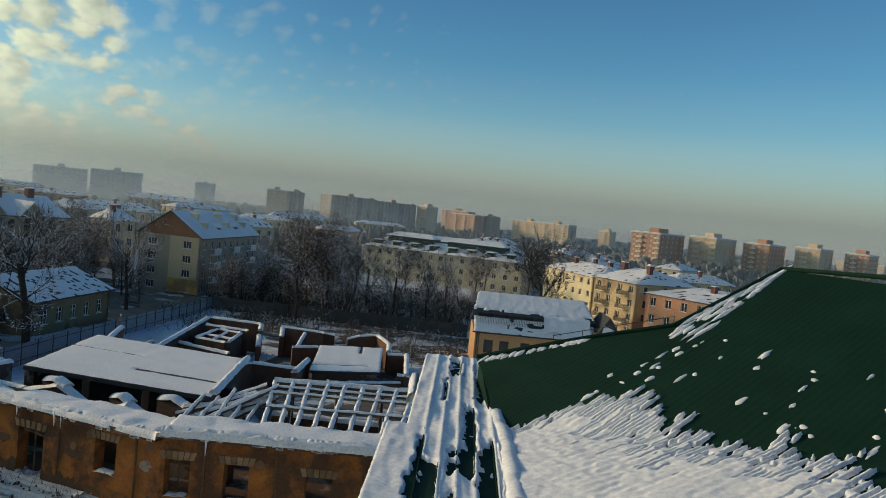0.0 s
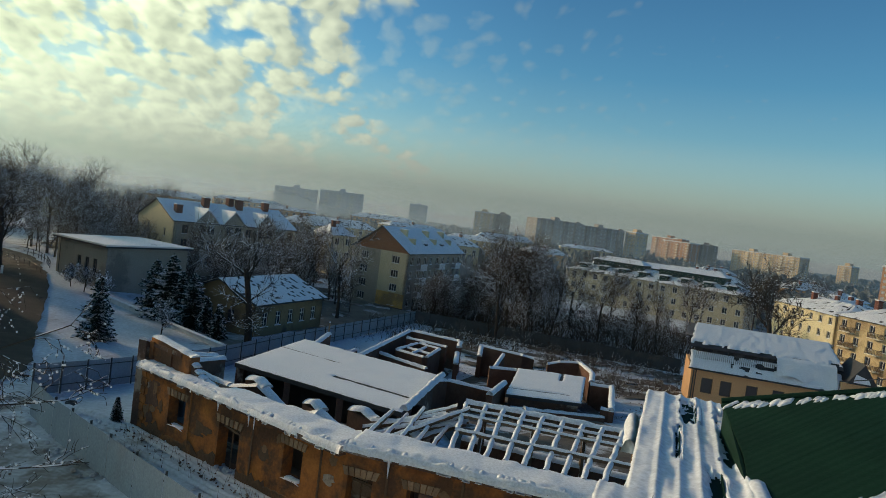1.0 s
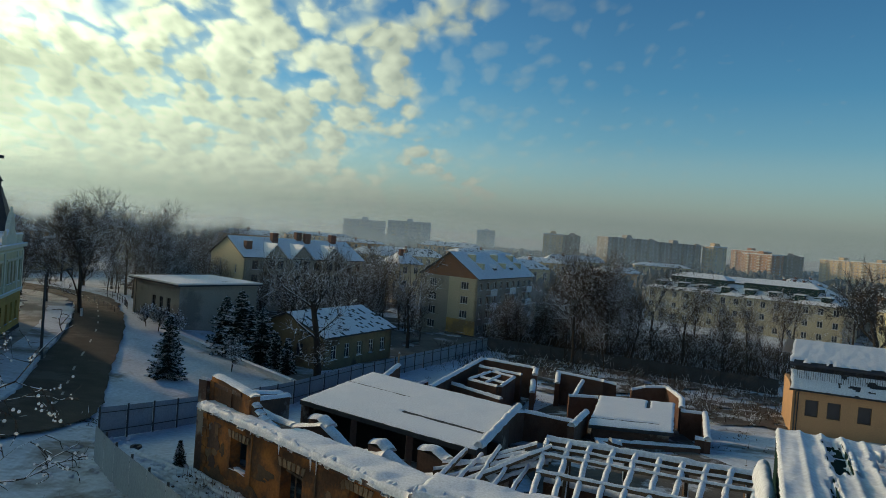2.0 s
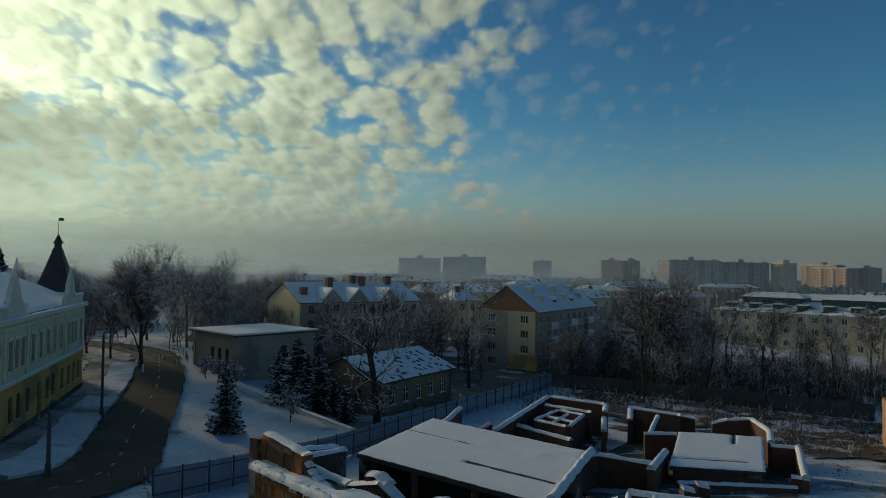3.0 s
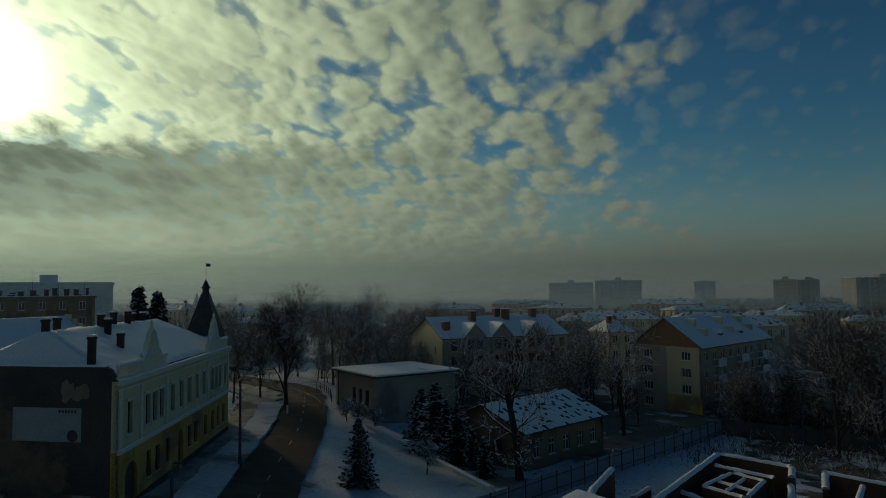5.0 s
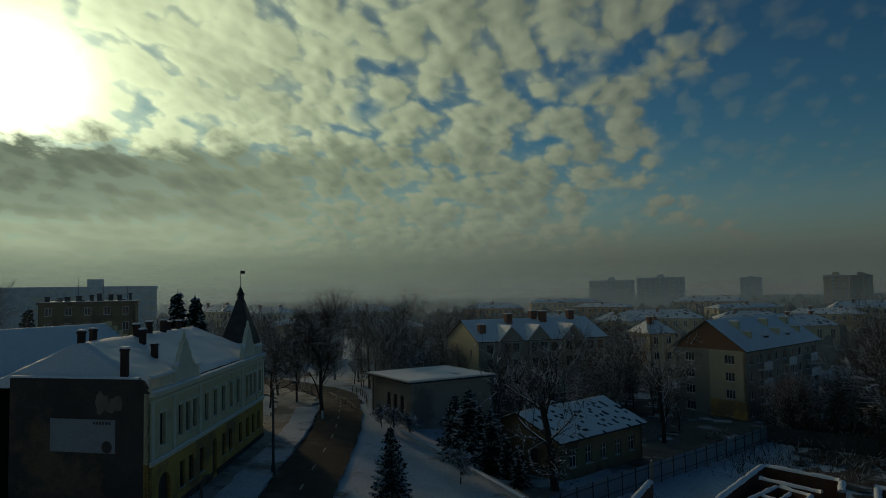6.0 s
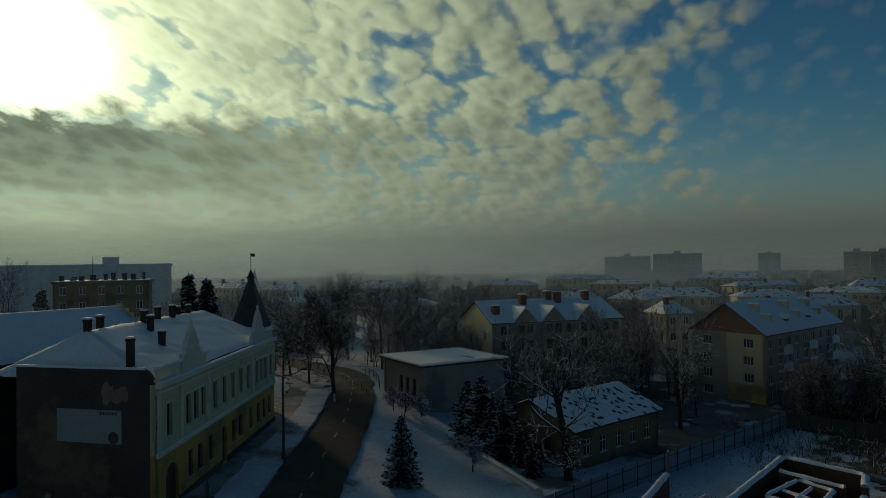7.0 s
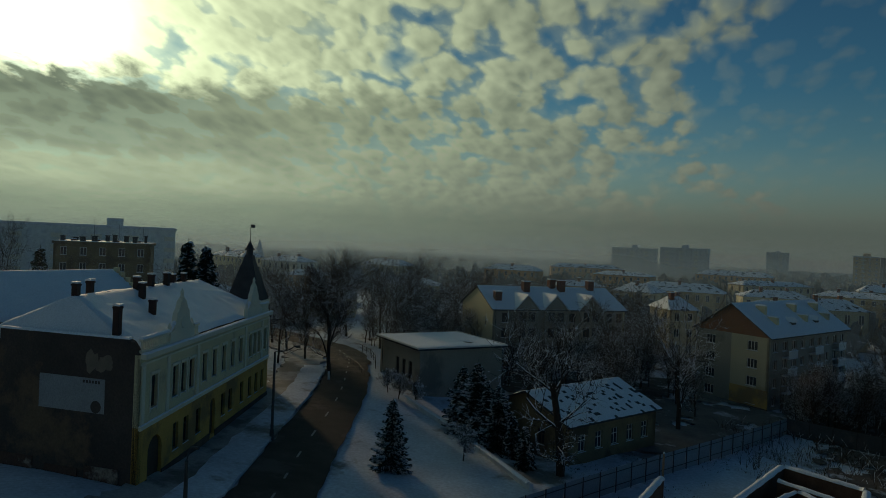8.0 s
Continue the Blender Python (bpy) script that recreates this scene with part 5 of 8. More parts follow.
for i in range(1500):
    f = rnd.random()
    if i % 3 == 0 and i % 2:
        continue
    if i % 3 == 0:
        p = Vector((-8.4, 35.0)).lerp((2.4, 22.0), f) + Vector((-0.75, -0.66)) * abs(rnd.gauss(0.2, 0.9))
    elif i % 3 == 1:
        if i % 4:
            continue
        p = Vector((rnd.uniform(-16, -3), rnd.uniform(22, 44)))
        if (p.x + 8.2) * 0.757 + (p.y - 35.3) * 0.654 > -0.4 or lump(p.x, p.y, 0.35, 3.0) < 0.12:
            continue
    else:
        p = Vector((rnd.uniform(20, 42), rnd.uniform(40, 74)))
        if lump(p.x, p.y, 0.3, 7.0) < 0.1:
            continue
    r = rnd.uniform(0.03, 0.11)
    z = land(p.x, p.y) + 0.02
    q = [(p.x + r * math.cos(k * 1.2566 + i) * rnd.uniform(0.6, 1.2), p.y + r * math.sin(k * 1.2566 + i) * rnd.uniform(0.6, 1.2), z + rnd.uniform(-0.05, 0.06)) for k in range(5)]
    b.add(q + [(p.x, p.y, z + r * rnd.uniform(0.6, 1.1))], [(k, (k + 1) % 5, 5) for k in range(5)])
    if i % 4 == 0:
        b.tube((p.x, p.y, z - 0.1), (p.x + rnd.uniform(-0.2, 0.2), p.y + rnd.uniform(-0.2, 0.2), z + rnd.uniform(0.2, 0.7)), 0.012, 0.006, 3, False)
tagged(b.part("rubble", RUBBLE), "scattered brick rubble, clods and dead stalks in snow", "rubble", kind="stuff")


# ---- houses ----
def plate(b, P, x0, z0, x1, z1, y0, y1):
    pts = [P(x0, z0, y0), P(x1, z0, y0), P(x1, z0, y1), P(x0, z0, y1), P(x0, z1, y0), P(x1, z1, y0), P(x1, z1, y1), P(x0, z1, y1)]
    b.add(pts, [(0, 3, 2, 1), (4, 5, 6, 7), (0, 1, 5, 4), (1, 2, 6, 5), (2, 3, 7, 6), (3, 0, 4, 7)])


def chimney(parent, x, y, z0, z1, w=0.55, mat=None, cap=True):
    b = Build()
    b.box(x - w / 2, y - w / 2, z0, x + w / 2, y + w / 2, z1)
    b.box(x - w / 2 - 0.06, y - w / 2 - 0.06, z1 - 0.18, x + w / 2 + 0.06, y + w / 2 + 0.06, z1 - 0.06)
    c = b.part("chimney", mat or REDCHIM, parent)
    if cap:
        s = Build()
        s.box(x - w / 2 - 0.04, y - w / 2 - 0.04, z1, x + w / 2 + 0.04, y + w / 2 + 0.04, z1 + 0.14)
        s.part("snow_cap", SNOW, c)


def gable_roof(parent, W, D, h, rise, over=0.45, along_x=True, snow=True, mat=None, bare=None, th=0.16, seed=0.0):
    """Two slopes with eaves and a snow blanket on each. along_x: the ridge runs along x."""
    if along_x:
        A = [(-over, -over, h), (W + over, -over, h), (-over, D / 2, h + rise), (W + over, D / 2, h + rise)]
        C = [(W + over, D + over, h), (-over, D + over, h), (W + over, D / 2, h + rise), (-over, D / 2, h + rise)]
    else:
        A = [(-over, D + over, h), (-over, -over, h), (W / 2, D + over, h + rise), (W / 2, -over, h + rise)]
        C = [(W + over, -over, h), (W + over, D + over, h), (W / 2, -over, h + rise), (W / 2, D + over, h + rise)]
    for i, q in enumerate((A, C)):
        b = Build()
        p = [Vector(c) for c in q]
        dn = Vector((0, 0, 0.14))
        b.add(p + [c - dn for c in p], [(0, 1, 3, 2), (5, 4, 6, 7), (4, 5, 1, 0), (5, 7, 3, 1), (7, 6, 2, 3), (6, 4, 0, 2)])
        r = b.part("roof", mat or DARKROOF, parent)
        if snow:
            s = Build()
            nx = max(8, int((p[1] - p[0]).length / 0.45))
            ny = max(6, int((p[2] - p[0]).length / 0.45))
            snow_sheet(s, *[c + Vector((0, 0, 0.01)) for c in p], min(nx, 60), min(ny, 28), th, 1.0, seed + i, bare)
            s.part("snow_cover", SNOW, r, "thick snow on the roof", smooth=True)


def gable_wall(b, W, y, h, rise, th):
    """The triangle over an end wall that runs along x."""
    p = [(0, y, h), (W, y, h), (W / 2, y, h + rise), (0, y + th, h), (W, y + th, h), (W / 2, y + th, h + rise)]
    b.add(p, [(0, 1, 2), (5, 4, 3), (0, 3, 4, 1), (1, 4, 5, 2), (2, 5, 3, 0)])


def corner_house():
    """The two-storey town house on the street, with its bare end wall and its spire."""
    t = thing("corner_house", "two-storey yellow town house with snowy roof and bare end wall", "house", along((-30.8, 49.0), (-38.0, 79.5), 2.4))
    Build.shear = (0.236, 0.975)
    L, D, H1, H = 31.3, 15.0, 4.6, 9.7
    low = [(1.6, 0.0, 2.3, 3.4)] + [(x, 1.3, 1.0, 2.1) for x in (5.8, 7.8, 10.4)] + [(13.6, 0.2, 1.3, 3.3)] + [(x, 1.3, 1.0, 2.1) for x in (16.4, 18.4, 21.8, 24.4, 26.6, 28.8)]
    up = [(x, 1.0, 1.0, 2.35) for x in (1.7, 5.3, 6.9, 8.5, 11.3, 13.7, 16.1, 18.5, 20.9, 24.0, 25.5, 27.0, 29.2)]
    b = Build()
    P = openings(b, (0, 0, -0.6), (1, 0), L, H1 + 0.6, [(x, z + 0.6, w, h) for x, z, w, h in low], 0.5)
    b.part("lower_wall", YELLOW, t, "deep yellow plaster ground floor")
    for x, z, w, h in low:
        if z > 0.5:
            window(t, P, x, z + 0.6, w, h, 2, 0.22, 0.08, h * 0.7, DARKFRAME)
        else:
            d = Build()
            plate(d, P, x, 0.0, x + w, z + 0.6 + h, 0.3, 0.38)
            d.part("door", DARKFRAME, t, "dark panelled door in an arch")
            for sgn in (0, 1):
                s = Build()
                cx, top_, r = x + w / 2, z + 0.6 + h, w / 2
                arc = [(cx + (1 if sgn else -1) * r * math.cos(a * math.pi / 16), top_ - r + r * math.sin(a * math.pi / 16)) for a in range(9)]
                pts = [(x + w if sgn else x, top_)] + arc
                m = len(pts)
                s.add([P(*p, 0.02) for p in pts] + [P(*p, 0.3) for p in pts], [(0, i, i + 1) for i in range(1, m - 1)] + [(i, m + i, m + i + 1, i + 1) for i in range(1, m - 1)])
                s.part("arch_corner", YELLOW, t)
    b = Build()
    P2 = openings(b, (0, 0, H1), (1, 0), L, H - H1, up, 0.5)
    b.part("upper_wall", CREAM, t, "cream plaster upper floor")
    for x, z, w, h in up:
        window(t, P2, x, z, w, h, 2, 0.22, 0.08, h * 0.66, DARKFRAME)
        for k in (0, 1):
            s = Build()
            if k:
                plate(s, P2, x - 0.2, z + h + 0.12, x + w + 0.2, z + h + 0.32, -0.14, 0.0)
            else:
                plate(s, P2, x - 0.16, z - 0.25, x - 0.02, z + h + 0.12, -0.08, 0.0)
                plate(s, P2, x + w + 0.02, z - 0.25, x + w + 0.16, z + h + 0.12, -0.08, 0.0)
            s.part("surround", PALE, t)
    # plinth, string course and main cornice, snow lying on both ledges
    for z0, z1, out, mat in ((-0.6, 0.5, 0.08, GREYWALL), (H1 - 0.18, H1 + 0.10, 0.20, PALE), (H - 0.72, H - 0.55, 0.10, PALE), (H - 0.25, H + 0.1, 0.45, PALE)):
        s = Build()
        for xa, xb in ((0.0, 1.6), (3.9, 13.6), (14.9, L)) if z0 < 0 else ((0.0, L),):
            plate(s, P, xa, z0 + 0.6, xb, z1 + 0.6, -out, 0.0)
        s.part("plinth" if z0 < 0 else "cornice", mat, t)
    for z, out in ((H1 + 0.10, 0.20), (H + 0.1, 0.45)):
        s = Build()
        snow_ridge(s, [(0, -out / 2, z), (L, -out / 2, z)], out, 0.09)
        s.part("ledge_snow", SNOW, t)
    # pilasters beside the two gabled bays
    for x in (0.15, 4.2, 10.0, 22.6, 28.3, 30.8):
        s = Build()
        plate(s, P2, x, 0.1, x + 0.5, H - H1 - 0.75, -0.12, 0.0)
        s.part("pilaster", PALE, t)
    # balustraded parapet over the first bay, then the curved gables
    for x0, x1 in ((0.2, 4.6), (9.4, 10.4), (28.6, 31.1)):
        s = Build()
        s.box(x0, 0.0, H + 0.1, x1, 0.3, H + 0.3)
        s.box(x0, 0.0, H + 0.95, x1, 0.3, H + 1.1)
        n = int((x1 - x0) / 0.32)
        for i in range(n):
            c = x0 + (i + 0.5) * (x1 - x0) / n
            s.tube((c, 0.15, H + 0.3), (c, 0.15, H + 0.95), 0.09, 0.09, 6, False)
        s.part("balustrade", PALE, t)
        s = Build()
        snow_ridge(s, [(x0, 0.15, H + 1.1), (x1, 0.15, H + 1.1)], 0.4, 0.18)
        s.part("ledge_snow", SNOW, t)
    for xc in (7.0, 25.6):
        prof = [(-2.3, 0), (-2.3, 0.9), (-1.7, 1.0), (-1.35, 1.5), (-1.15, 2.3), (-0.75, 2.6), (-0.55, 3.1), (0, 3.45), (0.55, 3.1), (0.75, 2.6), (1.15, 2.3), (1.35, 1.5), (1.7, 1.0), (2.3, 0.9), (2.3, 0)]
        s = Build()
        n = len(prof)
        s.add([(xc + x, 0.0, H + 0.1 + z) for x, z in prof] + [(xc + x, 0.45, H + 0.1 + z) for x, z in prof],
              [tuple(range(n)), tuple(range(n, 2 * n))[::-1]] + [(i + 1, i, n + i, n + i + 1) for i in range(n - 1)])
        g = s.part("curved_gable", PALE, t, "scrolled pale stucco gable")
        for x in (-2.1, 0.0, 2.1):
            z = H + 0.1 + (3.45 if x == 0 else 0.9)
            s = Build()
            s.tube((xc + x, 0.22, z - 0.05), (xc + x, 0.22, z + 0.35), 0.2, 0.12, 8)
            s.tube((xc + x, 0.22, z + 0.35), (xc + x, 0.22, z + 0.7), 0.2, 0.03, 8)
            s.part("finial", PALE, g)
        s = Build()
        s.tube((xc, -0.06, H + 1.6), (xc, 0.0, H + 1.6), 0.45, 0.5, 14)
        s.part("medallion", PALE, g)
        s = Build()
        snow_ridge(s, [(xc - 2.2, 0.22, H + 1.0), (xc - 1.2, 0.22, H + 1.75)], 0.4, 0.14)
        snow_ridge(s, [(xc + 1.2, 0.22, H + 1.75), (xc + 2.2, 0.22, H + 1.0)], 0.4, 0.14)
        s.part("ledge_snow", SNOW, g)
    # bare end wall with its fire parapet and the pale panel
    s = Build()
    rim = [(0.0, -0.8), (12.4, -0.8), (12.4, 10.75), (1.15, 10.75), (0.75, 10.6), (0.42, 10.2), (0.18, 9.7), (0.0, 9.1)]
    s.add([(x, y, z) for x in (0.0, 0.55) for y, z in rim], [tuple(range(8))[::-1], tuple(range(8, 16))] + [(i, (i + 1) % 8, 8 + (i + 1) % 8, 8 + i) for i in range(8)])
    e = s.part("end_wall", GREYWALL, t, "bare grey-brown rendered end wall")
    s = Build()
    snow_ridge(s, [(0.28, 1.0, 10.75), (0.28, 12.4, 10.75)], 0.6, 0.14)
    s.part("snow_cap", SNOW, e)
    s = Build()
    s.box(-0.06, 2.9, 5.3, -0.004, 8.6, 7.75)
    pn = s.part("wall_panel", material("faded_pale_paint", (0.33, 0.35, 0.37), (0.26, 0.28, 0.30), 0.5, 0.8, 8.0, 0.1), e, "faded pale rectangle painted on the wall")
    s = Build()
    s.tube((-0.066, 3.6, 5.75), (-0.061, 3.6, 5.75), 0.45, 0.45, 18)
    s.part("emblem", GREYWALL, pn)
    s = Build()
    for i in range(6):
        s.box(-0.066, 3.3 + i * 0.26, 7.4, -0.061, 3.48 + i * 0.26, 7.6)
    s.part("lettering", GREYWALL, pn)
    old = material("old_pale_paint", (0.24, 0.20, 0.16), (0.18, 0.15, 0.12), 1.0, 0.9)
    for k, (yc, zc, ry, rz) in enumerate(((4.1, 9.1, 0.62, 0.75), (2.9, 9.0, 0.75, 0.5), (3.4, 8.6, 0.5, 0.35))):
        s = Build()
        rim = []
        for i in range(18):
            a = i * 0.349
            g = 1 + 0.75 * lump(math.cos(a) * 1.3, math.sin(a) * 1.3, 1.0, 3.0 + k * 5)
            rim.append((yc + ry * g * math.cos(a), zc + rz * g * math.sin(a)))
        d = 0.008 + 0.004 * k
        s.add([(-d, y, z) for y, z in rim] + [(-0.003, y, z) for y, z in rim], [tuple(range(18))[::-1]] + [(i, (i + 1) % 18, 18 + (i + 1) % 18, 18 + i) for i in range(18)])
        s.part("paint_patch", old, e)
    for y0, z in ((1.5, 1.2), (5.0, 0.9), (9.0, 1.3)):
        s = Build()
        s.box(-0.1, y0, -0.6, -0.01, y0 + 2.9, z + 0.3)
        s.part("plinth", RUBBLE, e)
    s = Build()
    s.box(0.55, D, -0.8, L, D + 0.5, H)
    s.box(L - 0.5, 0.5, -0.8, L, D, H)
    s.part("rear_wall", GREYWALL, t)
    # hipped roof: front slope, back slope, end slope towards the bare wall
    R = H + 3.4
    for i, q in enumerate((((0.55, 0.35, H + 0.1), (L + 0.2, 0.35, H + 0.1), (3.2, 8.0, R), (L - 4.0, 8.0, R)),
                           ((L + 0.2, D + 0.6, H + 0.1), (0.55, D + 0.6, H + 0.1), (L - 4.0, 8.0, R), (3.2, 8.0, R)),
                           ((0.55, D + 0.6, H + 0.1), (0.55, 0.35, H + 0.1), (3.2, 8.0, R), (3.2, 8.0, R)),
                           ((L + 0.2, 0.35, H + 0.1), (L + 0.2, D + 0.6, H + 0.1), (L - 4.0, 8.0, R), (L - 4.0, 8.0, R)))):
        s = Build()
        s.add(q, [(0, 1, 3, 2)] if i < 2 else [(0, 1, 2)])
        r = s.part("roof", DARKROOF, t)
        s = Build()
        snow_sheet(s, *[(a, c, z + 0.02) for a, c, z in q], 56 if i < 2 else 26, 22, 0.2, 1.0, i * 3.0)
        s.part("snow_cover", SNOW, r, "smooth thick snow on the roof", smooth=True)
    for x, y, z0, z1 in ((1.2, 2.8, H + 0.8, H + 3.2), (3.6, 8.2, R - 0.4, R + 1.0), (6.8, 9.0, R - 0.6, R + 1.0), (8.6, 3.8, H + 1.6, H + 3.0), (11.0, 6.2, H + 2.4, R + 0.7), (12.4, 7.6, R - 0.4, R + 1.1),
                         (15.6, 7.8, R - 0.4, R + 1.2), (18.6, 7.6, R - 0.4, R + 1.2), (21.6, 8.4, R - 0.5, R + 0.9), (24.0, 8.2, R - 0.5, R + 0.9)):
        chimney(t, x, y, z0, z1, 0.52, SOOT)
    Build.shear = (0.0, 1.0)


def spire():
    t = thing("corner_tower", "dark metal spire with lantern and flagpole over the town house", "tower", pose(-42.4, 82.0, 2.2, 0, 0, 14))
    b = Build()
    b.box(-2.0, -2.0, -0.6, 2.0, 2.0, 10.9)
    b.part("shaft", CREAM, t)
    b = Build()
    b.box(-2.1, -2.1, 10.6, 2.1, 2.1, 10.89)
    b.part("cornice", PALE, t)
    levels = [(10.9, 1.95), (11.6, 1.78), (12.9, 1.4), (14.2, 1.02), (15.6, 0.6), (16.3, 0.44)]
    b = Build()
    for (z0, r0), (z1, r1) in zip(levels, levels[1:]):
        b.add([(sx * r, sy * r, z) for z, r in ((z0, r0), (z1, r1)) for sx, sy in ((-1, -1), (1, -1), (1, 1), (-1, 1))],
              [(i, (i + 1) % 4, 4 + (i + 1) % 4, 4 + i) for i in range(4)])
    sp = b.part("spire", DARKROOF, t)
    b = Build()
    b.tube((0, 0, 16.2), (0, 0, 16.9), 0.42, 0.42, 8)
    b.tube((0, 0, 16.9), (0, 0, 17.05), 0.6, 0.6, 8)
    b.tube((0, 0, 17.05), (0, 0, 18.0), 0.5, 0.04, 8)
    b.part("lantern", DARKROOF, sp)
    b = Build()
    b.tube((0, 0, 17.9), (0, 0, 20.0), 0.035, 0.03, 6)
    b.part("flagpole", STEEL, sp)
    b = Build()
    b.add([(0.03, 0.0, 19.6), (0.5, 0.12, 19.58), (0.5, 0.12, 19.95), (0.03, 0.0, 19.98), (0.03, 0.03, 19.6), (0.5, 0.15, 19.58), (0.5, 0.15, 19.95), (0.03, 0.03, 19.98)],
          [(0, 1, 2, 3), (7, 6, 5, 4), (0, 4, 5, 1), (2, 6, 7, 3), (1, 5, 6, 2), (0, 3, 7, 4)])
    b.part("flag", DARKROOF, sp)
    b = Build()
    snow_ridge(b, [(-2.2, -2.3, 10.95), (2.2, -2.3, 10.95)], 0.3, 0.14)
    b.part("ledge_snow", SNOW, t)


def apartment():
    """The four-storey block with its tiled gable."""
    t = thing("apartment_building", "four-storey pale yellow apartment block with snowy gabled roof", "apartment building", along((13.1, 124.2), (22.0, 114.6), -1.6))
    Build.shear = (-0.21, 0.978)
    W, D, H, R = 13.1, 28.6, 10.9, 4.5
    rows = (1.3, 3.9, 6.5, 9.1)
    cols = (1.9, 9.4)
    rects = [(x, z - 0.3, 1.75, 1.4) for z in rows for x in cols]
    b = Build()
    P = openings(b, (0, 0, -1), (1, 0), 6.6, H + 1, [(x, z + 1, w, h) for x, z, w, h in rects if x < 6], 0.4)
    b.part("gable_wall", APT_GREY, t, "weathered grey part of the gable wall")
    b = Build()
    openings(b, (6.6, 0, -1), (1, 0), W - 6.6, H + 1, [(x - 6.6, z + 1, w, h) for x, z, w, h in rects if x > 6], 0.4)
    b.part("gable_wall", APT, t)
    for x, z, w, h in rects:
        window(t, P, x, z + 1, w, h, 3, 0.15, 0.09, 0.0)
    # brown tiles in the gable and down its left part
    b = Build()
    gable_wall(b, W, 0.0, H, R, 0.4)
    b.part("gable", BROWN, t, "brown tiled gable triangle")
    b = Build()
    plate(b, P, 6.6, 1.7, W, 4.3, -0.03, -0.004)
    b.part("painted_base", YELLOW, t, "bright yellow painted ground floor")
    # long side towards the park: window bays and balconies
    side = []
    for z in rows:
        for k in range(9):
            side.append((1.2 + k * 3.1, z - 0.3, 1.6 if k % 3 else 1.3, 1.4))
    b = Build()
    Q = openings(b, (W, 0, -1), (0, 1), D, H + 1, [(x, z + 1, w, h) for x, z, w, h in side], 0.4)
    b.part("side_wall", APT_GREY, t)
    for x, z, w, h in side:
        window(t, Q, x, z + 1, w, h, 2, 0.15, 0.09)
    for z in rows[1:]:
        for x in (4.2, 13.6, 22.8):
            s = Build()
            plate(s, Q, x, z - 0.35, x + 3.0, z - 0.2, -1.1, 0)
            bc = s.part("balcony", CONCRETE, t, "balcony with pale front and snow on its rail")
            s = Build()
            plate(s, Q, x, z - 0.2, x + 3.0, z + 0.75, -1.1, -1.04)
            s.part("front", FRAME, bc)
            s = Build()
            plate(s, Q, x, z + 0.75, x + 3.0, z + 0.9, -1.14, -1.0)
            s.part("rail_snow", SNOW, bc)
    b = Build()
    b.box(0, D - 0.4, -1, W, D, H)
    b.box(0, 0.4, -1, 0.4, D - 0.4, H)
    b.part("rear_wall", APT, t)
    b = Build()
    gable_wall(b, W, D - 0.4, H, R, 0.4)
    b.part("gable", BROWN, t)
    b = Build()
    plate(b, P, -0.1, 0.2, W + 0.1, 1.7, -0.12, 0)
    b.part("plinth", RUBBLE, t)
    gable_roof(t, W, D, H, R, 0.6, False, th=0.16, seed=11.0)
    # stepped dormers and roof hatches on the slope towards the park
    for y in (5.0, 15.5, 24.0):
        b = Build()
        z = H + R * 0.36
        b.box(W * 0.60, y, z - 0.6, W * 0.88, y + 0.8, z + 1.0)
        b.box(W * 0.60, y, z - 0.4, W * 0.72, y + 0.8, z + 2.5)
        d = b.part("chimney_block", CREAM, t, "stepped pale chimney block")
        s = Build()
        s.box(W * 0.735, y - 0.05, z + 1.0, W * 0.89, y + 0.85, z + 1.18)
        s.part("snow_cap", SNOW, d)
        s = Build()
        s.box(W * 0.59, y - 0.05, z + 2.5, W * 0.73, y + 0.85, z + 2.68)
        s.part("snow_cap", SNOW, d)
    for y in (10.0, 18.5):
        b = Build()
        z = H + R * 0.3
        b.box(W * 0.78, y, z - 0.6, W * 0.9, y + 1.3, z + 0.4)
        d = b.part("dormer", DARKROOF, t)
        s = Build()
        s.add([(W * 0.6, y - 0.2, z + 0.45), (W * 0.92, y - 0.2, z + 0.4), (W * 0.92, y + 0.65, z + 1.1), (W * 0.6, y + 0.65, z + 1.15), (W * 0.92, y + 1.5, z + 0.4), (W * 0.6, y + 1.5, z + 0.45)],
              [(0, 1, 2, 3), (3, 2, 4, 5), (1, 4, 2), (0, 3, 5)])
        s.part("snow_cap", SNOW, d)
    Build.shear = (0.0, 1.0)


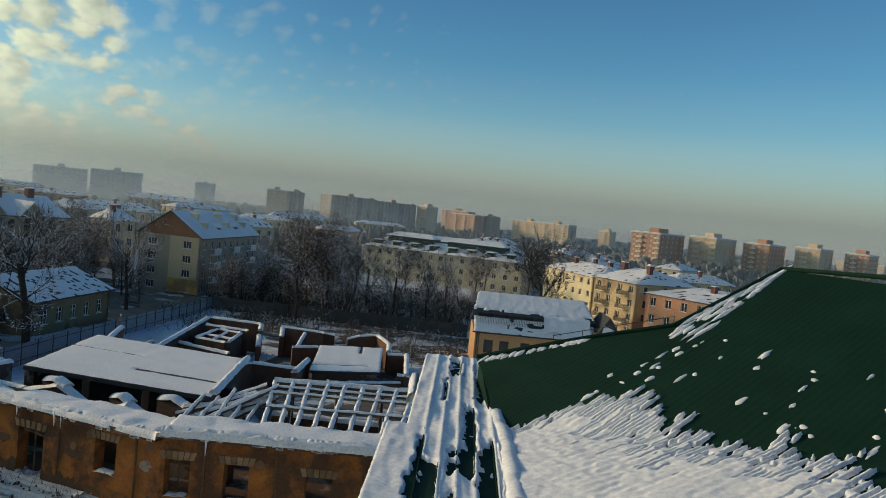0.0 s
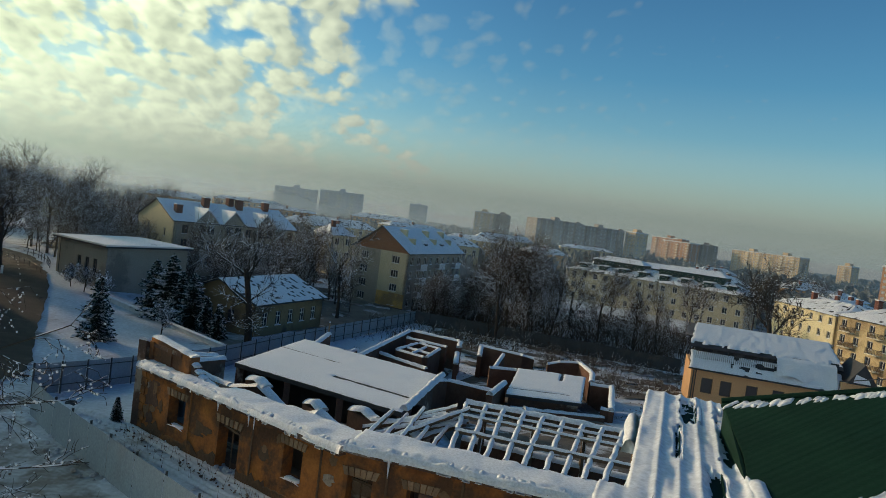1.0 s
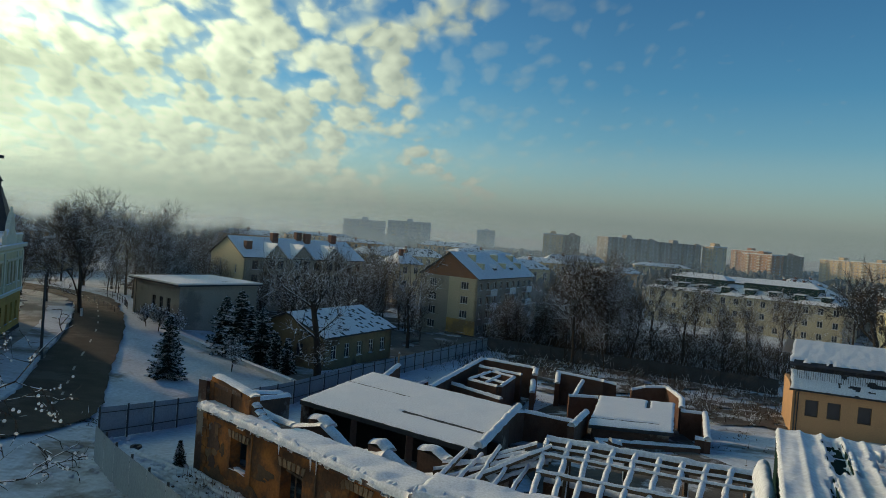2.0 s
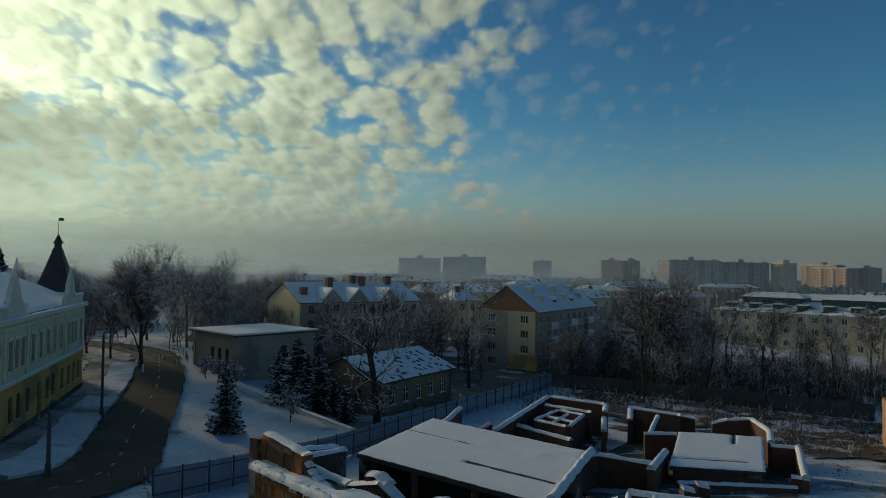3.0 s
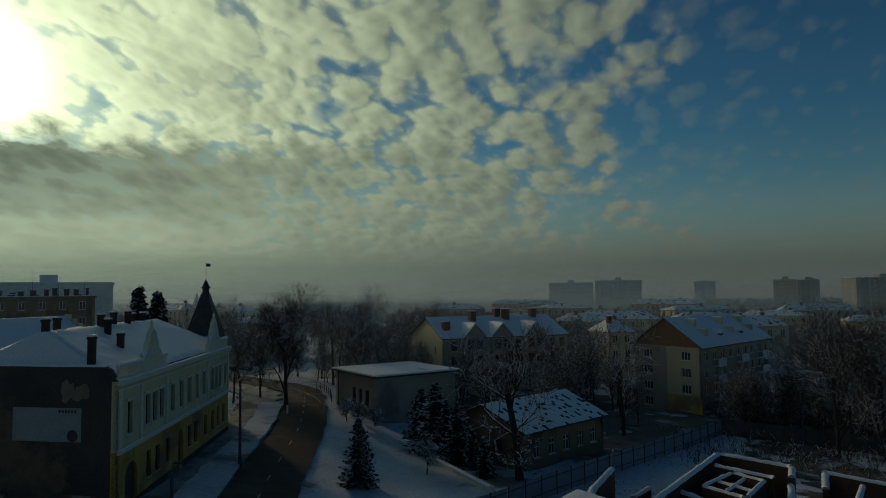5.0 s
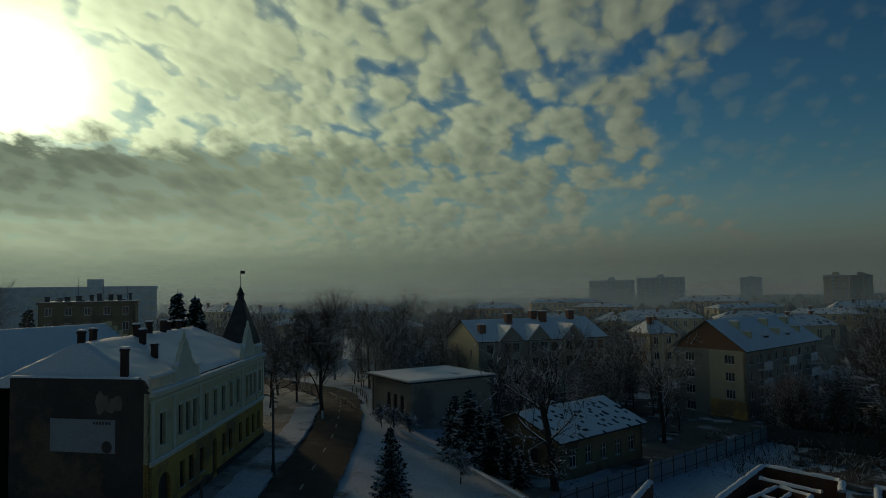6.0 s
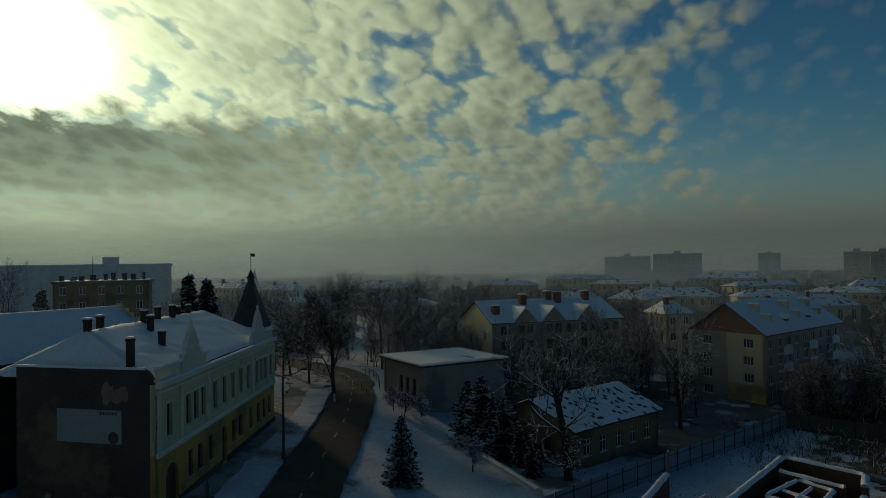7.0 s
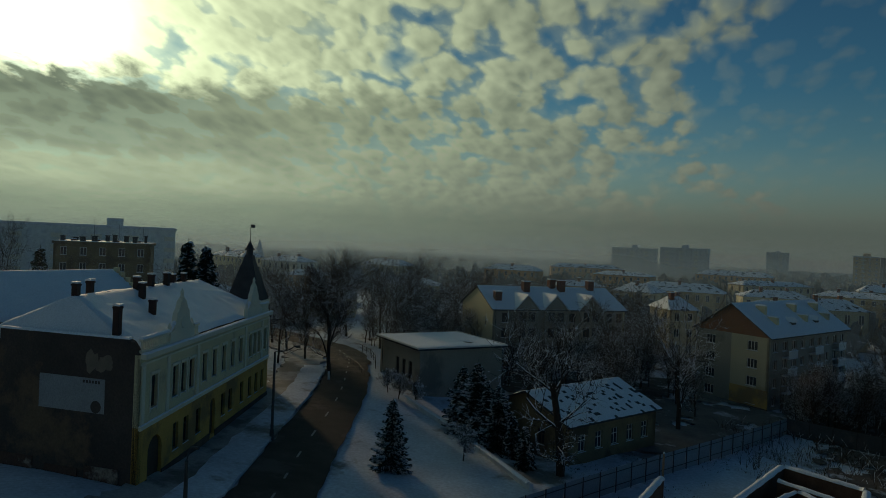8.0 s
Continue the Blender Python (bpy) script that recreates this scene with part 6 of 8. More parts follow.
def flat_house():
    t = thing("flat_roofed_house", "low grey-beige building with a snow-covered flat roof", "house", along((-32.3, 102.0), (-23.6, 93.0), 0.6))
    W, D, H = 12.5, 12.8, 6.3
    win = [(5.2, 2.0, 1.1, 2.4), (7.2, 2.0, 1.1, 2.4), (9.2, 2.0, 1.1, 2.4)]
    b = Build()
    P = openings(b, (0, 0, -1), (1, 0), W, H + 1, [(x, z + 1, w, h) for x, z, w, h in win], 0.4)
    b.part("front_wall", APT_GREY, t)
    for x, z, w, h in win:
        window(t, P, x, z + 1, w, h, 2, 0.15, 0.08, 1.6, DARKFRAME)
    b = Build()
    b.box(W - 0.4, 0.4, -1, W, D, H)
    b.part("side_wall", APT_GREY, t, "plain grey rendered side wall")
    b = Build()
    b.box(0, D - 0.4, -1, W - 0.4, D, H)
    b.box(0, 0.4, -1, 0.4, D - 0.4, H)
    b.part("rear_wall", CREAM, t)
    b = Build()
    b.box(-0.5, -0.6, H, W + 0.6, D + 0.5, H + 0.22)
    r = b.part("roof", DARKROOF, t)
    for q in (((-0.5, -0.6), (W + 0.6, -0.35)), ((W + 0.35, -0.35), (W + 0.6, D + 0.5)), ((-0.5, -0.35), (-0.25, D + 0.5)), ((-0.25, D + 0.25), (W + 0.35, D + 0.5))):
        s = Build()
        s.box(q[0][0], q[0][1], H + 0.22, q[1][0], q[1][1], H + 0.42)
        s.part("fascia", FRAME, r, "pale tin roof edge")
    s = Build()
    snow_sheet(s, (-0.25, -0.35, H + 0.23), (W + 0.35, -0.35, H + 0.23), (-0.25, D + 0.25, H + 0.23), (W + 0.35, D + 0.25, H + 0.23), 36, 36, 0.2, 0.3, 4.0, lambda u, v: (u - 0.75) ** 2 + ((v - 0.7) * 2.0) ** 2 < 0.008)
    s.part("snow_cover", SNOW, r, smooth=True)
    b = Build()
    b.tube((0.8, -0.08, 0.0), (0.8, -0.08, H), 0.06, 0.06, 6)
    b.part("downpipe", STEEL, t)


def row_house():
    """Three-storey row behind, with steep gables and red chimneys."""
    t = thing("row_house", "pale three-storey row house with steep snowy roof and red chimneys", "house", along((-28.3, 136.1), (-19.8, 123.2), 0.4))
    W, D, H, R = 15.4, 26.0, 9.6, 3.6
    win = [(4.4, 7.0, 0.8, 1.7), (11.4, 6.4, 0.8, 1.6)]
    b = Build()
    P = openings(b, (0, 0, -1), (1, 0), W, H + 1, [(x, z + 1, w, h) for x, z, w, h in win], 0.4)
    b.part("gable_wall", CREAM, t)
    for x, z, w, h in win:
        window(t, P, x, z + 1, w, h, 1, 0.15, 0.08)
    b = Build()
    gable_wall(b, W, 0.0, H, R, 0.4)
    b.part("gable", CREAM, t)
    side = [(y, z, 1.2, 1.6) for y in (1.6, 14.6, 22.2, 24.2) for z in (1.6, 4.8, 7.4)]
    b = Build()
    Q = openings(b, (W, 0, -1), (0, 1), D, H + 1, [(x, z + 1, w, h) for x, z, w, h in side], 0.4)
    b.part("side_wall", APT_GREY, t)
    for x, z, w, h in side:
        window(t, Q, x, z + 1, w, h, 2, 0.15, 0.08, 0.0, DARKFRAME)
    b = Build()
    b.box(0, D - 0.4, -1, W, D, H)
    b.box(0, 0.4, -1, 0.4, D - 0.4, H)
    gable_wall(b, W, D - 0.4, H, R, 0.4)
    b.part("rear_wall", CREAM, t)
    gable_roof(t, W, D, H, R, 0.4, False, seed=21.0)
    for y in (4.0, 9.6, 16.6):
        b = Build()
        b.box(W + 0.005, y, -1, W + 0.35, y + 4.4, H - 0.3)
        prof = [(y, H - 0.3), (y + 4.4, H - 0.3), (y + 4.4, H + 0.2), (y + 2.2, H + 2.4), (y, H + 0.2)]
        b.add([(x, *q) for x in (W - 0.3, W + 0.35) for q in prof], [(0, 1, 2, 3, 4), (9, 8, 7, 6, 5)] + [(i, 5 + i, 5 + (i + 1) % 5, (i + 1) % 5) for i in range(5)])
        bay = b.part("bay", APT_GREY, t, "projecting bay under a steep cross gable")
        for zz in (1.8, 4.8, 7.6):
            for dy in (0.7, 2.5):
                g = Build()
                g.box(W + 0.34, y + dy, zz, W + 0.38, y + dy + 1.2, zz + 1.6)
                g.part("pane", GLASS, bay)
                g = Build()
                g.box(W + 0.37, y + dy + 0.56, zz, W + 0.41, y + dy + 0.64, zz + 1.6)
                g.part("mullion", DARKFRAME, bay)
        s = Build()
        s.add([(W + 0.6, y - 0.4, H), (W * 0.6, y + 0.2, H + 0.9), (W * 0.55, y + 2.2, H + 2.75), (W + 0.6, y + 2.2, H + 2.75), (W * 0.6, y + 4.2, H + 0.9), (W + 0.6, y + 4.8, H),
               (W + 0.6, y - 0.4, H - 0.2), (W + 0.6, y + 2.2, H + 2.5), (W + 0.6, y + 4.8, H - 0.2)], [(0, 3, 2, 1), (3, 5, 4, 2), (0, 6, 7, 3), (3, 7, 8, 5)])
        s.part("dormer_snow", SNOW, t)
    for x, y, z in ((W * 0.82, 1.8, 2.9), (W * 0.62, 8.6, 4.6), (W * 0.52, 14.6, 5.0), (W * 0.6, 16.0, 4.9), (W * 0.56, 22.4, 4.9)):
        chimney(t, x, y, H + z - 2.8, H + z, 1.2)


def small_house():
    t = thing("small_house", "single-storey drab ochre house with snowy gabled roof behind trees", "house", along((-12.0, 81.5), (-3.0, 75.0), -0.2))
    W, D, H, R = 11.1, 14.5, 4.0, 2.4
    win = [(2.6, 1.4, 1.0, 1.5), (7.0, 1.4, 1.0, 1.5)]
    b = Build()
    P = openings(b, (0, 0, -0.6), (1, 0), W, H + 0.6, [(x, z + 0.6, w, h) for x, z, w, h in win], 0.4)
    gable_wall(b, W, 0.0, H, R, 0.4)
    b.part("gable_wall", DRAB, t)
    for x, z, w, h in win:
        window(t, P, x, z + 0.6, w, h, 2, 0.15, 0.08, 1.0, DARKFRAME)
    side = [(1.5 + k * 2.6, 1.2, 1.1, 1.7) for k in range(5)]
    b = Build()
    Q = openings(b, (W, 0, -0.6), (0, 1), D, H + 0.6, [(x, z + 0.6, w, h) for x, z, w, h in side], 0.4)
    b.part("side_wall", DRAB, t)
    for x, z, w, h in side:
        window(t, Q, x, z + 0.6, w, h, 2, 0.15, 0.08, 1.1)
    b = Build()
    b.box(0, D - 0.4, -0.6, W, D, H)
    b.box(0, 0.4, -0.6, 0.4, D - 0.4, H)
    gable_wall(b, W, D - 0.4, H, R, 0.4)
    b.part("rear_wall", DRAB, t)
    gable_roof(t, W, D, H, R, 0.5, False, seed=31.0, th=0.1, bare=lambda u, v: lump(u * 52, v * 30, 0.9, 3.0) > 0.30)


def peach_house():
    """The house with a deep snowy roof terrace past the green roof."""
    t = thing("peach_house", "peach-plastered house with a broken snowy mansard roof and roof terrace", "house", along((45.5, 60.0), (58.5, 52.6), -0.2))
    W, D, H = 15.0, 9.5, 3.9
    win = [(1.2, 1.2, 1.2, 1.7), (3.2, 1.2, 1.2, 1.7), (5.9, 1.2, 1.2, 1.7), (8.6, 1.2, 1.2, 1.7), (11.4, 1.2, 1.2, 1.7)]
    b = Build()
    P = openings(b, (0, 0, -1), (1, 0), W, H + 1, [(x, z + 1, w, h) for x, z, w, h in win], 0.35)
    b.part("front_wall", PEACH, t)
    for x, z, w, h in win:
        window(t, P, x, z + 1, w, h, 1, 0.15, 0.09, 0.0, DARKFRAME, False)
    b = Build()
    b.box(0, 0.35, -1, 0.35, D, H)
    b.box(W - 0.35, 0.35, -1, W, D, H)
    b.box(0.35, D - 0.35, -1, W - 0.35, D, H)
    b.part("side_wall", PEACH, t)
    # steep lower slope, recess whose shadow is a dark tin band with panes, broad upper slope whose snow hangs over it
    b = Build()
    q = [(-0.3, -0.5, H), (W + 0.3, -0.5, H), (-0.3, 1.3, H + 1.75), (W + 0.3, 1.3, H + 1.75)]
    b.add(q + [(x, y, z - 0.15) for x, y, z in q], [(0, 1, 3, 2), (5, 4, 6, 7), (4, 5, 1, 0), (5, 7, 3, 1), (6, 4, 0, 2)])
    r = b.part("lower_roof", DARKROOF, t)
    s = Build()
    snow_sheet(s, *[(x, y, z + 0.01) for x, y, z in q], 80, 16, 0.16, 1.2, 5.0, lambda u, v: 0.28 < u < 0.62 and v > 0.25 and lump(u * 16, v * 4, 1.0, 6.0) > 0.12)
    s.part("snow_cover", SNOW, r, smooth=True)
    b = Build()
    b.box(0.2, 1.5, H + 1.4, W - 0.2, 1.8, H + 2.5)
    band = b.part("recess_band", DARKROOF, t)
    for x in (1.0, 2.6, 4.6, 6.3, 8.0, 9.8):
        g = Build()
        g.box(x, 1.44, H + 1.65, x + 1.1, 1.5, H + 2.35)
        g.part("pane", GLASS, band)
    b = Build()
    for i in range(40):
        x = 0.3 + i * 0.21
        b.beam((x, 0.42, H + 0.75), (x, 0.42, H + 1.9), 0.03)
    b.beam((0.2, 0.42, H + 1.9), (8.7, 0.42, H + 1.9), 0.05)
    b.part("terrace_railing", STEEL, t)
    b = Build()
    q = [(-0.4, 0.95, H + 2.3), (W + 0.4, 0.95, H + 2.3), (0.3, D / 2 + 1, H + 4.5), (W - 0.2, D / 2 + 1, H + 4.5)]
    b.add(q + [(x, y, z - 0.12) for x, y, z in q], [(0, 1, 3, 2), (5, 4, 6, 7), (4, 5, 1, 0), (5, 7, 3, 1), (6, 4, 0, 2)])
    r = b.part("upper_roof", DARKROOF, t)
    s = Build()
    snow_sheet(s, *[(x, y, z + 0.01) for x, y, z in q], 90, 22, 0.13, 1.2, 8.0, lambda u, v: (v < 0.10 + 0.08 * lump(u * 9, 0.0, 1.0, 4.0)) or (0.10 < v < 0.17 and lump(u * 10, 0.0, 1.0, 13.0) > 0.3))
    s.part("snow_cover", SNOW, r, smooth=True)
    # the slab of snow that has slipped down over the recess
    s = Build()
    m = 24
    pts = []
    for i in range(m + 1):
        f = i / m
        x = W * (0.58 + 0.40 * f)
        low = 0.55 + 0.35 * math.sin(f * 7.0) - 0.25 * f
        for y, z in ((1.5, H + 2.62), (0.75, H + 2.35), (0.45, H + 1.7 - 0.3 * math.sin(f * 9.0)), (0.05, H + 0.6 + low), (-0.35, H + low)):
            pts.append((x, y + 0.08 * lump(x, z, 1.5, 2.0), z))
    s.add(pts, [(i * 5 + k, (i + 1) * 5 + k, (i + 1) * 5 + k + 1, i * 5 + k + 1) for i in range(m) for k in range(4)])
    s.part("snow_slip", SNOW, r, "slab of snow slipping off the upper roof", smooth=True)
    b = Build()
    b.tube((-0.4, -0.58, H - 0.05), (W + 0.4, -0.58, H - 0.05), 0.08, 0.08, 8)
    b.part("gutter", DARKROOF, t)
    b = Build()
    b.tube((0.5, -0.56, H - 0.1), (0.5, -0.12, H - 0.5), 0.05, 0.05, 8)
    b.tube((0.5, -0.12, H - 0.5), (0.5, -0.12, -0.8), 0.05, 0.05, 8)
    b.part("downpipe", DARKROOF, t)
    b = Build()
    q = [(W + 0.4, D + 0.4, H + 2.4), (-0.4, D + 0.4, H + 2.4), (W + 0.4, D / 2 + 1, H + 4.4), (-0.4, D / 2 + 1, H + 4.4)]
    b.add(q, [(0, 1, 3, 2)])
    b.part("rear_roof", SNOW, t)
    # small dark gable at the far end
    b = Build()
    b.add([(W + 0.4, -0.6, H + 1.2), (W + 3.4, -0.6, H + 1.2), (W + 1.9, -0.6, H + 3.4), (W + 0.4, 5, H + 1.2), (W + 3.4, 5, H + 1.2), (W + 1.9, 5, H + 3.4)],
          [(0, 1, 2), (5, 4, 3), (0, 2, 5, 3), (1, 4, 5, 2), (0, 3, 4, 1)])
    g = b.part("end_gable", DARKROOF, t, "dark timber gable with a snow patch")
    b = Build()
    b.box(W, -0.4, -1, W + 3.4, 5, H + 1.2)
    b.part("annex_wall", PEACH, t)
    s = Build()
    s.prism([(W + 1.0, -0.72), (W + 2.6, -0.72), (W + 2.4, -0.6), (W + 1.2, -0.6)], H + 1.4, [H + 1.6, H + 1.5, H + 1.9, H + 2.3])
    s.part("snow_patch", SNOW, g)
    b = Build()
    b.tube((0.25, -0.1, -0.8), (0.25, -0.1, H - 0.3), 0.07, 0.07, 6)
    b.beam((0.25, -0.1, H - 0.3), (0.5, -0.45, H - 0.05), 0.12)
    b.part("downpipe", STEEL, t)


corner_house()
spire()
apartment()
flat_house()
row_house()
small_house()
peach_house()


# ---- the town beyond ----
def tower_block(label, a, e, depth, z, h, wall, storeys=9, col=3.2, group="panel blocks", balconies=True, glass=None):
    """A panel block: walls, window bands, balconies, parapet and lift houses."""
    t = thing("tower_block", label, "apartment block", along(a, e, z), group)
    W = (Vector(e) - Vector(a)).length
    b = Build()
    b.box(0, 0, -8, W, depth, h)
    b.part("wall", wall, t)
    f, g = Build(), Build()
    n = max(2, int(W / col))
    st = h / storeys
    for i in range(storeys):
        zz = st * i + st * 0.32
        for k in range(n):
            x = (k + 0.5) * W / n
            w = 0.95 if k % 3 else 1.25
            g.box(x - w / 2, -0.06, zz, x + w / 2, 0.02, zz + st * 0.5)
            if balconies and k % 3 == 1:
                f.box(x - 1.4, -1.1, zz - st * 0.28, x + 1.4, -0.1, zz + st * 0.1)
        m = max(1, int(depth / 5))
        for k in range(m):
            y = (k + 0.5) * depth / m
            for xx in (-0.06, W - 0.02):
                g.box(xx, y - 0.7, zz, xx + 0.08, y + 0.7, zz + st * 0.5)
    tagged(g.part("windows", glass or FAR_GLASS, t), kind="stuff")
    if f.v:
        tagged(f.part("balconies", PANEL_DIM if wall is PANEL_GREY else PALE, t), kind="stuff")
    b = Build()
    b.box(-0.3, -0.3, h, W + 0.3, depth + 0.3, h + 0.7)
    b.part("parapet", wall if wall is PANEL_GREY else CONCRETE, t)
    if wall is PANEL_GREY:
        # stair bays that stand proud of the front, every other one in the shade-toned panel, and a roof line of uneven
        # height
        for k in range(max(2, int(W / 9))):
            x = (k + 0.5) * W / max(2, int(W / 9))
            b = Build()
            b.box(x - 1.5, -1.6, -8, x + 1.5, -0.02, h + (1.6 if k % 2 else 0.9))
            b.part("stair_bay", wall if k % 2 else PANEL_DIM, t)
    b = Build()
    b.box(0.2, 0.2, h + 0.7, W - 0.2, depth - 0.2, h + 0.85)
    b.part("roof_snow", SNOW, t)
    for k in range(max(1, int(W / 24))):
        x = (k + 0.5) * W / max(1, int(W / 24))
        b = Build()
        b.box(x - 2.2, depth * 0.3, h + 0.7, x + 2.2, depth * 0.7, h + 3.0)
        b.part("lift_house", wall, t)
    return t


# pale block end and grey tower side: sun and shade set by panel colour
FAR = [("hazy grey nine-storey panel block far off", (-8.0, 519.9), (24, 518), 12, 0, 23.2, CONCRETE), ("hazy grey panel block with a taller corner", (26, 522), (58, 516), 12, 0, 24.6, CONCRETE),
       ("very distant hazy grey tower block", (163.4, 885.4), (186.6, 879.8), 18, 0, 27, CONCRETE), ("pale tower block at the edge of town", (154.9, 538.1), (170, 533.5), 14, 0, 24.0, WARM_PANEL), ("tower block side in an unlit grey panel tone", (170.4, 534), (183.2, 529.2), 14, 0, 23.6, PANEL_GREY),
       ("long grey nine-storey panel block", (171.5, 437.6), (210, 447), 13, -2, 25.5, PANEL_GREY), ("long grey panel block with balconies", (211, 449), (249.2, 456.4), 13, -2, 24.6, PANEL_GREY), ("block end in a pale sunlit panel tone", (250, 456), (266.3, 470), 13, -2, 24.6, WARM_PANEL),
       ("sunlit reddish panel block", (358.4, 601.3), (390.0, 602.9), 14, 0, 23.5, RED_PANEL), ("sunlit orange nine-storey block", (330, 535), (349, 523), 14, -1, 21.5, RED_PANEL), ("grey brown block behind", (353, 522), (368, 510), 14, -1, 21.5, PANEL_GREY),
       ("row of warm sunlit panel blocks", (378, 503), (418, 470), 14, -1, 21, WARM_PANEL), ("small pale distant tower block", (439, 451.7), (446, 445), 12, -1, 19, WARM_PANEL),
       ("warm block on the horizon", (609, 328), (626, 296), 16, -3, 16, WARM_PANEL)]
def faced(a, e):
    """The far end of a front that starts at a, faces the sun's side and ends in line with e."""
    a, e, o, d = Vector(a), Vector(e), Vector((0, -5)), Vector((0.31, -0.95))
    k = e - o
    s = ((o.x - a.x) * k.y - (o.y - a.y) * k.x) / (d.x * k.y - d.y * k.x)
    return a + d * s


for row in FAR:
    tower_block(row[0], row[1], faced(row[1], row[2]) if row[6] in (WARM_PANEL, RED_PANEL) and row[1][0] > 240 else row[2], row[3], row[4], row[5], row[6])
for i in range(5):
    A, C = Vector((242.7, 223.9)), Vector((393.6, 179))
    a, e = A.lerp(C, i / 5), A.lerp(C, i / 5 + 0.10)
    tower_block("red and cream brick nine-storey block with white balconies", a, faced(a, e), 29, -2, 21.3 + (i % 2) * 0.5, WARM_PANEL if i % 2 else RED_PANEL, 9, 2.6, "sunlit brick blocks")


def town_house(name, label, a, e, depth, z, h, rise, wall, roof=None, storeys=3, dormers=0, chimneys=2, group="", col=3.0, seed=1.0, cat="house", near=False):
    """A plainer house in the middle distance."""
    t = thing(name, label, cat, along(a, e, z), group)
    W = (Vector(e) - Vector(a)).length
    n = max(2, int(W / col))
    st = h / storeys
    rects = [((k + 0.5) * W / n - 0.6, st * i + st * 0.3 + 1, 1.2, st * 0.52) for i in range(storeys) for k in range(n)]
    b = Build()
    P = openings(b, (0, 0, -1), (1, 0), W, h + 1, rects, 0.4)
    b.part("front_wall", wall, t)
    f, g = Build(), Build()
    for x, zz, w, hh in rects:
        if near:
            window(t, P, x, zz, w, hh, 2, 0.15, 0.09, 0.0, FRAME)
        else:
            bars(f, g, P, x, zz, w, hh, 2, 0.15, 0.09)
    if not near:
        tagged(f.part("windows", FRAME, t), kind="stuff")
        tagged(g.part("panes", GLASS, t), kind="stuff")
    m = max(1, int(depth / 4))
    r2 = [((k + 0.5) * depth / m - 0.6, st * i + st * 0.3 + 1, 1.2, st * 0.52) for i in range(storeys) for k in range(m)]
    b = Build()
    P = openings(b, (0, depth, -1), (0, -1), depth, h + 1, r2, 0.4)
    b.part("end_wall", wall, t)
    b = Build()
    P = openings(b, (W, 0, -1), (0, 1), depth, h + 1, r2, 0.4)
    b.part("end_wall", wall, t)
    # rear wall, and a dark block that stands for unlit rooms
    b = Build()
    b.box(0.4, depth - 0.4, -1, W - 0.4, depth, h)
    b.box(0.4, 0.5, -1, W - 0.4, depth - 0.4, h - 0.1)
    b.part("dark_core", INSIDE, t)
    if rise:
        R = min(depth * 0.45, W * 0.3)
        for i, q in enumerate((((-0.5, -0.5, h), (W + 0.5, -0.5, h), (R, depth / 2, h + rise), (W - R, depth / 2, h + rise)), ((W + 0.5, depth + 0.5, h), (-0.5, depth + 0.5, h), (W - R, depth / 2, h + rise), (R, depth / 2, h + rise)),
                               ((-0.5, depth + 0.5, h), (-0.5, -0.5, h), (R, depth / 2, h + rise), (R, depth / 2, h + rise)), ((W + 0.5, -0.5, h), (W + 0.5, depth + 0.5, h), (W - R, depth / 2, h + rise), (W - R, depth / 2, h + rise)))):
            s = Build()
            s.add(q, [(0, 1, 3, 2)] if i < 2 else [(0, 1, 2)])
            r = s.part("roof", roof or DARKROOF, t)
            s = Build()
            snow_sheet(s, *[(x, y, zz + 0.02) for x, y, zz in q], min(50, int(W / 0.8) + 4) if i < 2 else 14, 12, 0.2, 1.0, seed + i, (lambda u, v: lump(u * 20, v * 8, 0.8, seed) > 0.36) if chimneys else None)
            s.part("snow_cover", SNOW, r, smooth=True)
    else:
        s = Build()
        s.box(-0.3, -0.3, h, W + 0.3, depth + 0.3, h + 0.5)
        s.part("parapet", wall, t)
        s = Build()
        s.box(0.1, 0.1, h + 0.5, W - 0.1, depth - 0.1, h + 0.62)
        s.part("roof_snow", SNOW, t)
    for k in range(chimneys):
        chimney(t, (k + 0.7) * W / (chimneys + 0.4), depth * (0.35 + 0.25 * (k % 2)), h + rise * 0.3, h + rise + 0.9, 0.9)
    for k in range(dormers):
        x = (k + 0.5) * W / dormers
        s = Build()
        s.box(x - 0.8, 0.8, h + 0.2, x + 0.8, 3.4, h + 1.5)
        d = s.part("dormer", GREEN if roof is GREEN else CREAM, t)
        s = Build()
        s.box(x - 1.0, 0.6, h + 1.5, x + 1.0, 3.6, h + 1.72)
        s.part("snow_cap", SNOW, d)
    return t


t = town_house("long_house", "long cream three-storey building with a green raised roof storey", (77.9, 167.5), (107.5, 131.5), 14, -1.4, 8.6, 2.6, APT, GREEN, 3, 0, 2, seed=2.0, near=True)
for x0, x1 in ((5.0, 19.0), (23.5, 40.0)):
    b = Build()
    b.box(x0, 4.2, 9.6, x1, 10.4, 12.1)
    st = b.part("roof_storey", GREEN, t, "dark green sheet-clad raised storey")
    b = Build()
    b.add([(x0 - 0.7, 3.5, 12.1), (x1 + 0.7, 3.5, 12.1), (x1 + 0.7, 11.1, 12.1), (x0 - 0.7, 11.1, 12.1), (x0 + 2.0, 7.3, 13.3), (x1 - 2.0, 7.3, 13.3)], [(0, 1, 5, 4), (2, 3, 4, 5), (1, 2, 5), (3, 0, 4), (3, 2, 1, 0)])
    b.part("snow_cover", SNOW, st, smooth=False)
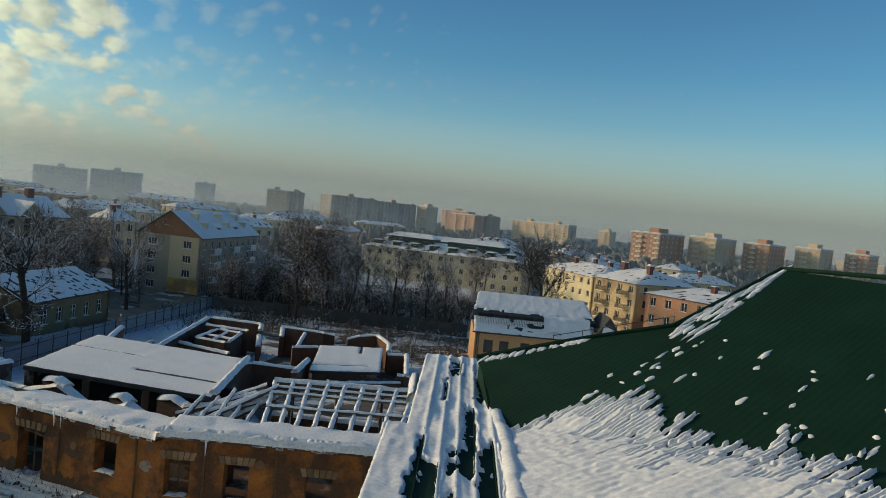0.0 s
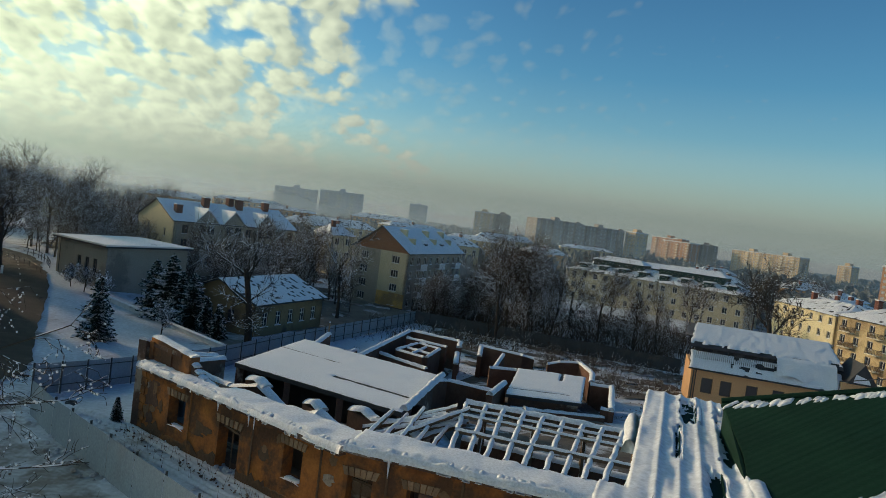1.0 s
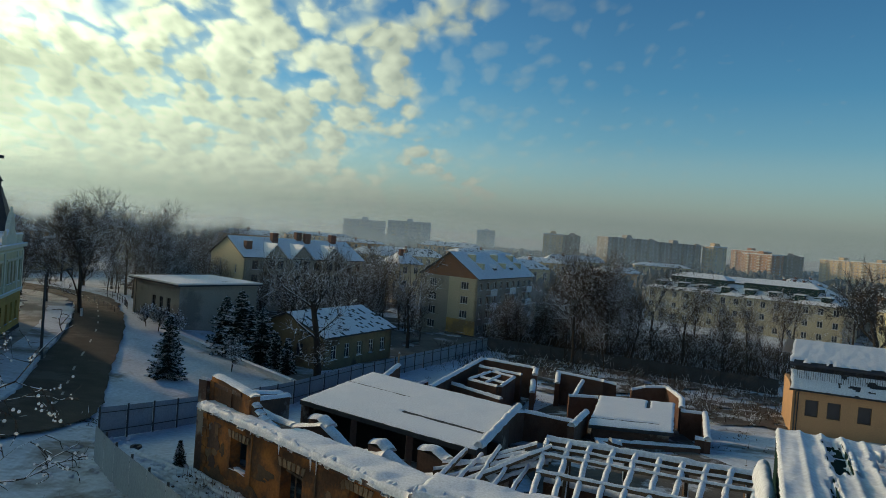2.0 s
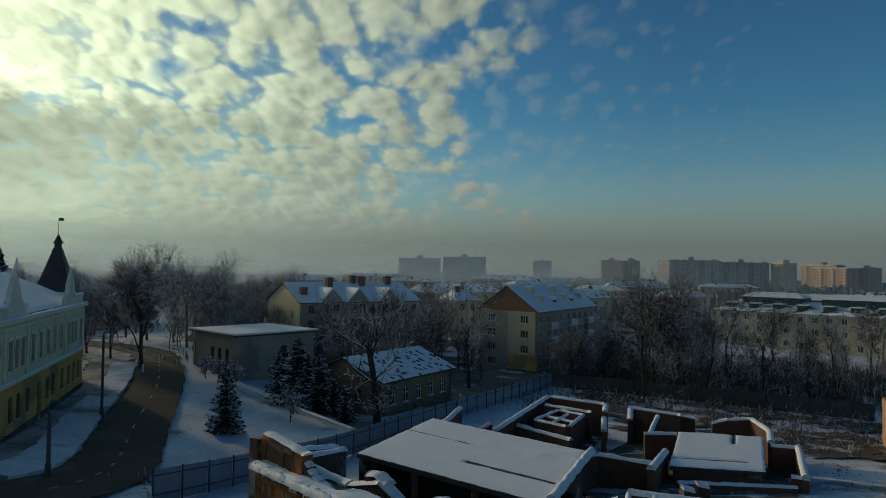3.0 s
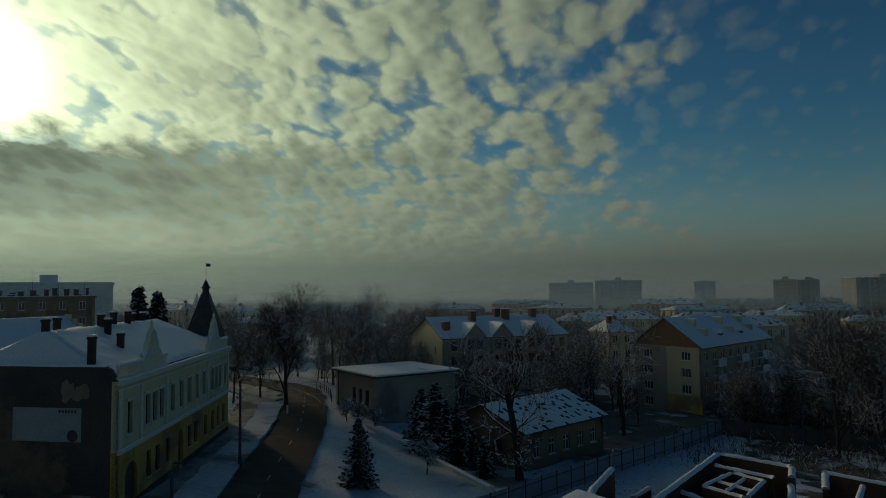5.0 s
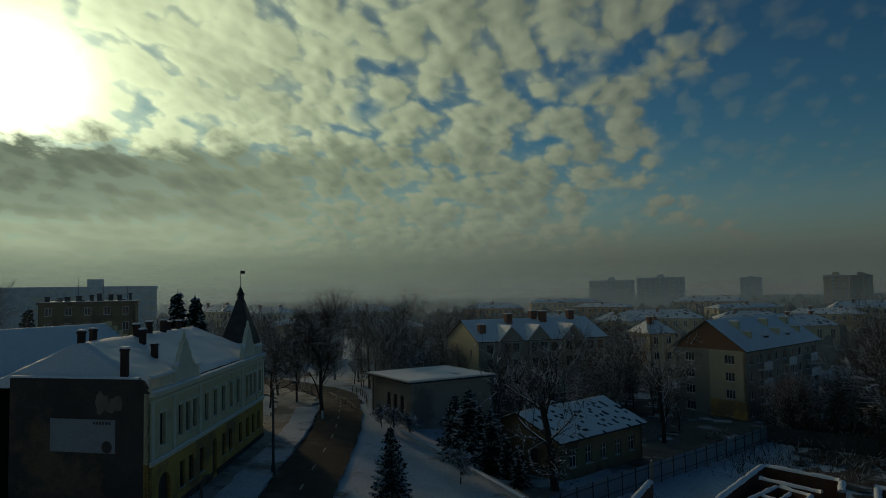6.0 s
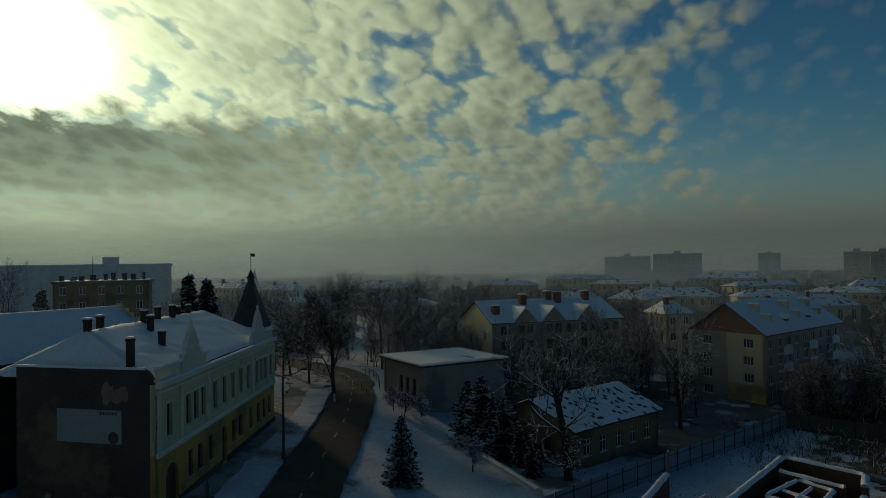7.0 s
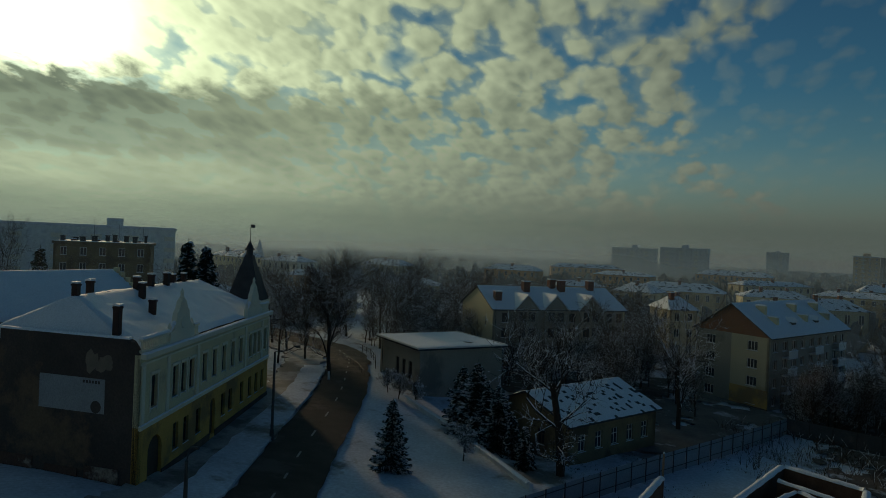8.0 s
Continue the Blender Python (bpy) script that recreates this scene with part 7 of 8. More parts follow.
for k in range(8):
    x = 3.4 + k * 5.6
    b = Build()
    b.box(x - 1.0, 1.2, 8.9, x + 1.0, 4.3, 10.5)
    d = b.part("dormer", GREEN, t)
    b = Build()
    b.box(x - 1.2, 0.9, 10.5, x + 1.2, 4.2, 10.72)
    b.part("snow_cap", SNOW, d)
t = town_house("yellow_house", "sunlit yellow four-storey house with chimneys and balconies", (96, 92.5), (95, 80.0), 15, -2, 10.6, 2.6, PALE_YELLOW, DARKROOF, 4, 0, 3, seed=3.0, near=True)
for x, z in ((3.1, 2.75), (3.1, 5.4), (3.1, 8.05), (9.4, 2.75), (9.4, 5.4), (9.4, 8.05)):
    b = Build()
    b.box(x - 1.3, -1.1, z, x + 1.3, -0.01, z + 0.14)
    bal = b.part("balcony", PALE, t, "small balcony with a dark railing")
    for x0, y0, x1, y1 in ((-1.3, -1.1, 1.3, -1.06), (-1.3, -1.06, -1.26, -0.02), (1.26, -1.06, 1.3, -0.02)):
        b = Build()
        b.box(x + x0, y0, z + 0.96, x + x1, y1, z + 1.02)
        for k in range(9):
            f = (k + 0.5) / 9
            px, py = x + x0 + (x1 - x0) * f, y0 + (y1 - y0) * f
            b.box(px - 0.02, py - 0.02, z + 0.1, px + 0.02, py + 0.02, z + 0.97)
        b.part("railing", DARKFRAME, bal)
town_house("yellow_house", "sunlit pale yellow house end behind bare trees", (103, 117), (97, 94), 13, -2, 10.2, 2.2, CREAM, DARKROOF, 4, 0, 2, seed=4.0, near=True)
town_house("brick_house", "reddish brick house with a wide snowy roof", (95.0, 77.5), (97.0, 58.0), 18, -2, 9.4, 1.8, RED_PANEL, DARKROOF, 3, 0, 1, seed=5.0, near=True)

def snowy_house():
    t = thing("snowy_house", "large plain house with a broad snow-covered gabled roof", "house", along((-62.0, 43.5), (-54.8, 81.0), 2.2))
    W, D, H, R = 38.2, 16.0, 8.9, 4.6
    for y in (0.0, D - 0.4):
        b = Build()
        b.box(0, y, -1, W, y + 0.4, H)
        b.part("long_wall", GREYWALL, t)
    for x in (0.0, W - 0.4):
        b = Build()
        b.add([(x, 0.4, -1), (x, D - 0.4, -1), (x, D - 0.4, H), (x, D / 2, H + R), (x, 0.4, H), (x + 0.4, 0.4, -1), (x + 0.4, D - 0.4, -1), (x + 0.4, D - 0.4, H), (x + 0.4, D / 2, H + R), (x + 0.4, 0.4, H)],
              [(0, 1, 2, 3, 4), (9, 8, 7, 6, 5), (0, 4, 9, 5), (1, 6, 7, 2), (2, 7, 8, 3), (3, 8, 9, 4)])
        b.part("end_wall", GREYWALL, t)
    gable_roof(t, W, D, H, R, 0.4, True, th=0.2, seed=44.0)
    for i in range(7):
        y = 1.0 + i * 1.0
        b = Build()
        b.box(W - 0.1, y, H + R * y / 8 - 0.3, W + 0.45, y + 0.55, H + R * (y + 0.5) / 8 + 0.55)
        b.part("parapet_step", CREAM, t)


snowy_house()
town_house("brick_block", "drab olive-brown flat-roofed block with roof vents", (-106.0, 116.6), (-91.8, 126.5), 14, 2.2, 15.5, 0, DRAB, None, 5, 0, 4, seed=7.0, near=True)
t = thing("roof_vents", "row of dark roof vents and aerials on the flat block", "roof vents", along((-106.0, 116.6), (-91.8, 126.5), 18.3))
rnd = random.Random(3)
for i in range(9):
    b = Build()
    x, y, w, h = 1.0 + i * 1.9, rnd.uniform(2.0, 9.0), rnd.uniform(0.5, 1.0), rnd.uniform(0.5, 1.5)
    b.box(x - w / 2, y - 0.5, -0.1, x + w / 2, y + 0.5, h)
    b.box(x - w / 2 - 0.12, y - 0.62, h, x + w / 2 + 0.12, y + 0.62, h + 0.16)
    b.part("vent", DARKROOF, t)
for x, h in ((6.4, 5.0), (11.0, 3.6), (15.6, 3.0)):
    b = Build()
    b.tube((x, 5.0, 0.0), (x, 5.0, h), 0.05, 0.03, 5)
    b.part("aerial", STEEL, t)
# panes take the pale concrete tone, haze included
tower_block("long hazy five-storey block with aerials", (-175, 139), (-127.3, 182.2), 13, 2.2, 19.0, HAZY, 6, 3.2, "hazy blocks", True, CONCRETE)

# low snowy roofs between the trees, towards the horizon
rnd = random.Random(5)
SPOTS = [(-84, 132, 12, 9.5), (-66, 158, 12, 9.0), (-84, 152, 14, 9), (-30, 190, 14, 9), (-12, 236, 16, 10), (4, 240, 14, 10), (20, 262, 30, 10), (14, 160, 6, 11), (34, 175, 14, 10.5), (52, 196, 16, 10.5), (-62, 210, 16, 9), (-95, 205, 14, 10),
         (48, 240, 20, 10), (75, 262, 22, 10), (100, 240, 18, 9), (125, 225, 18, 8), (60, 300, 30, 11), (110, 320, 30, 11), (160, 330, 28, 10), (0, 330, 26, 11), (-50, 320, 26, 12), (-110, 310, 26, 12), (150, 200, 20, 8), (180, 250, 22, 8), (215, 290, 22, 8), (-20, 410, 40, 12), (60, 420, 40, 12), (-130, 250, 20, 13), (-160, 260, 24, 14),
         (132, 172, 16, 9), (158, 150, 18, 9), (136, 128, 16, 8.5), (186, 196, 18, 9), (196, 150, 20, 8.5), (118, 190, 16, 9), (164, 226, 20, 8.5), (128, 100, 16, 8), (156, 112, 18, 8)]
for i, (x, y, w, top) in enumerate(SPOTS):
    a = rnd.uniform(-0.5, 0.5)
    d = Vector((math.cos(a), math.sin(a))) * w / 2
    rise = rnd.uniform(1.6, 3.0)
    town_house("town_house", rnd.choice(("snow-roofed town house in the hazy distance", "pale town house with snow on its low roof", "distant plastered house under a snowy roof")), (x - d.x, y - d.y), (x + d.x, y + d.y), rnd.uniform(8, 12), -1.0,
               top + 1.6 - rise, rise, rnd.choice((CREAM, PALE_YELLOW, APT, PEACH, PALE)), None, max(2, round((top - rise) / 3.2)), 0, rnd.choice((1, 2)), "houses of the town", seed=i * 1.7)


# the back part of the long house stands higher, on green metal walls
t = thing("roof_storey", "raised green metal roof storey under snow", "roof", along((90, 171), (107, 158), 7.4))
b = Build()
b.box(0, 0, 0, 21, 8, 2.6)
b.part("wall", GREEN, t)
b = Build()
b.add([(-0.5, -0.5, 2.6), (21.5, -0.5, 2.6), (21.5, 8.5, 2.6), (-0.5, 8.5, 2.6), (2.5, 4, 4.0), (18.5, 4, 4.0)], [(0, 1, 5, 4), (2, 3, 4, 5), (0, 4, 3), (1, 2, 5), (0, 3, 2, 1)])
b.part("roof_snow", SNOW, t)

# a church spire far off
t = thing("church_spire", "slim dark church spire in the haze", "spire", pose(-209.6, 372, 0))
b = Build((0, 1))
b.box(-2, -2, -2, 2, 2, 11)
b.part("tower", CONCRETE, t)
b = Build((0, 1))
b.tube((0, 0, 11), (0, 0, 19.5), 2.4, 0.05, 8)
b.part("spire", CONCRETE, t)

# hill-shaped backdrop that glows as haze, and woods on the horizon
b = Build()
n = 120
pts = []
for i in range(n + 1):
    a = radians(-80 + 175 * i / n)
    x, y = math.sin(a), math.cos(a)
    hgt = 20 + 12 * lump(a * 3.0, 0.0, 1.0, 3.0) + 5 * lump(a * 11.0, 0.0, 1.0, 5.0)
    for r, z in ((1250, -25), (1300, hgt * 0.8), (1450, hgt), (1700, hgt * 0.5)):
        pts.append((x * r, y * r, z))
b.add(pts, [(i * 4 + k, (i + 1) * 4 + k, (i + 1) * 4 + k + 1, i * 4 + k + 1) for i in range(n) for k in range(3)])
tagged(b.part("backdrop", HAZE_GLOW, smooth=True), "low hill-shaped backdrop that glows in haze tones", "hills", kind="structure")

rnd = random.Random(29)
woods = Build()
for i in range(5200):
    a = rnd.uniform(-1.05, 1.25)
    d = 190 + 640 * rnd.random() ** 1.2
    x, y = math.sin(a) * d, math.cos(a) * d
    if lump(x, y, 0.008, 4.0) < -0.18:
        continue
    hh = rnd.uniform(5.5, 10.5)
    w = rnd.uniform(2.0, 4.5)
    for k in range(11):
        c = k * 0.571 * 2 + rnd.uniform(-0.3, 0.3)
        fx, fy = math.cos(c), math.sin(c)
        f = rnd.uniform(0.2, 1.0)
        top = Vector((x + fx * w * f, y + fy * w * f, hh * rnd.uniform(0.8, 1.0) * (1 - 0.45 * f * f)))
        u = Vector((-fy, fx, 0)) * rnd.uniform(0.7, 1.5) * (1 + d / 700)
        base = Vector((x + fx * w * 0.25 * f, y + fy * w * 0.25 * f, -1.5))
        mid = base.lerp(top, 0.6)
        woods.add([base, mid - u, mid + u, top - u * 0.45, top + u * 0.45 - Vector((0, 0, 0.6))], [(0, 2, 1), (1, 2, 4, 3)])
tagged(woods.part("far_woods", WOODS), "leafless woods and gardens in haze-paled grey between distant houses", "trees", kind="stuff")

# the treetops and gardens of the far plain, too far to tell apart; haze is in their grey
canopy = Build()
na, nd = 420, 56
pts = []
for i in range(na + 1):
    a = -1.1 + 2.4 * i / na
    for j in range(nd + 1):
        d = 330 + 890 * (j / nd) ** 1.4
        x, y = math.sin(a) * d, math.cos(a) * d
        z = 2.2 + 3.2 * lump(x, y, 0.022, 4.0) + 2.6 * lump(x, y, 0.11, 9.0) + 1.2 * lump(x, y, 0.31, 2.0)
        pts.append((x, y, z if 0 < j < nd else -3.0))
canopy.add(pts, [(i * (nd + 1) + j, i * (nd + 1) + j + 1, (i + 1) * (nd + 1) + j + 1, (i + 1) * (nd + 1) + j) for i in range(na) for j in range(nd)])
tagged(canopy.part("far_canopy", WOODS), "treetops of the far plain with haze grey in their colour", "trees", kind="stuff")


# veils of mist that lie over the plain, all round
for r, thick in ((112, 0.05), (165, 0.09), (215, 0.10), (385, 0.18), (450, 0.40), (640, 0.42), (900, 0.42)):
    b = Build()
    b.add([(r * math.sin(6.28318 * i / 120), r * math.cos(6.28318 * i / 120), z) for i in range(120) for z in (-8.0, 20.0, 48.0)],
          [(i * 3 + k, (i + 1) % 120 * 3 + k, (i + 1) % 120 * 3 + k + 1, i * 3 + k + 1) for i in range(120) for k in (0, 1)])
    tagged(b.part("ground_mist", mist("ground_mist", thick), smooth=True), "thin pale winter mist lying over the town", "mist", kind="structure")


# ---- trees ----
def bare_tree(seed, h=12.0, spread=0.55, levels=5, trunk=0.22, first=0.22, least=0.011, last=2, bark=None, twig=None, thin=0.0):
    """Meshes of a leafless tree: a tapered trunk with limbs, and the twigs of its crown."""
    rr = random.Random(seed)
    tb, cb, sb = Build((0, 1)), Build((0, 1)), Build((0, 1))

    def grow(p, d, length, r, level):
        n = last if level == levels else 3 if level < 3 else 2 if level < 5 else 1
        b = tb if level < 2 else cb
        sides = 7 if level == 0 else 5 if level < 3 else 3
        q = p
        for i in range(n):
            d = (d + Vector((rr.uniform(-1, 1), rr.uniform(-1, 1), rr.uniform(-0.5, 0.7))) * (0.10 if level == 0 else 0.24)).normalized()
            e = q + d * length / n
            r1 = r * (0.86 if level == 0 else 0.74)
            b.tube(q, e, r, r1, sides, False)
            if 1 < level < 5 and rr.random() < (0.10 if level < 4 else 0.05) and abs(d.z) < 0.85:
                k = rr.uniform(0.05, 0.12)
                c = q.lerp(e, 0.6) + Vector((0, 0, r + k * 0.3))
                sb.add([c + Vector((k * 1.3, 0, 0)), c + Vector((-k * 0.7, k, 0)), c + Vector((-k * 0.6, -k, 0)), c + Vector((0, 0, k)), c - Vector((0, 0, k * 0.5))], [(0, 1, 3), (1, 2, 3), (2, 0, 3), (1, 0, 4), (2, 1, 4), (0, 2, 4)])
            if level < levels and (level > 0 or i >= 0):
                kids = (2 if level == 0 else 2) if i < n - 1 else 3
                if level == 0 and i == 0:
                    kids = 1 if first < 0.3 else 0
                for k in range(kids):
                    if level > 1 and thin and rr.random() < thin:
                        continue
                    s = d.orthogonal().normalized()
                    s.rotate(Matrix.Rotation(rr.uniform(0, 6.28), 3, d))
                    a = rr.uniform(0.4, 0.95) * (0.75 + spread * 0.5)
                    nd = (d * math.cos(a) + s * math.sin(a) + Vector((0, 0, 0.16))).normalized()
                    grow(q.lerp(e, rr.uniform(0.4, 1.0)), nd, length * rr.uniform(0.5, 0.76) * (1.0 if level else 0.8), max(r1 * rr.uniform(0.45, 0.64), least), level + 1)
            q, r = e, r1

    grow(Vector((0, 0, -0.3)), Vector((0, 0, 1)), h * 0.56, trunk, 0)
    return tb.mesh("trunk", bark or BARK, True), cb.mesh("crown", twig or TWIG), sb.mesh("snow", SNOW)


def spruce(seed, h=6.5, w=1.5, layers=15):
    """A conifer: trunk and drooping, uneven boughs of needle sprays."""
    rr = random.Random(seed)
    tb, cb = Build((0, 1)), Build((0, 1))
    tb.tube((0, 0, -0.2), (0, 0, h * 0.95), 0.11, 0.02, 7)
    lop = [rr.uniform(0.72, 1.12) for k in range(9)]
    for i in range(layers):
        f = i / (layers - 1)
        z0 = h * (0.06 + 0.88 * f)
        r = w * (1 - f) ** 0.72 + 0.10
        n = int(14 - 6 * f)
        for k in range(n):
            a = 6.283 * k / n + rr.uniform(-0.4, 0.4) + i * 0.7
            L = r * rr.uniform(0.55, 1.2) * lop[int(a * 1.43) % 9]
            z = z0 + rr.uniform(-0.5, 0.5) * h / layers
            o = Vector((math.cos(a), math.sin(a), 0))
            s = Vector((-o.y, o.x, 0))
            dip = rr.uniform(0.18, 0.5) * (1 - 0.6 * f)
            m = max(4, int(L * 5))
            for j in range(m):
                g = (j + 0.7) / m
                c = Vector((0, 0, z)) + o * L * g + Vector((0, 0, -dip * L * g + 0.22 * L * g * g))
                for side in (-1, 1):
                    ln = L * 0.36 * (1.1 - g) + rr.uniform(0.16, 0.34)
                    e = c + (o * rr.uniform(0.5, 1.0) + s * side * rr.uniform(0.5, 1.1)).normalized() * ln + Vector((0, 0, -0.10 * ln - rr.uniform(0, 0.14)))
                    q = o * 0.11 + Vector((0, 0, 0.06))
                    cb.add([c - q, c + q, e, (c + e) / 2 + Vector((0, 0, -0.10))], [(0, 2, 1), (0, 3, 2), (1, 2, 3)])
    cb.tube((0, 0, h * 0.9), (0, 0, h), 0.05, 0.005, 5, False)
    return tb.mesh("trunk", BARK), cb.mesh("crown", NEEDLES)


def plant_kind(name, label, category, meshes, spots, group):
    """spots: x, y, scale, turn."""
    first = None
    for x, y, s, turn in spots:
        m = pose(x, y, land(x, y), 0, 0, turn) @ Matrix.Diagonal((s, s, s, 1))
        t = thing(name, label, category, m, group)
        for me in meshes:
            o = new(me.name.split(".")[0], me)
            o.parent = t
            if o.name.startswith("snow"):
                tagged(o, "small clots of snow in the twigs", kind="stuff")


rnd = random.Random(17)
TREES = [bare_tree(3, 16.0, 0.6, 4, 0.27, least=0.017, last=1), bare_tree(8, 16.0, 0.4, 4, 0.24, least=0.017, last=1), bare_tree(21, 16.5, 0.7, 4, 0.28, least=0.017, last=1), bare_tree(34, 15.0, 0.5, 4, 0.22, least=0.017, last=1)]
HERO = [bare_tree(3, 16.0, 0.85, 4, 0.46, least=0.028, last=3, bark=SNOWY_BARK, twig=SNOWY_TWIG, thin=0.28), bare_tree(21, 16.5, 0.7, 5, 0.34, least=0.016, last=1), bare_tree(46, 16.5, 0.5, 5, 0.32, least=0.016, last=1), bare_tree(46, 15.5, 0.5, 4, 0.30, least=0.024, last=3, bark=SNOWY_BARK, twig=SNOWY_TWIG, thin=0.35)]
THIN = [bare_tree(41, 11.0, 0.3, 3, 0.12), bare_tree(52, 10.0, 0.4, 3, 0.11)]
# the big ones that stand alone
plant_kind("bare_tree", "large spreading bare tree with snow along its branches", "tree", HERO[0], [(-3.4, 72.2, 0.97, 20)], "bare trees")
plant_kind("bare_tree", "spreading bare tree before the sunlit yellow house", "tree", bare_tree(23, 16.0, 1.0, 4, 0.40, first=0.2, least=0.034, last=3, bark=WET_BARK, twig=WET_BARK), [(80.0, 89.0, 1.2, 160)], "trees by the houses")
plant_kind("bare_tree", "tall bare tree beside the fence dusted with snow", "tree", HERO[3], [(8.6, 96.0, 0.98, 100)], "bare trees")
plant_kind("bare_tree", "dark bare street tree beside the curving road", "tree", HERO[2], [(-36.8, 94.2, 0.95, 200)], "street trees")
# the grove behind the ruin
for k, me in enumerate((HERO[2], TREES[3], TREES[2], TREES[0])):
    spots = []
    for x, y, s in (((38.5, 93.5, 0.95),), ((32.4, 91.0, 1.12), (35.2, 94.5, 1.0)), ((38, 104, 1.0), (49, 101, 0.9), (52, 96, 0.8)), ((37, 109, 1.0), (57, 93, 0.7), (63, 96, 0.72), (41, 90.5, 0.72)))[k]:
        spots.append((x, y, s, rnd.uniform(0, 360)))
    plant_kind("bare_tree", "tall bare park tree with dense snowy twigs", "tree", me, spots, "grove behind the ruin")
for k, me in enumerate(THIN):
    spots = []
    for i in range(19):
        x, y = rnd.uniform(32, 76), rnd.uniform(82, 118)
        if y < 86 + 0.1 * (x - 26):
            continue
        spots.append((x, y, rnd.uniform(0.55, 0.95), rnd.uniform(0, 360)))
    plant_kind("young_tree", "slender bare young tree in the thicket", "tree", me, spots, "grove behind the ruin")
# the dark orchard between the small house, the row house and the flats
for k in range(4):
    spots = []
    for i in range(40):
        x, y = rnd.uniform(-16, 12), rnd.uniform(92, 122)
        if y < 96 - 0.55 * x * (x < 0) or (x > 5 and y < 104) or x > 17 - 0.04 * (y - 90) or any((x - q[0]) ** 2 + (y - q[1]) ** 2 < 9 for q in spots):
            continue
        spots.append((x, y, rnd.uniform(0.36, 0.56), rnd.uniform(0, 360)))
    plant_kind("bare_tree", "low dark garden tree with tangled bare twigs", "tree", TREES[k], spots[:8], "orchard trees")
# low dark trees and bushes along the long side of the flats
for k in range(3):
    spots = []
    for i in range(7):
        f = (i * 3 + k) / 20
        spots.append((24.0 + 15.5 * f + rnd.uniform(-1.2, 1.2), 106.0 + 9.0 * f + rnd.uniform(-4.5, 4.5), rnd.uniform(0.34, 0.5), rnd.uniform(0, 360)))
    plant_kind("bare_tree", "low dark bushy tree with snowy tips beside the flats", "tree", (TREES[0], HERO[2], TREES[2])[k], spots, "trees by the flats")
# hazy trees past the bend of the street
plant_kind("bare_tree", "dense bare tree past the bend of the street", "tree", TREES[0], [(-39, 120, 0.9, 77), (-50, 131, 0.95, 12), (-27, 146, 0.9, 222), (-58, 146, 0.9, 180)], "street trees")
plant_kind("bare_tree", "dense bare tree past the bend of the street", "tree", TREES[2], [(-34, 126, 0.85, 31), (-41, 142, 0.95, 300), (-66, 138, 0.85, 95), (-14, 156, 0.85, 140)], "street trees")
plant_kind("bare_tree", "bare tree dusted with snow beside the apartment block", "tree", TREES[1], [(44, 113, 0.75, 60), (48, 119, 0.7, 160), (1.5, 104, 0.7, 20), (3, 113, 0.8, 250)], "bare trees")
for k in range(4):
    spots = []
    for i in range(7):
        f = (i * 4 + k) / 28
        spots.append((-42.0 + 20.0 * f + rnd.uniform(-2.0, 2.0), 125.0 + 12.0 * f + rnd.uniform(-5.0, 5.0), rnd.uniform(0.34, 0.5), rnd.uniform(0, 360)))
    plant_kind("bare_tree", "low dark thicket tree past the bend of the street", "tree", TREES[k], spots, "street trees")
# along the street and round the houses
for me, spots in ((TREES[1], [(-44.8, 103, 0.8, 10), (-51, 109, 0.85, 70), (-57, 115, 0.9, 130), (-44, 128, 0.85, 10)]), (TREES[3], [(-34, 118, 0.85, 50), (-38, 132, 0.95, 90), (-56, 136, 0.9, 200), (-30, 140, 0.9, 33)]),
                  (TREES[2], [(-48, 140, 0.85, 260), (-22, 150, 0.8, 120), (-68, 120, 0.8, 15), (-103, 104, 1.1, 40), (-74, 112, 0.8, 10), (-47.5, 99.5, 0.6, 260)])):
    plant_kind("bare_tree", "bare street tree against the hazy sky", "tree", me, spots, "street trees")
for me, spots in ((TREES[0], [(110, 112, 0.95, 40), (104, 124, 0.85, 200)]), (TREES[3], [(84, 118, 0.85, 90), (92, 126, 0.8, 140), (70, 126, 0.8, 240)])):
    plant_kind("bare_tree", "spreading bare tree before the sunlit houses", "tree", me, spots, "trees by the houses")
# the wooded gardens behind the street and the low building
spots = []
for i in range(400):
    x, y = rnd.uniform(-58, 6), rnd.uniform(100, 168)
    if x < -32.5 - (y - 95) * 0.28 or (-28 < x < -2 and y < 122) or (x > -2 and y < 118) or any((x - q[0]) ** 2 + (y - q[1]) ** 2 < 26 for q in spots):
        continue
    spots.append((x, y, rnd.uniform(0.55, 0.85), rnd.uniform(0, 360)))
for k in range(4):
    plant_kind("bare_tree", "dark bare tree in the wooded gardens", "tree", TREES[k], spots[k:34:4], "garden trees")
far = []
for i in range(54):
    d = rnd.uniform(150, 420)
    a = rnd.uniform(-0.75, 0.95)
    far.append((math.sin(a) * d, math.cos(a) * d, rnd.uniform(0.7, 1.05), rnd.uniform(0, 360)))
for k, me in enumerate(THIN + THIN[:1]):
    plant_kind("bare_tree", "bare town tree among distant roofs", "tree", me, far[k::3], "trees of the town")
SPR = [spruce(5, 6.6, 1.62, 20), spruce(9, 7.2, 2.7, 20), spruce(12, 4.0, 1.0, 16), spruce(14, 7.2, 1.15, 24)]
plant_kind("spruce", "lone dark spruce with snow on its boughs on the lawn", "conifer", SPR[0], [(-18.0, 66.4, 1.0, 0)], "conifers")
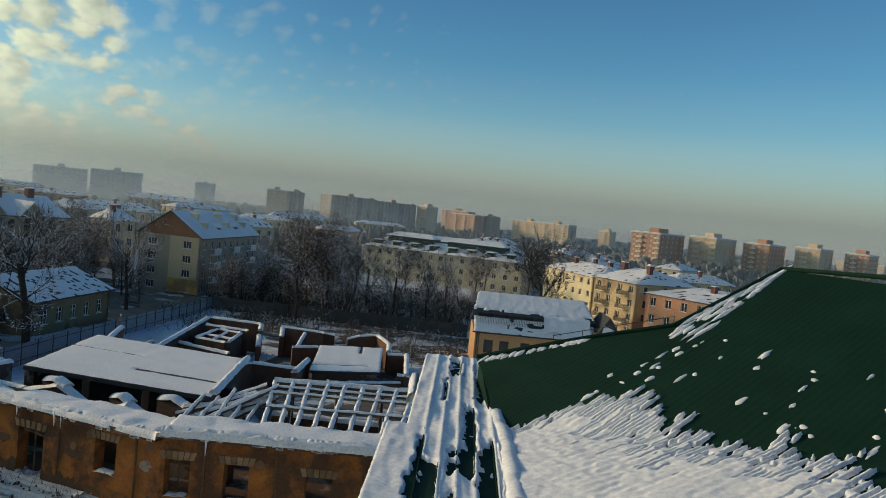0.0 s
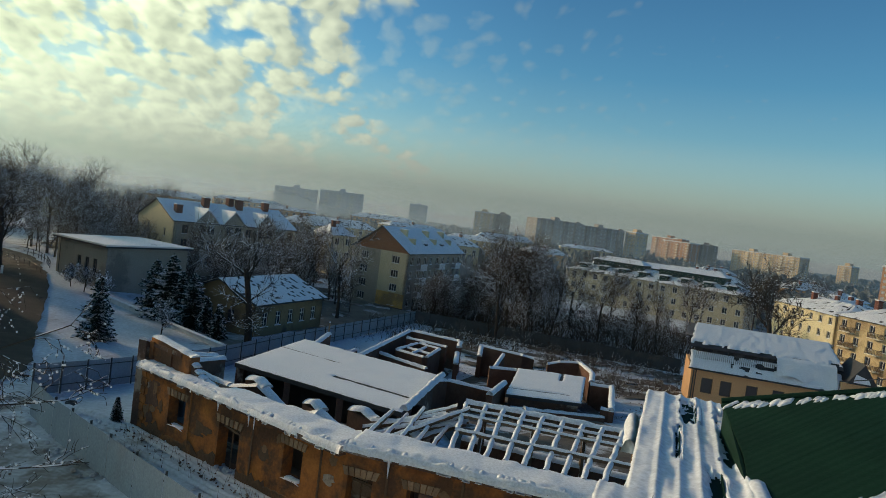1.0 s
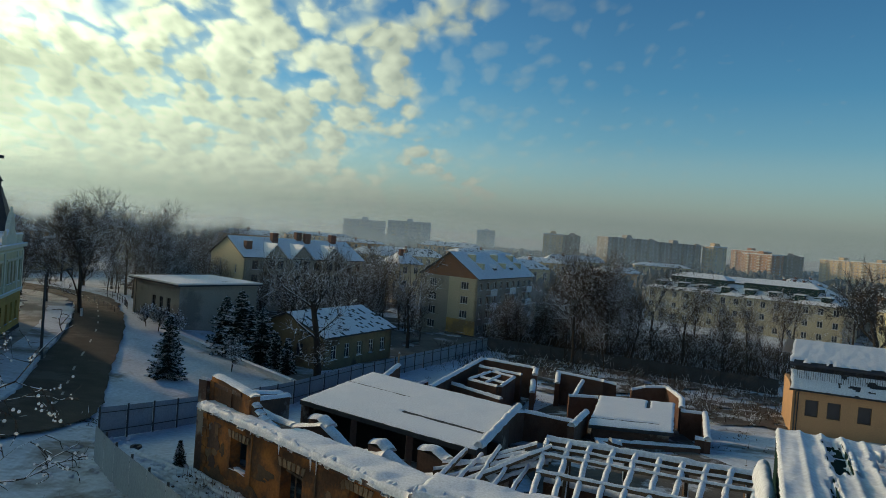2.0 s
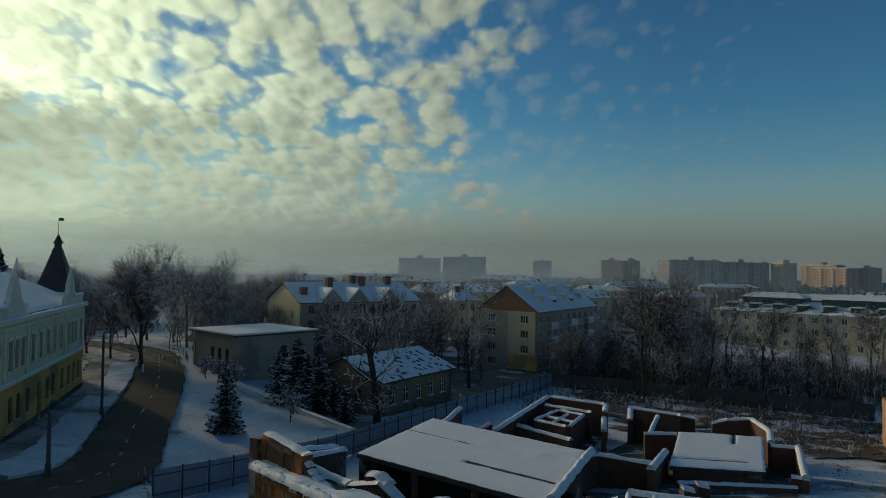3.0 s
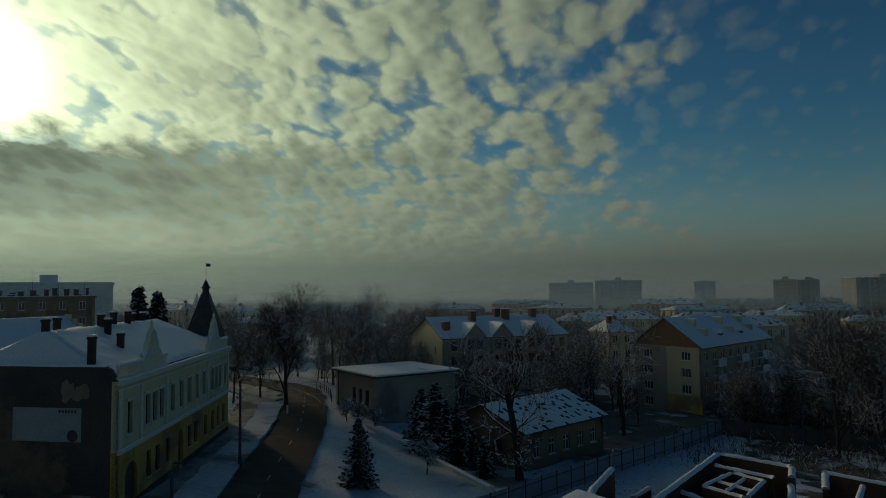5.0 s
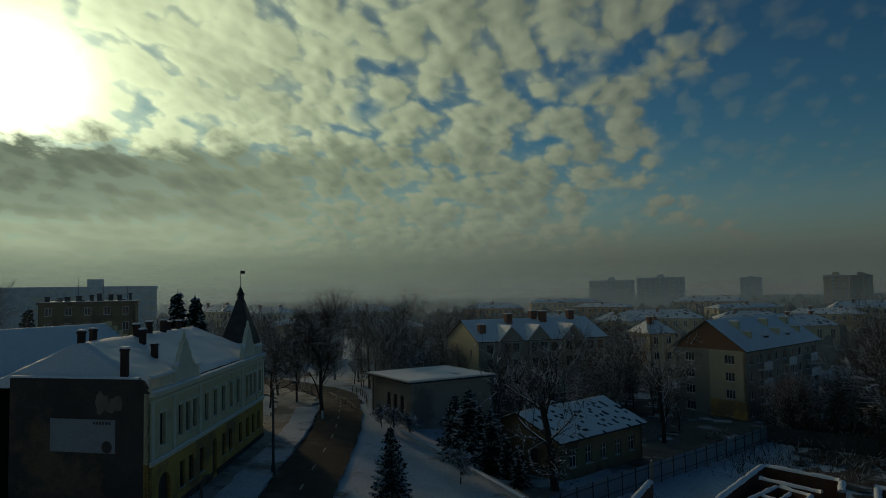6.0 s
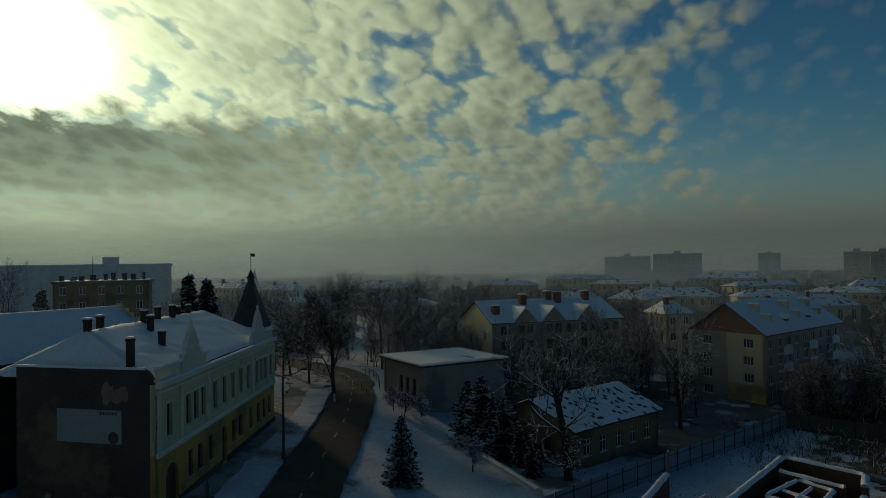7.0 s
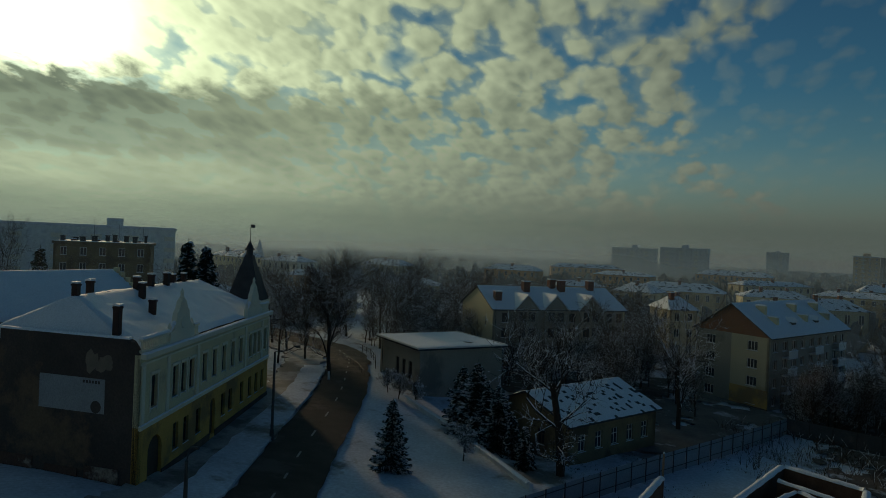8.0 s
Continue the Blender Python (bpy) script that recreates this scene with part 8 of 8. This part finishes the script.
plant_kind("spruce", "broad dark spruce beside the low building", "conifer", SPR[1], [(-13.4, 80.8, 1.18, 40), (-10.4, 77.6, 0.95, 140), (-15.6, 83.8, 1.0, 200), (-11.9, 79.6, 0.9, 290)], "conifers")
plant_kind("thuja", "slim dark thuja beside the yellow house", "conifer", SPR[2], [(-6.9, 72.6, 1.0, 0), (-8.5, 75.4, 1.05, 60)], "conifers")
plant_kind("spruce", "tall dark spruce behind the town house", "conifer", SPR[3], [(-59.2, 93.4, 2.5, 10), (-57.6, 95.6, 2.4, 100), (-88, 96, 2.2, 70)], "conifers")
plant_kind("spruce", "seedling spruce in the snow beside the ruin", "conifer", SPR[2], [(-9.6, 36.2, 0.38, 0)], "conifers")
SMALL = bare_tree(77, 4.2, 0.9, 4, 0.08, least=0.016, last=2, bark=SNOWY_BARK, twig=SNOWY_TWIG)
plant_kind("shrub_tree", "small round bare shrub tree laden with snow", "tree", SMALL, [(-12.8, 72.8, 0.95, 0), (-25.2, 89.6, 0.9, 80), (-22.8, 88.8, 0.85, 10), (-27.4, 91.8, 0.8, 200)], "snowy shrubs")


def lamp_post(x, y, h, arm):
    t = thing("street_lamp", "dark slender street lamp post with a curved arm", "street lamp", pose(x, y, land(x, y)), "street lamps")
    b = Build()
    b.tube((0, 0, -0.2), (0, 0, 1.0), 0.22, 0.20, 10)
    b.tube((0, 0, 1.0), (0, 0, h), 0.15, 0.10, 10)
    b.part("pole", STEEL, t)
    if arm:
        b = Build()
        prev = Vector((0, 0, h))
        for i in range(1, 7):
            a = i / 6 * 1.3
            q = Vector((arm * math.sin(a) / math.sin(1.3), 0.15 * i, h + 0.7 * (1 - math.cos(a))))
            b.tube(prev, q, 0.05, 0.045, 8, False)
            prev = q
        b.part("arm", STEEL, t)
        b = Build()
        b.tube(prev, prev + Vector((0.55, 0.1, 0.02)), 0.08, 0.13, 8)
        b.part("lamp_head", STEEL, t)


lamp_post(-29.9, 66.3, 8.3, 1.5)
lamp_post(-24.0, 45.0, 4.4, -0.4)


# low rail along the outer side of the bend
t = thing("street_railing", "low dark metal railing along the bend of the street", "railing")
bend = [Vector(p) for p in ((-33.4, 103.0), (-35.2, 107.6), (-37.8, 112.2), (-41.6, 116.6))]
for a, c in zip(bend, bend[1:]):
    za, zc = land(a.x, a.y), land(c.x, c.y)
    for k in range(3):
        q, z = a.lerp(c, k / 3), za + (zc - za) * k / 3
        b = Build()
        b.box(q.x - 0.04, q.y - 0.04, z - 0.1, q.x + 0.04, q.y + 0.04, z + 1.1)
        b.part("post", STEEL, t)
    for h in (0.5, 1.02):
        b = Build()
        b.beam((a.x, a.y, za + h), (c.x, c.y, zc + h), 0.05)
        b.part("rail", STEEL, t)

# parked cars at the bend
def parked_car(x, y, turn):
    t = thing("parked_car", "dark parked car with snow on its roof", "car", pose(x, y, land(x, y) + 0.02, 0, 0, turn), "parked cars")
    side = [(-2.15, 0.35), (-2.2, 0.75), (-2.0, 0.95), (-1.3, 1.0), (1.0, 0.98), (1.9, 0.85), (2.15, 0.62), (2.1, 0.35)]
    top = [(-1.55, 1.0), (-1.15, 1.42), (0.25, 1.45), (1.05, 0.98)]
    for name, prof, w, mat in (("body", side, 0.85, DARKROOF), ("cabin", top, 0.72, GLASS)):
        b = Build((0, 1))
        m = len(prof)
        b.add([(px, -w, pz) for px, pz in prof] + [(px, w, pz) for px, pz in prof], [tuple(range(m)), tuple(range(m, 2 * m))[::-1]] + [(i, m + i, m + (i + 1) % m, (i + 1) % m) for i in range(m)])
        b.part(name, mat, t)
    b = Build((0, 1))
    b.box(-1.15, -0.68, 1.44, 0.25, 0.68, 1.53)
    b.part("roof_snow", SNOW, t)
    for wx in (-1.35, 1.35):
        for wy in (-0.88, 0.7):
            b = Build((0, 1))
            b.tube((wx, wy, 0.32), (wx, wy + 0.18, 0.32), 0.32, 0.32, 12)
            b.part("wheel", STEEL, t)


parked_car(-68.6, 137.6, 20)
parked_car(-64.8, 137.0, 15)

# wooden post at the bend of the fence
t = thing("wooden_post", "pale weathered wooden post with a cap of snow", "post", pose(5.6, 72.9, land(5.6, 72.9)))
b = Build((0, 1))
b.tube((0, 0, -0.3), (0.03, 0, 3.2), 0.11, 0.09, 8)
b.part("pole", LINTEL, t)
b = Build((0, 1))
b.tube((0.03, 0, 3.2), (0.03, 0, 3.34), 0.11, 0.04, 8)
b.part("snow_cap", SNOW, t)

# bollard at the foot of the street tree
t = thing("bollard", "short white painted bollard beside the street tree", "bollard", pose(-35.6, 91.4, land(-35.6, 91.4)))
b = Build((0, 1))
b.tube((0, 0, -0.1), (0, 0, 1.2), 0.16, 0.15, 10)
b.part("pole", FRAME, t)

# worn tyre left in the yard
t = thing("old_tyre", "worn dark tyre lying in the trodden snow", "tyre", pose(-13.0, 39.7, land(-13.0, 39.7) + 0.02))
b = Build((0, 1))
ring = [(math.cos(q * 0.3927), math.sin(q * 0.3927)) for q in range(16)]
prof = [(0.20, 0.02), (0.33, 0.0), (0.36, 0.09), (0.33, 0.18), (0.20, 0.16)]
b.add([(c * r, s * r, z) for c, s in ring for r, z in prof], [(5 * q + k, 5 * ((q + 1) % 16) + k, 5 * ((q + 1) % 16) + (k + 1) % 5, 5 * q + (k + 1) % 5) for q in range(16) for k in range(5)])
b.part("tread", DARKROOF, t)

# low railing along the pavement past the bend
t = thing("street_railing", "low dark metal railing along the snowy verge", "railing")
line = [Vector((-32.6, 96.5)), Vector((-35.5, 101.0)), Vector((-39.0, 105.5)), Vector((-43.0, 110.0))]
for a, e in zip(line, line[1:]):
    for i in range(3):
        p = a.lerp(e, i / 3)
        b = Build((0, 1))
        b.tube((p.x, p.y, land(p.x, p.y) - 0.1), (p.x, p.y, land(p.x, p.y) + 0.95), 0.035, 0.035, 6)
        b.part("post", STEEL, t)
    b = Build((0, 1))
    b.tube((a.x, a.y, land(a.x, a.y) + 0.9), (e.x, e.y, land(e.x, e.y) + 0.9), 0.025, 0.025, 6)
    b.part("rail", STEEL, t)

# undergrowth: thin stems, too many to count
stems = Build((0, 1))
rnd = random.Random(61)
for i in range(5200):
    if i % 3:
        x, y = rnd.uniform(24, 80), rnd.uniform(82, 120)
        if y < 112 - (x - 22) * 0.72 or y > 150 - x * 0.4:
            continue
    else:
        x, y = rnd.uniform(14, 66), rnd.uniform(62, 104)
        if y < 58 + (x - 34) * 0.35 or (x < 34 and y < 80) or y > 118 - (x - 22) * 0.72:
            continue
    h = rnd.uniform(0.8, 3.4) if i % 3 else rnd.uniform(0.3, 1.6)
    p = Vector((x, y, land(x, y) - 0.1))
    for k in range(2):
        q = p + Vector((rnd.uniform(-0.5, 0.5), rnd.uniform(-0.5, 0.5), 1.0)).normalized() * h
        stems.tube(p, q, 0.035, 0.012, 3, False)
        stems.tube(p.lerp(q, 0.5), q + Vector((rnd.uniform(-0.8, 0.8), rnd.uniform(-0.8, 0.8), 0.1)), 0.02, 0.01, 3, False)
for i in range(130):
    x, y = -17.2 + rnd.gauss(0, 1.6), 47.4 + rnd.gauss(0, 1.0)
    p = Vector((x, y, land(x, y) - 0.05))
    q = p + Vector((rnd.uniform(-1, 1), rnd.uniform(-1, 1), rnd.uniform(0.1, 0.6))) * rnd.uniform(0.4, 1.1)
    stems.tube(p, q, 0.03, 0.012, 3, False)
tagged(stems.part("undergrowth", TWIG), "tangle of thin bare stems dusted with snow", "bushes", kind="stuff")

# wheel ruts, footprints and clods in the yard before the ruin
rnd = random.Random(37)
for k, off in enumerate((0.0, 0.55, 1.9, 2.45)):
    b = Build((0, 1))
    line = [Vector((-14.5 + off * 0.3, 38.6 + off)), Vector((-12.7 + off * 0.4, 36.4 + off * 0.8)), Vector((-9.8 + off * 0.5, 34.0 + off * 0.6)), Vector((-7.7 + off * 0.5, 31.6 + off * 0.4)), Vector((-5.9 + off * 0.5, 29.5 + off * 0.4)), Vector((-4.1 + off * 0.5, 27.4 + off * 0.4)), Vector((-1.6 + off * 0.5, 24.6 + off * 0.4))]
    snow_ridge(b, [(*p, land(p.x, p.y) - 0.02) for p in line], 0.34, 0.13, 0.3, k * 3.0)
    tagged(b.part("snow_rut", GROUND_SNOW, smooth=True), "low ridge of snow beside a wheel rut", "snow", "wheel ruts", "structure")
clods = Build((0, 1))
for i in range(1500):
    x, y = rnd.uniform(-17, 3), rnd.uniform(20, 46)
    if y > 24.5 + (2.0 - x) * 1.12 or y < 17.5 + (2.0 - x) * 0.9 or lump(x, y, 0.35, 5.0) < -0.12:
        continue
    k = rnd.uniform(0.06, 0.2)
    c = Vector((x, y, land(x, y) - 0.02))
    a = rnd.uniform(0, 6.28)
    ring = [c + Vector((math.cos(a + q * 1.047) * k * rnd.uniform(0.7, 1.3), math.sin(a + q * 1.047) * k, 0)) for q in range(6)]
    inner = [c + Vector((math.cos(a + q * 1.047) * k * 0.5, math.sin(a + q * 1.047) * k * 0.5, k * rnd.uniform(0.4, 0.7))) for q in range(6)]
    clods.add(ring + inner, [(q, (q + 1) % 6, 6 + (q + 1) % 6, 6 + q) for q in range(6)] + [(6, 7, 8, 9, 10, 11)])
tagged(clods.part("snow_clods", GROUND_SNOW), "trodden clods of snow over the yard", "snow", kind="stuff")

# dead grass and weeds standing out of the snow, thickest in the grove
rnd = random.Random(83)
tufts = Build((0, 1))
for i in range(24000):
    if i % 5:
        x, y = rnd.uniform(2, 84), rnd.uniform(84, 142)
        if y < 88 + 0.1 * (x - 26) or x < 24 or lump(x, y, 0.16, 2.0) < -0.25:
            continue
        h = rnd.uniform(0.15, 0.5)
    else:
        x, y = rnd.uniform(-6, 48), rnd.uniform(64, 92)
        if lump(x, y, 0.22, 6.0) < 0.12 or y < 60 + x * 0.25:
            continue
        h = rnd.uniform(0.06, 0.2)
    z = land(x, y) - 0.05
    for k in range(3):
        a = rnd.uniform(0, 6.28)
        c, q = math.cos(a), math.sin(a)
        w = h * rnd.uniform(0.10, 0.22)
        tufts.add([(x - c * w, y - q * w, z), (x + c * w, y + q * w, z), (x + rnd.uniform(-0.5, 0.5) * h, y + rnd.uniform(-0.5, 0.5) * h, z + h)], [(0, 1, 2)])
tagged(tufts.part("dead_grass", LITTER), "brown dead grass and weeds standing out of the snow", "grass", kind="stuff")

# the tree whose twigs hang beside the flight
def near_tree():
    t = thing("bare_tree", "near bare tree with snow-laden hanging twigs", "tree", pose(-8.8, 4.6, land(-8.8, 4.6)), "bare trees")
    rr = random.Random(15)
    tb, cb, sb = Build(), Build(), Build()
    tb.tube((0, 0, -0.4), (0.1, 0.05, 7.0), 0.22, 0.15, 9)
    tb.tube((0.1, 0.05, 7.0), (-0.1, 0.2, 13.2), 0.15, 0.04, 8)

    def twig(p, d, length, r, level, reach):
        n = (9, 6, 4, 3)[level]
        for i in range(n):
            d = (d + Vector((rr.uniform(-1, 1), rr.uniform(-1, 1), rr.uniform(-0.8, 0.6))) * (0.13 if level == 0 else 0.30)).normalized()
            q = p + d * length / n
            if q.x > reach or q.z > 13.1:
                return
            cb.tube(p, q, r, r * 0.82, 5, False)
            if abs(d.z) < 0.75 and level < 3 and rr.random() < (0.85 if level < 2 else 0.35):
                up = Vector((0, 0, r * 0.7))
                snow_ridge(sb, [p.lerp(q, 0.15) + up, p.lerp(q, 0.85) + up * 0.8], r * 2.0, r * rr.uniform(0.8, 1.8), 0.1, p.x)
            elif level > 1 and rr.random() < 0.30:
                k = rr.uniform(0.010, 0.024)
                c = q + Vector((0, 0, k * 0.4))
                sb.tube(c - Vector((0, 0, k * 0.6)), c + Vector((0, 0, k * 0.2)), k * 0.7, k, 6)
                sb.tube(c + Vector((0, 0, k * 0.2)), c + Vector((0, 0, k)), k, k * 0.4, 6)
            if level < 3 and not (level == 0 and i < 1):
                for k in range(1 if level else 1 + i % 2):
                    if level and rr.random() < 0.25:
                        continue
                    s = d.orthogonal().normalized()
                    s.rotate(Matrix.Rotation(rr.uniform(0, 6.28), 3, d))
                    twig(q, (d * 0.8 + s * rr.uniform(0.5, 1.0) + Vector((0, 0, -0.12))).normalized(), (1.15, 0.5, 0.24)[level] * rr.uniform(0.6, 1.1), max(r * 0.45, 0.006), level + 1, reach)
            p, r = q, r * 0.82

    for z, to in ((10.6, (5.2, -1.3, 12.2)), (10.2, (4.7, -1.6, 11.6)), (9.4, (5.1, -1.4, 11.1)), (8.4, (4.6, -1.6, 10.0)), (10.0, (-3.0, 2.0, 12.0)), (9.0, (1.0, 4.0, 12.0)), (8.6, (-3.6, -2.0, 12.0))):
        a, e = Vector((0.05, 0.1, z)), Vector(to)
        twig(a, (e - a).normalized(), (e - a).length, 0.045, 0, 5.0)
    tb.part("trunk", BARK, t, smooth=True)
    cb.part("crown", WET_BARK, t)
    sb.part("snow", SNOW, t, "clumps of snow along the twigs")


near_tree()
